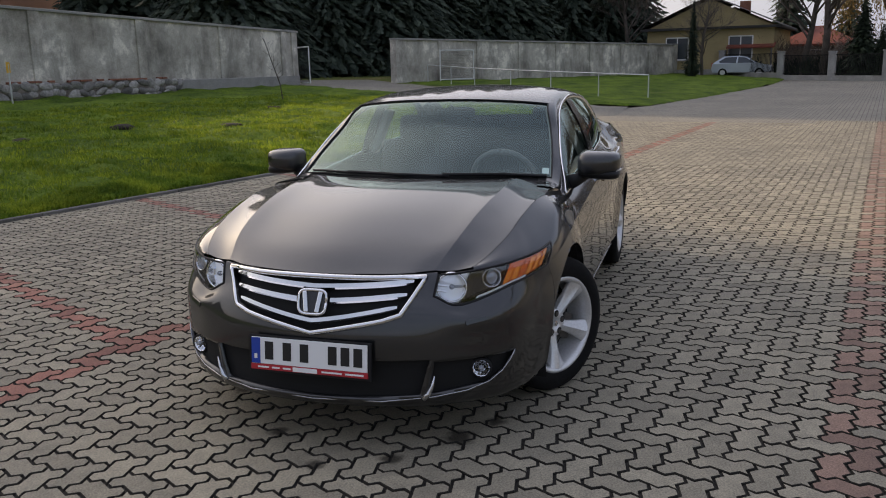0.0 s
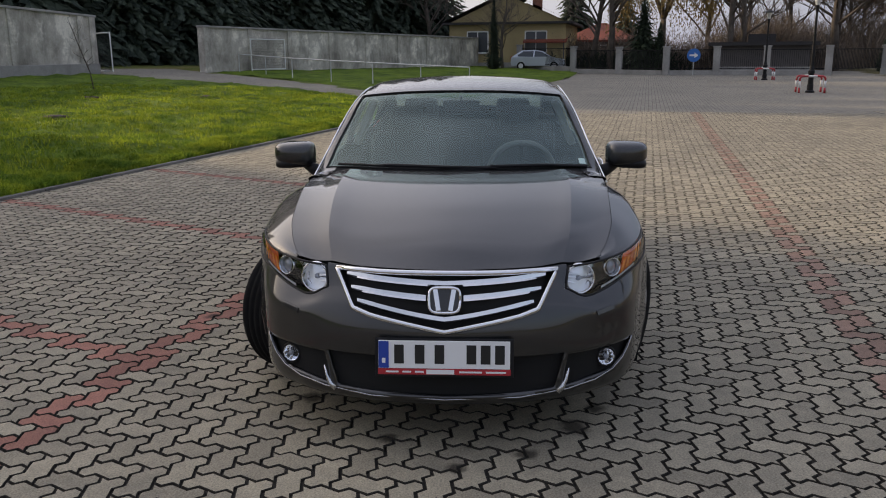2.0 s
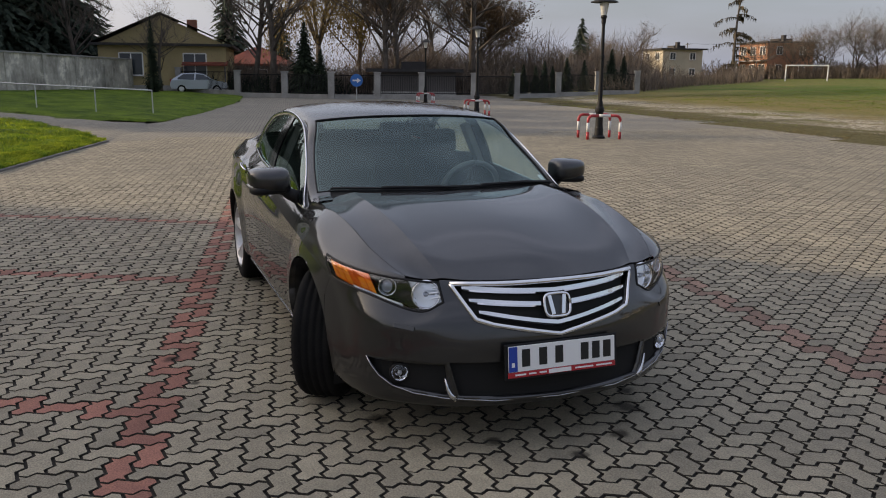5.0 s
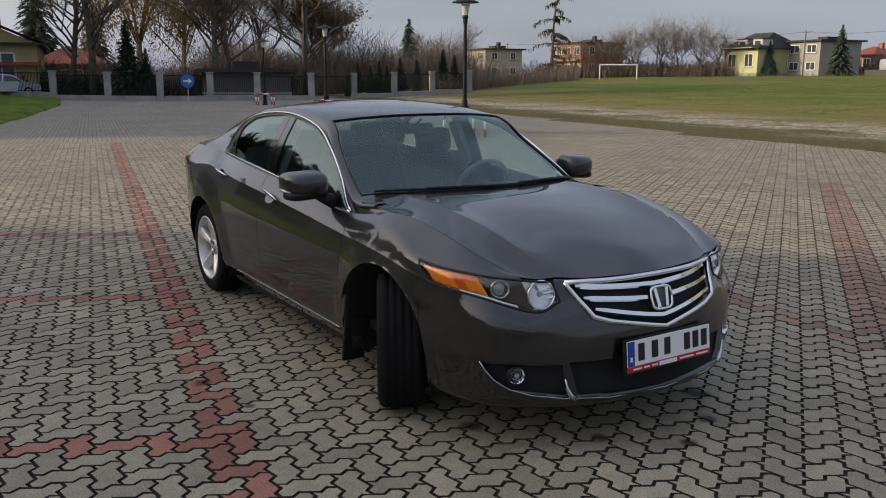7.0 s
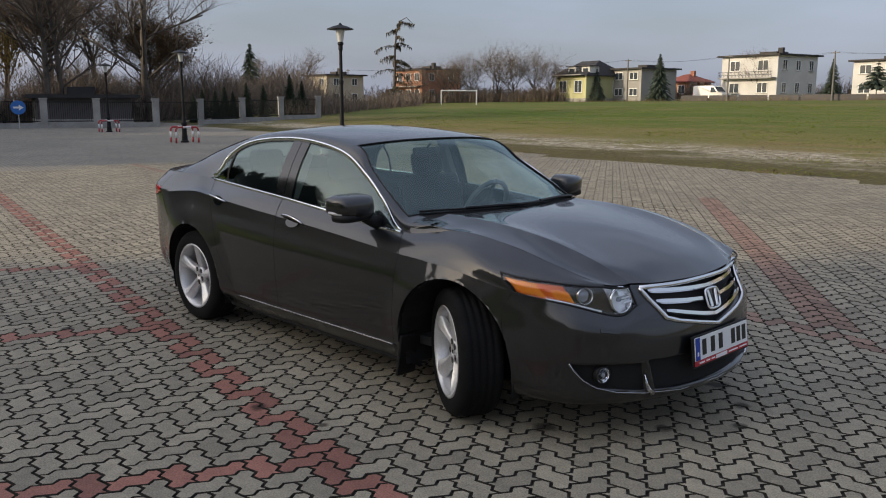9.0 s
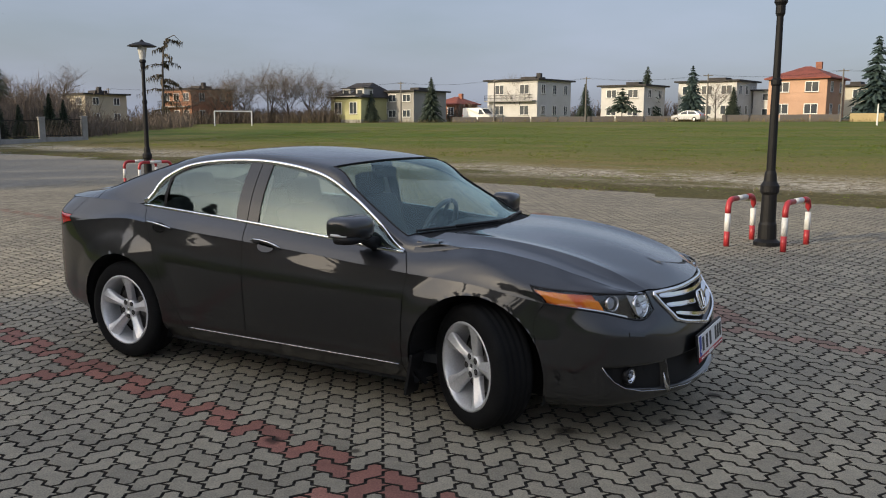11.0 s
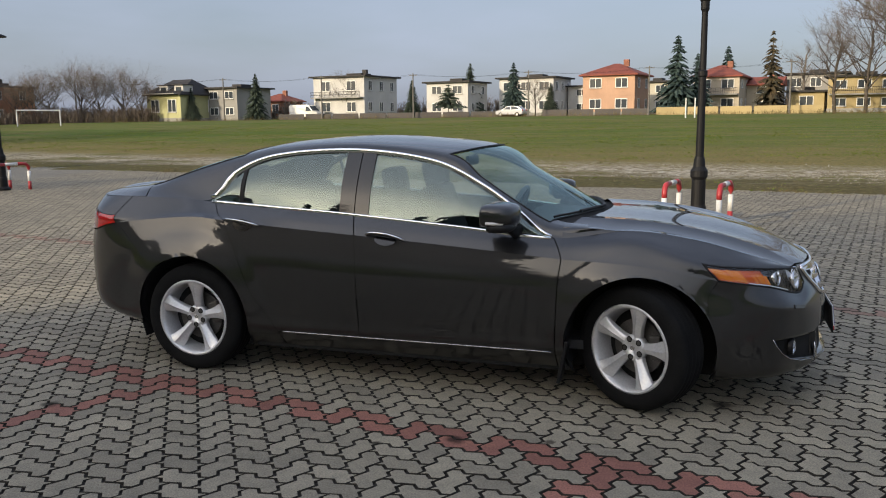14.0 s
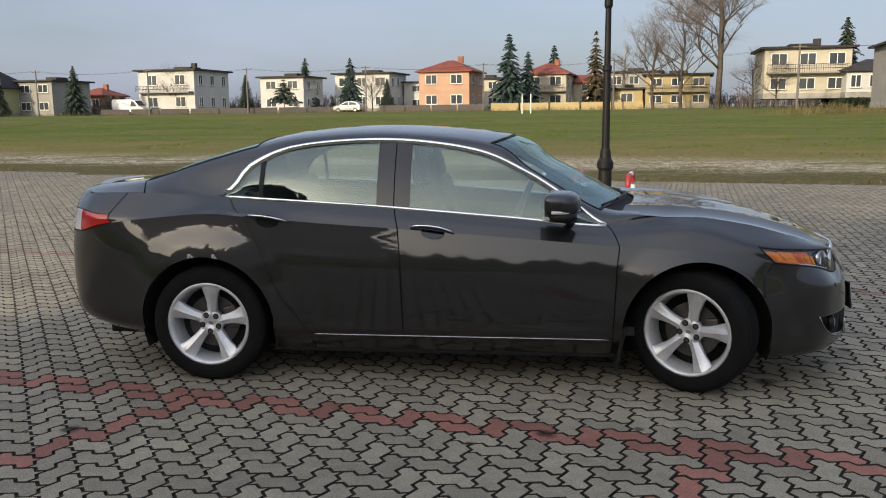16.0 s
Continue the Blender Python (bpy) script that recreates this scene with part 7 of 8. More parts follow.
def house(at, turn, w, d, h, walls, roof, label, cols=2, rows=2, side_cols=2, z0=None, roof_mat=None, rise=1.8, balcony=False, lower_walls=None, chimney=True, pent=0.0):
    root = thing("house", label, "house", (at[0], at[1], (height(*at) if z0 is None else z0) - 0.1), turn, "houses beyond the meadow")
    bm = bmesh.new()
    box(bm, (0, 0, h / 2), (w, d, h))
    part("wall", bm, walls, root)
    if lower_walls:
        bm = bmesh.new()
        box(bm, (0, 0, h * 0.24), (w + 0.06, d + 0.06, h * 0.48))
        part("lower_wall", bm, lower_walls, root)
    bm = bmesh.new()
    box(bm, (0, 0, 0.25), (w + 0.12, d + 0.12, 0.6))
    part("plinth", bm, M_CONCRETE, root)
    rm = roof_mat or M_ROOF_DARK
    bm = bmesh.new()
    o = 0.5
    if roof == "flat":
        box(bm, (0, 0, h + 0.12), (w + 1.1, d + 1.1, 0.24))
        box(bm, (0, d * 0.1, h + 0.5), (w * 0.3, d * 0.3, 0.6))
    else:
        x, y = w / 2 + o, d / 2 + o
        ridge = {"hip": max(w - d, 0.8) / 2, "gable": x, "gable_front": 0.0, "mansard": w * 0.28}[roof]
        base = [bm.verts.new(p) for p in ((-x, -y, h), (x, -y, h), (x, y, h), (-x, y, h))]
        under = [bm.verts.new(p) for p in ((-x, -y, h - 0.18), (x, -y, h - 0.18), (x, y, h - 0.18), (-x, y, h - 0.18))]
        if roof == "gable_front":
            r0, r1 = bm.verts.new((0, -y, h + rise)), bm.verts.new((0, y, h + rise))
            for f in ((base[0], r0, r1, base[3]), (base[1], base[2], r1, r0)):
                bm.faces.new(f)
            for yy in (-d / 2, d / 2):
                gb, k = bmesh.new(), rise * (w / 2) / x
                gb.faces.new([gb.verts.new(p) for p in ((-w / 2, yy, h - 0.05), (w / 2, yy, h - 0.05), (0, yy, h + k))])
                part("gable", gb, walls, root)
        else:
            r0, r1 = bm.verts.new((-ridge, 0, h + rise)), bm.verts.new((ridge, 0, h + rise))
            for f in ((base[0], base[1], r1, r0), (base[2], base[3], r0, r1), (base[1], base[2], r1), (base[3], base[0], r0)):
                bm.faces.new(f)
        for k in range(4):
            bm.faces.new((under[k], under[(k + 1) % 4], base[(k + 1) % 4], base[k]))
        bm.faces.new(under[::-1])
    rf = part("roof", bm, rm, root)
    if chimney:
        bm = bmesh.new()
        box(bm, (w * 0.18, 0.2, h + {"flat": 0.85, "gable_front": rise * 0.72}.get(roof, rise + 0.05)), (0.8, 0.5, 1.0), bevel=0.02)
        part("chimney", bm, M_BRICK if roof != "flat" else M_ROOF_DARK, rf)
    storey = h / rows
    for r in range(rows):
        for c in range(cols):
            add_window(root, -w / 2 + w * (c + 0.5) / cols, -d / 2 - 0.03, storey * (r + 0.55) + 0.1, min(1.7, w / cols * 0.55), storey * 0.45, 0)
        for c in range(side_cols):
            add_window(root, w / 2 + 0.03, -d / 2 + d * (c + 0.5) / side_cols, storey * (r + 0.55) + 0.1, 1.0, storey * 0.45, 1)
    if balcony:
        bm = bmesh.new()
        box(bm, (0, -d / 2 - 0.55, storey + 0.05), (w * 0.96, 1.1, 0.16))
        part("balcony", bm, M_CONCRETE, root)
        bm = bmesh.new()
        for z in (0.95, 0.5):
            box(bm, (0, -d / 2 - 1.05, storey + z), (w * 0.96, 0.04, 0.05))
        n = int(w / 0.25)
        for k in range(n + 1):
            box(bm, (-w * 0.48 + w * 0.96 * k / n, -d / 2 - 1.05, storey + 0.5), (0.03, 0.03, 0.95))
        part("balustrade", bm, M_BLACK_IRON, root)
    return root


A = -10.4
house((-105.5, 98.5), A, 8.6, 8, 5.6, W["brickred"], "flat", "brick-red two-storey house with a dark flat roof", 3, 2, 2, balcony=True)
house((-116, 86), A, 8.0, 7, 5.0, W["beige"], "flat", "pale flat-roofed house behind winter brush", 2, 2)
house((-79.3, 110.5), A, 7.2, 8.5, 4.2, W["yellow"], "mansard", "pale yellow house with a dark hipped roof and dormers", 2, 1, 2, balcony=True, rise=2.4, chimney=False)
house((-72.0, 115), A, 6.4, 8, 5.0, W["grey"], "flat", "small grey rendered house with a flat roof", 2, 2, 1, chimney=False)
house((-71.6, 128), A, 5, 6, 3.2, W["brickred"], "hip", "low brick house with a red roof", 2, 1, 1, roof_mat=M_ROOF_RED, rise=1.3)
house((-53.6, 120), A, 9.6, 9.5, 6.4, W["white"], "flat", "white two-storey house with dark flat eaves", 2, 2, 3, balcony=True)
house((-38.4, 126), A, 7.4, 7, 5.4, W["white"], "flat", "white square house with a red-edged roof", 2, 2, 2, chimney=False)
house((-27.0, 133), A, 9.4, 8, 6.0, W["white"], "flat", "white modern cube house", 3, 2, 3, chimney=False)
house((-18.8, 137), A, 4.6, 7, 4.6, W["white"], "flat", "small white house with a slanting roof", 1, 2, 1, chimney=False)
house((-12.4, 121), A, 7.6, 8, 5.8, W["orange"], "hip", "salmon-orange house with a red hipped roof", 2, 2, 2, roof_mat=M_ROOF_RED, rise=1.7)
house((-7.5, 136), A, 5, 7, 5.0, W["cream"], "flat", "cream house half hidden by spruces", 2, 2, 1, chimney=False)
house((2.2, 127), A, 6.4, 8, 5.4, W["beige"], "hip", "beige house with a red hipped roof", 2, 2, 2, roof_mat=M_ROOF_RED, rise=1.7, balcony=True)
house((8.6, 131), A, 4.6, 6, 4.2, W["beige"], "gable", "small beige house behind a larch", 1, 2, 1, roof_mat=M_ROOF_RED, rise=1.2)
house((20.5, 120), A, 8.6, 8, 4.6, W["ochre"], "flat", "ochre yellow house behind bare trees", 3, 2, 2, balcony=True, chimney=False)
house((13.6, 121), A, 4.4, 5, 2.8, W["ochre"], "flat", "low ochre garage with a brown door", 1, 1, 1, chimney=False)
house((16, 134), A, 8.0, 6, 5.6, W["grey"], "flat", "long grey house with a flat roof", 3, 2, 1, chimney=False)
house((30.6, 97), A + 4, 9.0, 8, 5.4, W["cream"], "flat", "cream two-storey house with dark flat roof and roof lights", 3, 2, 2, z0=3.2, balcony=True)
house((36.5, 92.5), A + 4, 5.6, 5, 2.9, W["white"], "hip", "white lean-to annex with a brown roof", 3, 1, 1, z0=3.2, rise=1.2, chimney=False)
house((35.2, 76.5), A + 2, 6.5, 8, 5.8, W["grey"], "hip", "grey stone-clad house with dark eaves", 2, 2, 2, z0=2.0, rise=1.2)
house((-69.5, 2.6), 80, 9.4, 12, 3.7, W["ochre"], "gable_front", "old yellow-ochre house with a low gabled front", 2, 1, 0, z0=0.3, rise=2.3, roof_mat=M_ROOF_DARK)
house((-78, 11), 80, 6, 7, 2.6, W["dark"], "hip", "low house with a red roof behind trees", 1, 1, 1, roof_mat=M_ROOF_RED, rise=1.6, chimney=False)
house((-57.6, 19.8), 75, 6.2, 4, 2.0, W["dark"], "flat", "dark wooden shed with a flat roof", 0, 1, 0, chimney=False)
house((-40, -46), 20, 12, 9, 8.5, W["brickred"], "hip", "brick-red house behind the old wall", 4, 3, 2, z0=1.0, rise=2.5)
bm = bmesh.new()
box(bm, (0, 0, 0), (3.4, 1.2, 0.12), Matrix.Rotation(radians(14), 3, "X"))
porch = thing("porch", "small dark porch roof on the ochre house", "porch", (-62.9, 4.6, 2.45), 80)
part("canopy", bm, M_ROOF_RED, porch)
bm = bmesh.new()
for s in (-1.5, 1.5):
    cyl(bm, (s, -0.5, -2.2), (s, -0.5, 0), 0.05, seg=8)
part("bracket", bm, W["dark"], porch)

for x, y, w in ((-79.3, 110.5, 7.2),):
    for dx in (-1.6, 1.6):
        dm = thing("dormer", "small white dormer window in a dark roof", "dormer", (x + dx * math.cos(radians(A)) + 0.63, y + dx * math.sin(radians(A)) - 3.5, height(x, y) + 4.15), A, "dormers of the yellow house")
        bm = bmesh.new()
        box(bm, (0, 0.6, 0.65), (1.9, 2.0, 1.3))
        part("dormer_wall", bm, W["white"], dm)
        bm = bmesh.new()
        box(bm, (0, 0.5, 1.36), (2.3, 2.4, 0.14))
        part("dormer_roof", bm, M_ROOF_DARK, dm)
        bm = bmesh.new()
        box(bm, (0, -0.42, 0.65), (1.1, 0.06, 0.7))
        part("dormer_pane", bm, M_PANE, dm)


# ---- things about the meadow ----
def goal():
    root = thing("goal", "white tubular football goal on the meadow", "goal", (-80.7, 81.4, height(-80.7, 81.4)), 46)
    for name, a, b in (("post", (-2.5, 0, 0), (-2.5, 0, 2.0)), ("post", (2.5, 0, 0), (2.5, 0, 2.0)), ("crossbar", (-2.56, 0, 2.0), (2.56, 0, 2.0))):
        part(name, cyl(bmesh.new(), a, b, 0.085, seg=10), M_WHITE_PAINT, root)


goal()
for x, y in ((-1.0, 75.0), (-0.2, 75.3)):
    pst = thing("marker_post", "short white marker post in the meadow", "post", (x, y, height(x, y)), group="marker posts")
    part("shaft", cyl(bmesh.new(), (0, 0, -0.1), (0, 0, 1.8), 0.07, 0.06, 8), M_WHITE_PAINT, pst)

POLES = [(-120, 92), (-92.0, 101.0), (-69.1, 106.0), (-53.3, 107.0), (-39.8, 109.0), (-23.2, 110.0), (-6.8, 108.0), (9.9, 103.0), (26.0, 82.0), (40.0, 64.0)]
M_POLE = rough_mat("concrete_pole", (0.17, 0.16, 0.145), 0.9, fine=30, coarse=2, vary=0.3)
for k, (x, y) in enumerate(POLES):
    pl = thing("utility_pole", "grey concrete utility pole with a cross arm", "utility pole", (x, y, height(x, y)), A, "utility poles")
    part("shaft", cyl(bmesh.new(), (0, 0, -0.2), (0, 0, 6.3), 0.13, 0.08, 8), M_POLE, pl)
    bm = bmesh.new()
    box(bm, (0, 0, 6.05), (1.3, 0.09, 0.1))
    part("cross_arm", bm, M_POLE, pl)
for (x0, y0), (x1, y1) in zip(POLES, POLES[1:]):
    wire = thing("power_line", "sagging pair of overhead wires", "wire", group="overhead wires")
    for s in (-0.6, 0.6):
        a, b = Vector((x0 + s, y0, height(x0, y0) + 6.15)), Vector((x1 + s, y1, height(x1, y1) + 6.15))
        pts = [a.lerp(b, t) - Vector((0, 0, 0.5 * (1 - (2 * t - 1) ** 2))) for t in steps(0, 1, 8)]
        part("strand", tube(bmesh.new(), pts, 0.009, 4), M_BLACK_IRON, wire)


def garden_wall(a, b, high, mat, label):
    root = thing("garden_fence", label, "fence", group="garden fences by the houses")
    for k, (x, y, ang, ln) in enumerate(polyline([a, b], 4.0)):
        bm = bmesh.new()
        box(bm, (0, 0, high / 2), (ln * 0.94, 0.2, high), bevel=0.03)
        p = part("panel", bm, mat, root)
        p.matrix_basis = pose(x, y, height(x, y), 0, 0, math.degrees(ang))


garden_wall((-6, 109.5), (14, 105), 1.0, W["ochre"], "low tan stone garden wall")
garden_wall((-60, 106), (-24, 113), 0.8, W["dark"], "low dark garden fence")
garden_wall((-22, 113.5), (-7, 112), 0.9, W["dark"], "low dark garden fence by the orange house")
garden_wall((33.0, 70.5), (40, 68.5), 1.5, W["beige"], "pale concrete garden fence")


def parked(kind, at, turn, col, label, van=False):
    """A parked vehicle seen from far off: body, windows, lamps and wheels."""
    root = thing(kind, label, "van" if van else "car", (at[0], at[1], height(*at)), turn)
    if van:
        ln, wd, ht, belt_z = 5.4, 1.95, 2.2, 1.15
        outline = [(-2.7, 0.4), (2.55, 0.4), (2.7, 0.6), (2.68, 0.95), (2.45, 1.12), (1.85, 1.25), (1.1, 2.05), (0.7, 2.2), (-2.5, 2.2), (-2.7, 2.05)]
        panes = [[(1.62, 1.25), (1.0, 1.92), (0.55, 1.95), (0.55, 1.22)]]
        screen = ((1.80, 1.29), (1.14, 2.0))
    else:
        ln, wd, ht, belt_z = 4.1, 1.74, 1.5, 0.96
        outline = [(-2.0, 0.32), (1.95, 0.32), (2.08, 0.5), (2.03, 0.72), (1.75, 0.86), (1.1, 0.98), (0.35, 1.42), (-0.2, 1.5), (-1.2, 1.47), (-1.75, 1.14), (-2.02, 0.95), (-2.08, 0.6)]
        panes = [[(0.92, 1.0), (0.32, 1.37), (-0.2, 1.43), (-0.25, 0.99)], [(-0.35, 0.99), (-0.3, 1.43), (-1.1, 1.4), (-1.55, 1.12), (-1.5, 1.02)]]
        screen = ((1.06, 1.01), (0.40, 1.40))

    def half(z):
        return wd / 2 * (1.0 - 0.17 * max(0.0, z - belt_z) / (ht - belt_z) - 0.05 * max(0.0, 0.55 - z) / 0.3)

    bm = bmesh.new()
    l, r = [[bm.verts.new((x, s * half(z), z)) for x, z in outline] for s in (-1, 1)]
    n = len(outline)
    for k in range(n):
        bm.faces.new((l[k], l[(k + 1) % n], r[(k + 1) % n], r[k]))
    bm.faces.new(l[::-1]), bm.faces.new(r)
    bmesh.ops.triangulate(bm, faces=[f for f in bm.faces if len(f.verts) > 4])
    bmesh.ops.recalc_face_normals(bm, faces=bm.faces)
    part("body", bm, plain("parked_paint_" + kind + str(int(at[0])), col, 0.3, 0.3, 0.8), root)
    bm = bmesh.new()
    (xa, za), (xb, zb) = screen
    bm.faces.new([bm.verts.new(p) for p in ((xa + 0.01, -half(za) * 0.92, za + 0.01), (xa + 0.01, half(za) * 0.92, za + 0.01), (xb + 0.01, half(zb) * 0.92, zb + 0.01), (xb + 0.01, -half(zb) * 0.92, zb + 0.01))])
    part("windscreen", bm, M_PANE, root)
    for s in (-1, 1):
        for shape in panes:
            bm = bmesh.new()
            bm.faces.new([bm.verts.new((x, s * (half(z) + 0.012), z)) for x, z in shape])
            part("side_glass", bm, M_PANE, root)
        bm = bmesh.new()
        box(bm, (ln / 2 - 0.12, s * wd * 0.36, 0.74 if not van else 0.92), (0.2, 0.34, 0.14), bevel=0.03)
        part("head_lamp", bm, M_TAIL_CLEAR, root)
        bm = bmesh.new()
        box(bm, (-ln / 2 + 0.03, s * wd * 0.42, 0.9 if not van else 1.0), (0.12, 0.2, 0.26), bevel=0.03)
        part("tail_lamp", bm, M_TAIL_RED, root)
        for x in (-ln * 0.31, ln * 0.31):
            bm = bmesh.new()
            cyl(bm, (x, s * (wd / 2 - 0.2), 0.31), (x, s * (wd / 2 + 0.01), 0.31), 0.31, seg=18)
            wl_ = part("wheel", bm, M_RUBBER, root)
            bm = bmesh.new()
            cyl(bm, (x, s * (wd / 2), 0.31), (x, s * (wd / 2 + 0.02), 0.31), 0.19, seg=14)
            part("hub_cap", bm, M_RIM, wl_)
    return root


parked("hatchback", (-61.5, 4.0), 82, (0.48, 0.52, 0.58), "silver hatchback parked behind the street fence")
parked("van", (-58.4, 112.0), -10, (0.72, 0.72, 0.70), "white panel van parked by the houses", True)
parked("hatchback", (-26, 111.5), 170, (0.55, 0.56, 0.58), "pale grey car parked by the houses")

# lawn details: grass, molehills, autumn leaves
def grass_blades():
    """Short dense turf: bent blades in tufts, longer along the edge and on the humps."""
    rng = random.Random(31)
    verts, faces = [], []
    for _ in range(62000):
        if rng.random() < 0.3:
            x, d = rng.uniform(-17, 6), rng.uniform(0.02, 0.6)
        else:
            x, d = rng.uniform(-24, 3), 0.1 + 13.0 * rng.random() ** 1.4
        y = -4.75 - (x + 6.1) * 0.2532 - d * 1.03
        if x < -16.5 and y > -2.3 - (x + 16.5) * -0.35:
            continue
        z = turf(x, y) - 0.01
        lush = 1.0 + 1.3 * max(0.0, noise.noise((x * 0.9, y * 0.9, 9))) + 0.5 * noise.noise((x * 3, y * 3, 4))
        for _ in range(4):
            a = rng.random() * 6.28
            h = rng.uniform(0.035, 0.085) * max(lush, 0.5)
            w = Vector((math.cos(a), math.sin(a), 0)) * rng.uniform(0.005, 0.011)
            p = Vector((x + rng.uniform(-0.07, 0.07), y + rng.uniform(-0.07, 0.07), z))
            lean = Vector((rng.uniform(-0.5, 0.5), rng.uniform(-0.5, 0.5), 1)) * h
            i = len(verts)
            verts += [p - w, p + w, p + lean * 0.55 + w * 0.7, p + lean * 0.55 - w * 0.7, p + lean + Vector((lean.x, lean.y, -0.1 * h)) * 0.6]
            faces += [(i, i + 1, i + 2, i + 3), (i + 3, i + 2, i + 4)]
    tagged(new("grass", raw("grass", verts, faces, M_GRASS_BLADE)), "tufts of fresh green grass on the lawn", "grass", kind="stuff")


grass_blades()


def meadow_cover():
    """Tufts of green and dry grass and scattered pale gravel on the meadow's near side."""
    rng = random.Random(41)
    green, dry, stones = ([], []), ([], []), ([], [])

    def lie(x, y):
        return height(x, y) + (noise.noise((x * 0.35, y * 0.35, 0)) * 0.05 if field_depth(x, y) > 3 else 0.0)

    for _ in range(44000):
        e = 55.2 * rng.random() ** 1.6 - 0.2
        x = rng.uniform(-48, 30)
        y = 14.3 - 0.214 * x + e
        worn = noise.noise((x * 0.12, y * 0.35, 3.0)) + (0.45 if e < 9 else 0.0) - 0.012 * e
        if 2.0 < e < 7.5 and worn > 0.3 and rng.random() < 0.75:
            continue
        verts, faces = dry if worn + rng.uniform(-0.35, 0.35) > 0.25 else green
        z = lie(x, y) - 0.01
        big = rng.uniform(0.35, 0.7) * (1 + max(0.0, noise.noise((x * 0.5, y * 0.5, 7.0)))) * (0.75 if e < 9 else 1.0)
        for _ in range(4):
            a = rng.random() * 6.28
            w = Vector((math.cos(a), math.sin(a), 0)) * 0.03 * big
            p = Vector((x + rng.uniform(-0.12, 0.12), y + rng.uniform(-0.12, 0.12), z))
            i = len(verts)
            verts += [p - w, p + w, p + Vector((rng.uniform(-0.09, 0.09), rng.uniform(-0.09, 0.09), rng.uniform(0.035, 0.085) * big))]
            faces.append((i, i + 1, i + 2))
    for _ in range(9000):
        e = min(max(rng.gauss(4.6, 1.3), 0.3), 9.5)
        x = rng.uniform(-42, 24)
        y = 14.3 - 0.214 * x + e
        if noise.noise((x * 0.16, y * 0.4, 11.0)) + 0.25 - abs(e - 5.0) * 0.1 < 0.0 and rng.random() < 0.9:
            continue
        z, r = lie(x, y), rng.uniform(0.008, 0.024)
        verts, faces = stones
        i = len(verts)
        t = rng.random()
        verts += [Vector((x + r * math.cos(t + k * 2.09), y + r * math.sin(t + k * 2.09), z - 0.01)) for k in range(3)]
        verts += [Vector((x + r * 0.7 * math.cos(t + 0.6 + k * 2.09), y + r * 0.7 * math.sin(t + 0.6 + k * 2.09), z + r * rng.uniform(0.6, 1.0))) for k in range(3)]
        faces += [(i + 3, i + 4, i + 5), (i, i + 1, i + 3), (i + 1, i + 4, i + 3), (i + 1, i + 2, i + 4), (i + 2, i + 5, i + 4), (i + 2, i, i + 5), (i, i + 3, i + 5)]
    tagged(new("meadow_grass", raw("meadow_grass", *green, M_MEADOW_BLADE)), "green tufts of winter grass on the meadow", "grass", kind="stuff")
    tagged(new("dry_grass", raw("dry_grass", *dry, M_DRY_GRASS)), "dry straw-coloured tufts beside the paving", "grass", kind="stuff")
    tagged(new("gravel", raw("gravel", *stones, M_GRAVEL)), "pale gravel strewn along the meadow's edge", "gravel", kind="stuff")


M_MEADOW_BLADE = leaf_mat("meadow_blades", (0.12, 0.18, 0.02), (0.24, 0.27, 0.05), 0.5)
M_GRAVEL = leaf_mat("pale_gravel", (0.12, 0.105, 0.08), (0.38, 0.35, 0.29))
meadow_cover()
M_SOIL = rough_mat("dark_soil", (0.035, 0.026, 0.018), 0.95, fine=30, coarse=5, vary=0.4, relief=0.8, dist=0.03)
for x, y, r in ((-12.06, -9.07, 0.26), (-10.0, -10.5, 0.25), (-17.2, -10.75, 0.3), (-13.4, -9.9, 0.16), (-8.2, -11.5, 0.2), (-19.5, -8.3, 0.24)):
    mole = bmesh.new()
    bmesh.ops.create_icosphere(mole, subdivisions=3, radius=1.0)
    for v in mole.verts:
        v.co *= 1 + 0.3 * noise.noise(v.co * 2.5 + Vector((x, y, 0))) + 0.12 * noise.noise(v.co * 7 + Vector((y, x, 0)))
        v.co = Vector((v.co.x * r, v.co.y * r, max(v.co.z, -0.3) * r * 0.34))
    hill = new("molehill", mesh_of("molehill", mole, M_SOIL, True))
    hill.matrix_basis = pose(x, y, turf(x, y) - 0.01)
    tagged(hill, "small dark molehill in the green lawn", "molehill", group="molehills")


def yellow_marker():
    root = thing("gas_marker", "small yellow marker plate on a thin post", "marker", (-15.4, -18.6, height(-15.4, -18.6)), 30)
    part("post", cyl(bmesh.new(), (0, 0, 0), (0, 0, 1.25), 0.025, seg=8), M_GALV, root)
    bm = bmesh.new()
    box(bm, (-0.1, 0, 1.15), (0.17, 0.02, 0.32), bevel=0.004)
    box(bm, (0.1, 0, 1.15), (0.17, 0.02, 0.32), bevel=0.004)
    part("plate", bm, plain("marker_yellow", (0.75, 0.42, 0.02), 0.5), root)


yellow_marker()

# ---- paving blocks (last: many small pieces) ----
WAVE = 0.13                                         # the zigzag of a block's edge, in cells


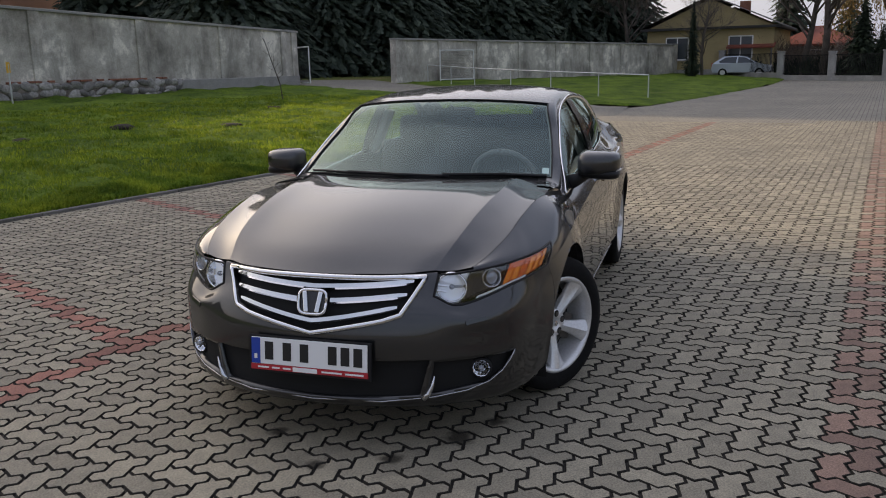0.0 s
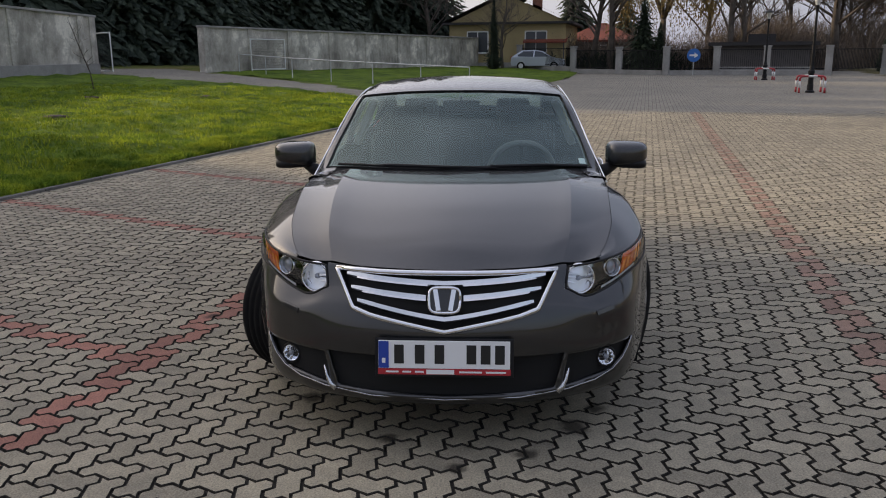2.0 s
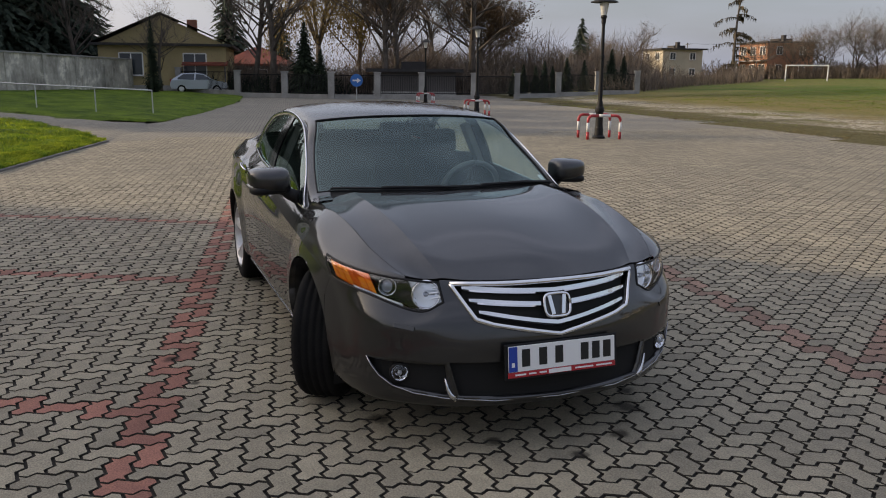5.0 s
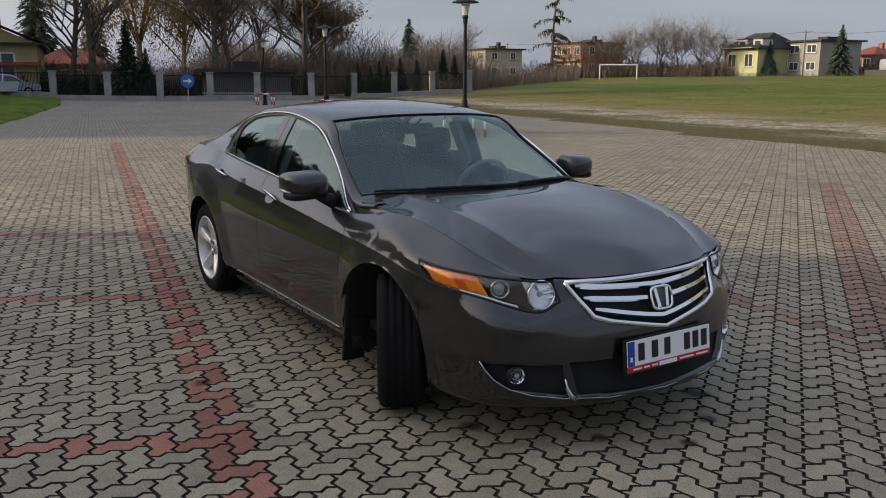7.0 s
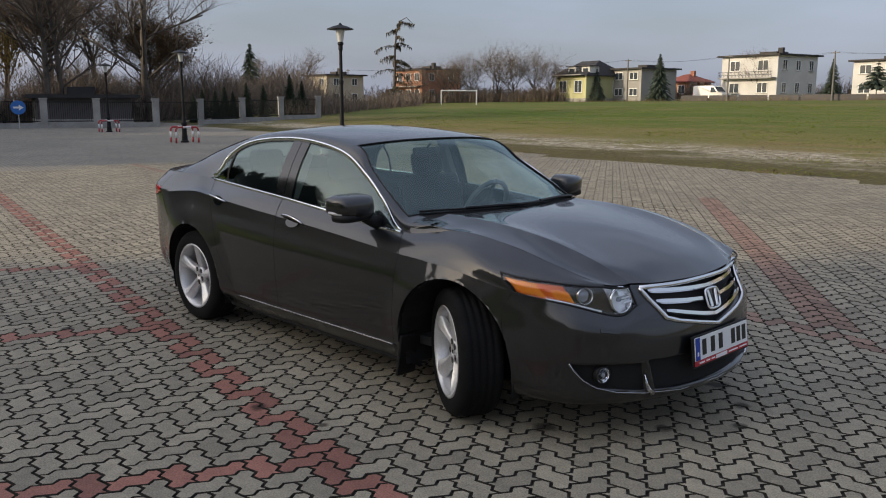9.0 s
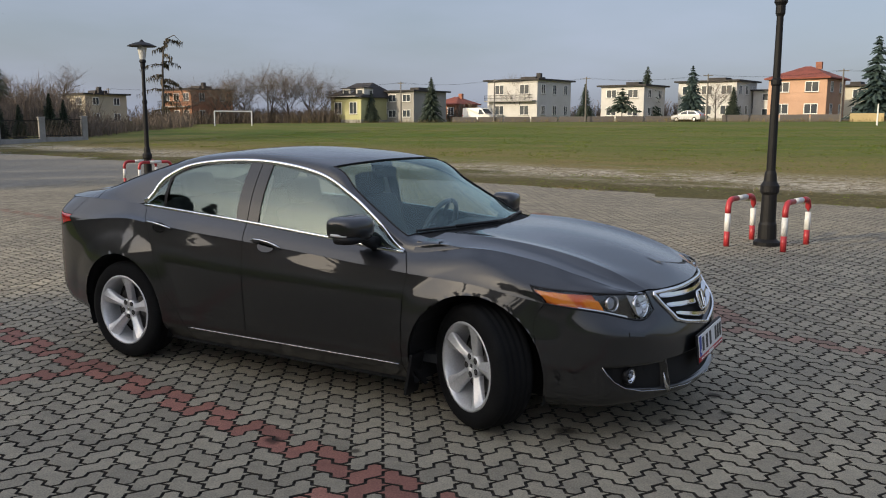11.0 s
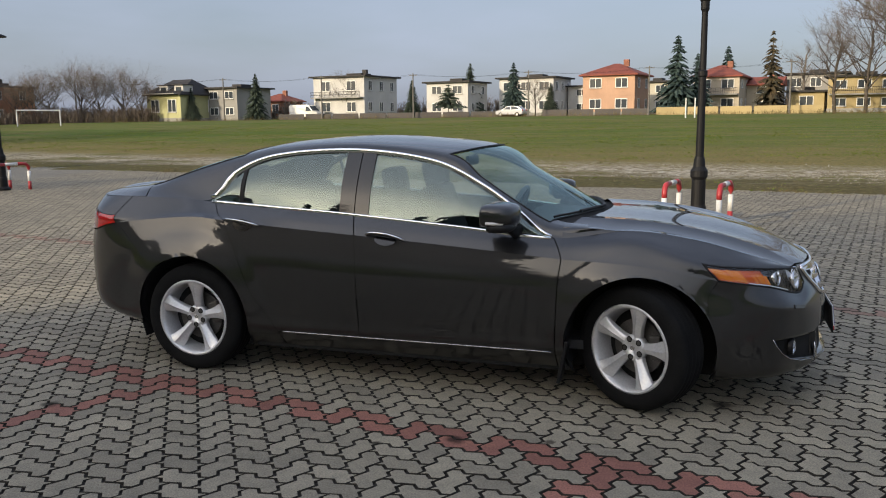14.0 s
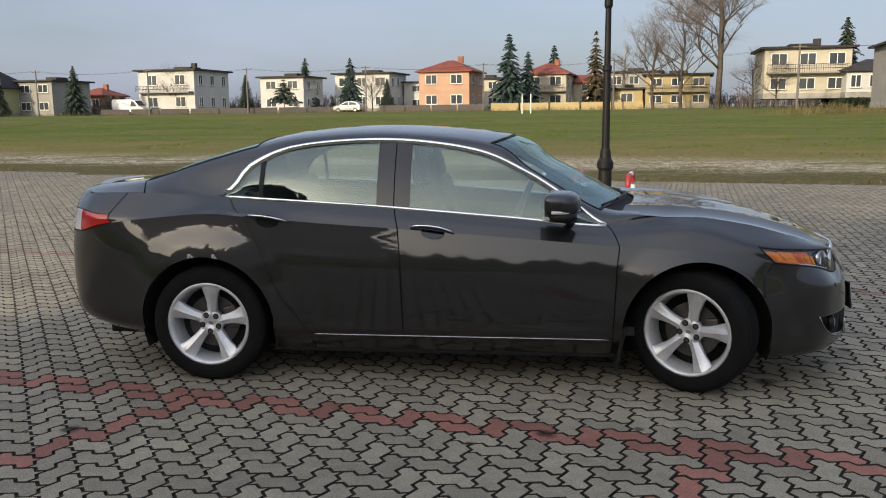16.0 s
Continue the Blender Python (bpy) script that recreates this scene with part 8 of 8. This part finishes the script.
def block_outline(cells):
    """Outline of a block over two cells, (0,0) to cells, each cell edge broken into a zigzag."""
    wu, wv = cells
    pts = []
    for i in range(wu):
        pts += [(i, 0), (i + 0.36, WAVE), (i + 0.64, -WAVE)]
    for j in range(wv):
        pts += [(wu, j), (wu + WAVE, j + 0.36), (wu - WAVE, j + 0.64)]
    for i in range(wu, 0, -1):
        pts += [(i, wv), (i - 0.36, wv - WAVE), (i - 0.64, wv + WAVE)]
    for j in range(wv, 0, -1):
        pts += [(0, j), (-WAVE, j - 0.36), (WAVE, j - 0.64)]
    return np.array(pts) * CELL


def inset(poly, d):
    """Moves a closed outline inwards by d."""
    a, b, c = np.roll(poly, 1, 0), poly, np.roll(poly, -1, 0)

    def normals(p, q):
        e = q - p
        return np.stack([-e[:, 1], e[:, 0]], 1) / np.linalg.norm(e, axis=1, keepdims=True)

    n0, n1 = normals(a, b), normals(b, c)
    m = n0 + n1
    m /= np.maximum((m * n0).sum(1, keepdims=True), 0.5)
    return poly + m * d


def block_mesh(cells, chamfer=True, top_only=False):
    o = block_outline(cells)
    mid = np.array(cells) * CELL / 2
    rings = [(inset(o, 0.0062), -0.030), (inset(o, 0.0062), -0.0050), (inset(o, 0.0080), -0.0006), (inset(o, 0.0092), 0.0)] if chamfer else [(inset(o, 0.0056), -0.030), (inset(o, 0.0070), 0.0)]
    if top_only:
        rings = rings[-1:]
    n = len(o)
    verts = np.concatenate([np.column_stack([r - mid, np.full(n, z)]) for r, z in rings])
    faces = []
    for k in range(len(rings) - 1):
        for i in range(n):
            j = (i + 1) % n
            faces.append((k * n + i, k * n + j, (k + 1) * n + j, (k + 1) * n + i))
    faces.append(tuple((len(rings) - 1) * n + i for i in range(n)))
    soiled = [1 if k < min(len(rings) - 1, 2) * n else 0 for k in range(len(faces))]      # the sides are dark with joint sand
    return verts, faces, soiled


def red_cells():
    """The red lines: pairs of cell and direction."""
    red = set()
    faded = set()
    for line, du, dv in ((red, 0, 0), (faded, 2, 34)):              # two lines along the rows, one much faded
        for k in range(-45, 26):
            line |= {("h", 4 * k + du, dv), ("v", 2 + 4 * k + du, dv), ("h", 3 + 4 * k + du, 1 + dv)}
    for du in (0, -24, -48, 24):                                    # slanting lines off the first
        for m in range(0, 18):
            red |= {("v", 3 - m + du, -1 - 3 * m), ("h", 2 - m + du, -2 - 3 * m)}
    for m in range(0, 54):                                          # one diagonal
        faded |= {("v", 2 - m, 36 + m), ("h", 3 - m, 37 + m)}
    return red, faded


def lay_blocks():
    rng = random.Random(11)
    red, faded = red_cells()
    spots = []
    for a in range(-260, 261):
        for b in range(-110, 111):
            iu, iv = a + 2 * b, -a + 2 * b
            for kind, cu, cv, wu, wv in (("h", iu, iv, 2, 1), ("v", iu + 2, iv, 1, 2)):
                c = cell_place(cu + wu / 2, cv + wv / 2)
                if paved_zone(c.x, c.y) and lawn_depth(c.x, c.y) < 0.0 and field_depth(c.x, c.y) < 0.0:
                    spots.append((kind, c, 1 if (kind, cu, cv) in red else 2 if (kind, cu, cv) in faded else 0))
    fine = {k: block_mesh(w) for k, w in (("h", (2, 1)), ("v", (1, 2)))}
    turn = np.array([[math.cos(AX), math.sin(AX)], [-math.sin(AX), math.cos(AX)]])
    shared = {}
    for k, (v, f, d) in fine.items():
        for tag, m in enumerate((M_PAVER, M_PAVER_RED, M_PAVER_FADED)):
            shared[k, tag] = raw("paver", v, f, [m, M_JOINT], False, d)
    # single pieces: the strip of paving beside the car that the walk passes nearest
    single, rest = [], []
    for s in spots:
        (single if -0.9 < s[1].x < 2.3 and -3.6 < s[1].y < -1.28 else rest).append(s)
    for kind, c, is_red in single[:300]:
        ob = new("paver", shared[kind, is_red])
        ob.parent = pavement
        ob.matrix_basis = pose(c.x, c.y, rng.uniform(-0.0015, 0.0012), rng.uniform(-0.4, 0.4), rng.uniform(-0.4, 0.4), math.degrees(AX) + rng.uniform(-0.5, 0.5))
    rest += single[300:]
    groups = {}
    for kind, c, is_red in rest:
        near = 2 if -4.5 < c.x < 5 and -6 < c.y < 5 else 1 if -8 < c.x and c.y < 8 else 0
        groups.setdefault((is_red, near), []).append((kind, c))
    coarse = {k: block_mesh(w, False) for k, w in (("h", (2, 1)), ("v", (1, 2)))}
    distant = {k: block_mesh(w, False, True) for k, w in (("h", (2, 1)), ("v", (1, 2)))}
    for (is_red, near), some in groups.items():
        vs, loops, sizes, dirt, base = [], [], [], [], 0
        src = (distant, coarse, fine)[near]
        for kind, c in some:
            v, f, d = src[kind]
            dirt += d
            p = v.copy()
            a = rng.uniform(-0.009, 0.009)
            xy = v[:, :2] @ turn
            p[:, :2] = xy + np.stack([-xy[:, 1], xy[:, 0]], 1) * a + (c.x, c.y)
            p[:, 2] += rng.uniform(-0.0015, 0.0012) + xy[:, 0] * rng.uniform(-0.007, 0.007) + xy[:, 1] * rng.uniform(-0.007, 0.007)
            vs.append(p)
            for q in f:
                loops.append(np.array(q) + base)
                sizes.append(len(q))
            base += len(v)
        me = bpy.data.meshes.new("paver_field")
        allv, flat = np.concatenate(vs), np.concatenate(loops)
        starts = np.concatenate([[0], np.cumsum(sizes)[:-1]])
        me.vertices.add(len(allv))
        me.vertices.foreach_set("co", allv.ravel())
        me.loops.add(len(flat))
        me.loops.foreach_set("vertex_index", flat)
        me.polygons.add(len(sizes))
        me.polygons.foreach_set("loop_start", starts)
        me.polygons.foreach_set("use_smooth", np.zeros(len(sizes), dtype=bool))
        me.polygons.foreach_set("material_index", dirt)
        me.materials.append((M_PAVER, M_PAVER_RED, M_PAVER_FADED)[is_red])
        me.materials.append(M_JOINT)
        me.update(calc_edges=True)
        me.validate()
        ob = new("paver_field", me)
        ob.parent = pavement
        tagged(ob, ("grey interlocking blocks", "red interlocking blocks", "faded red interlocking blocks")[is_red], kind="stuff")


lay_blocks()
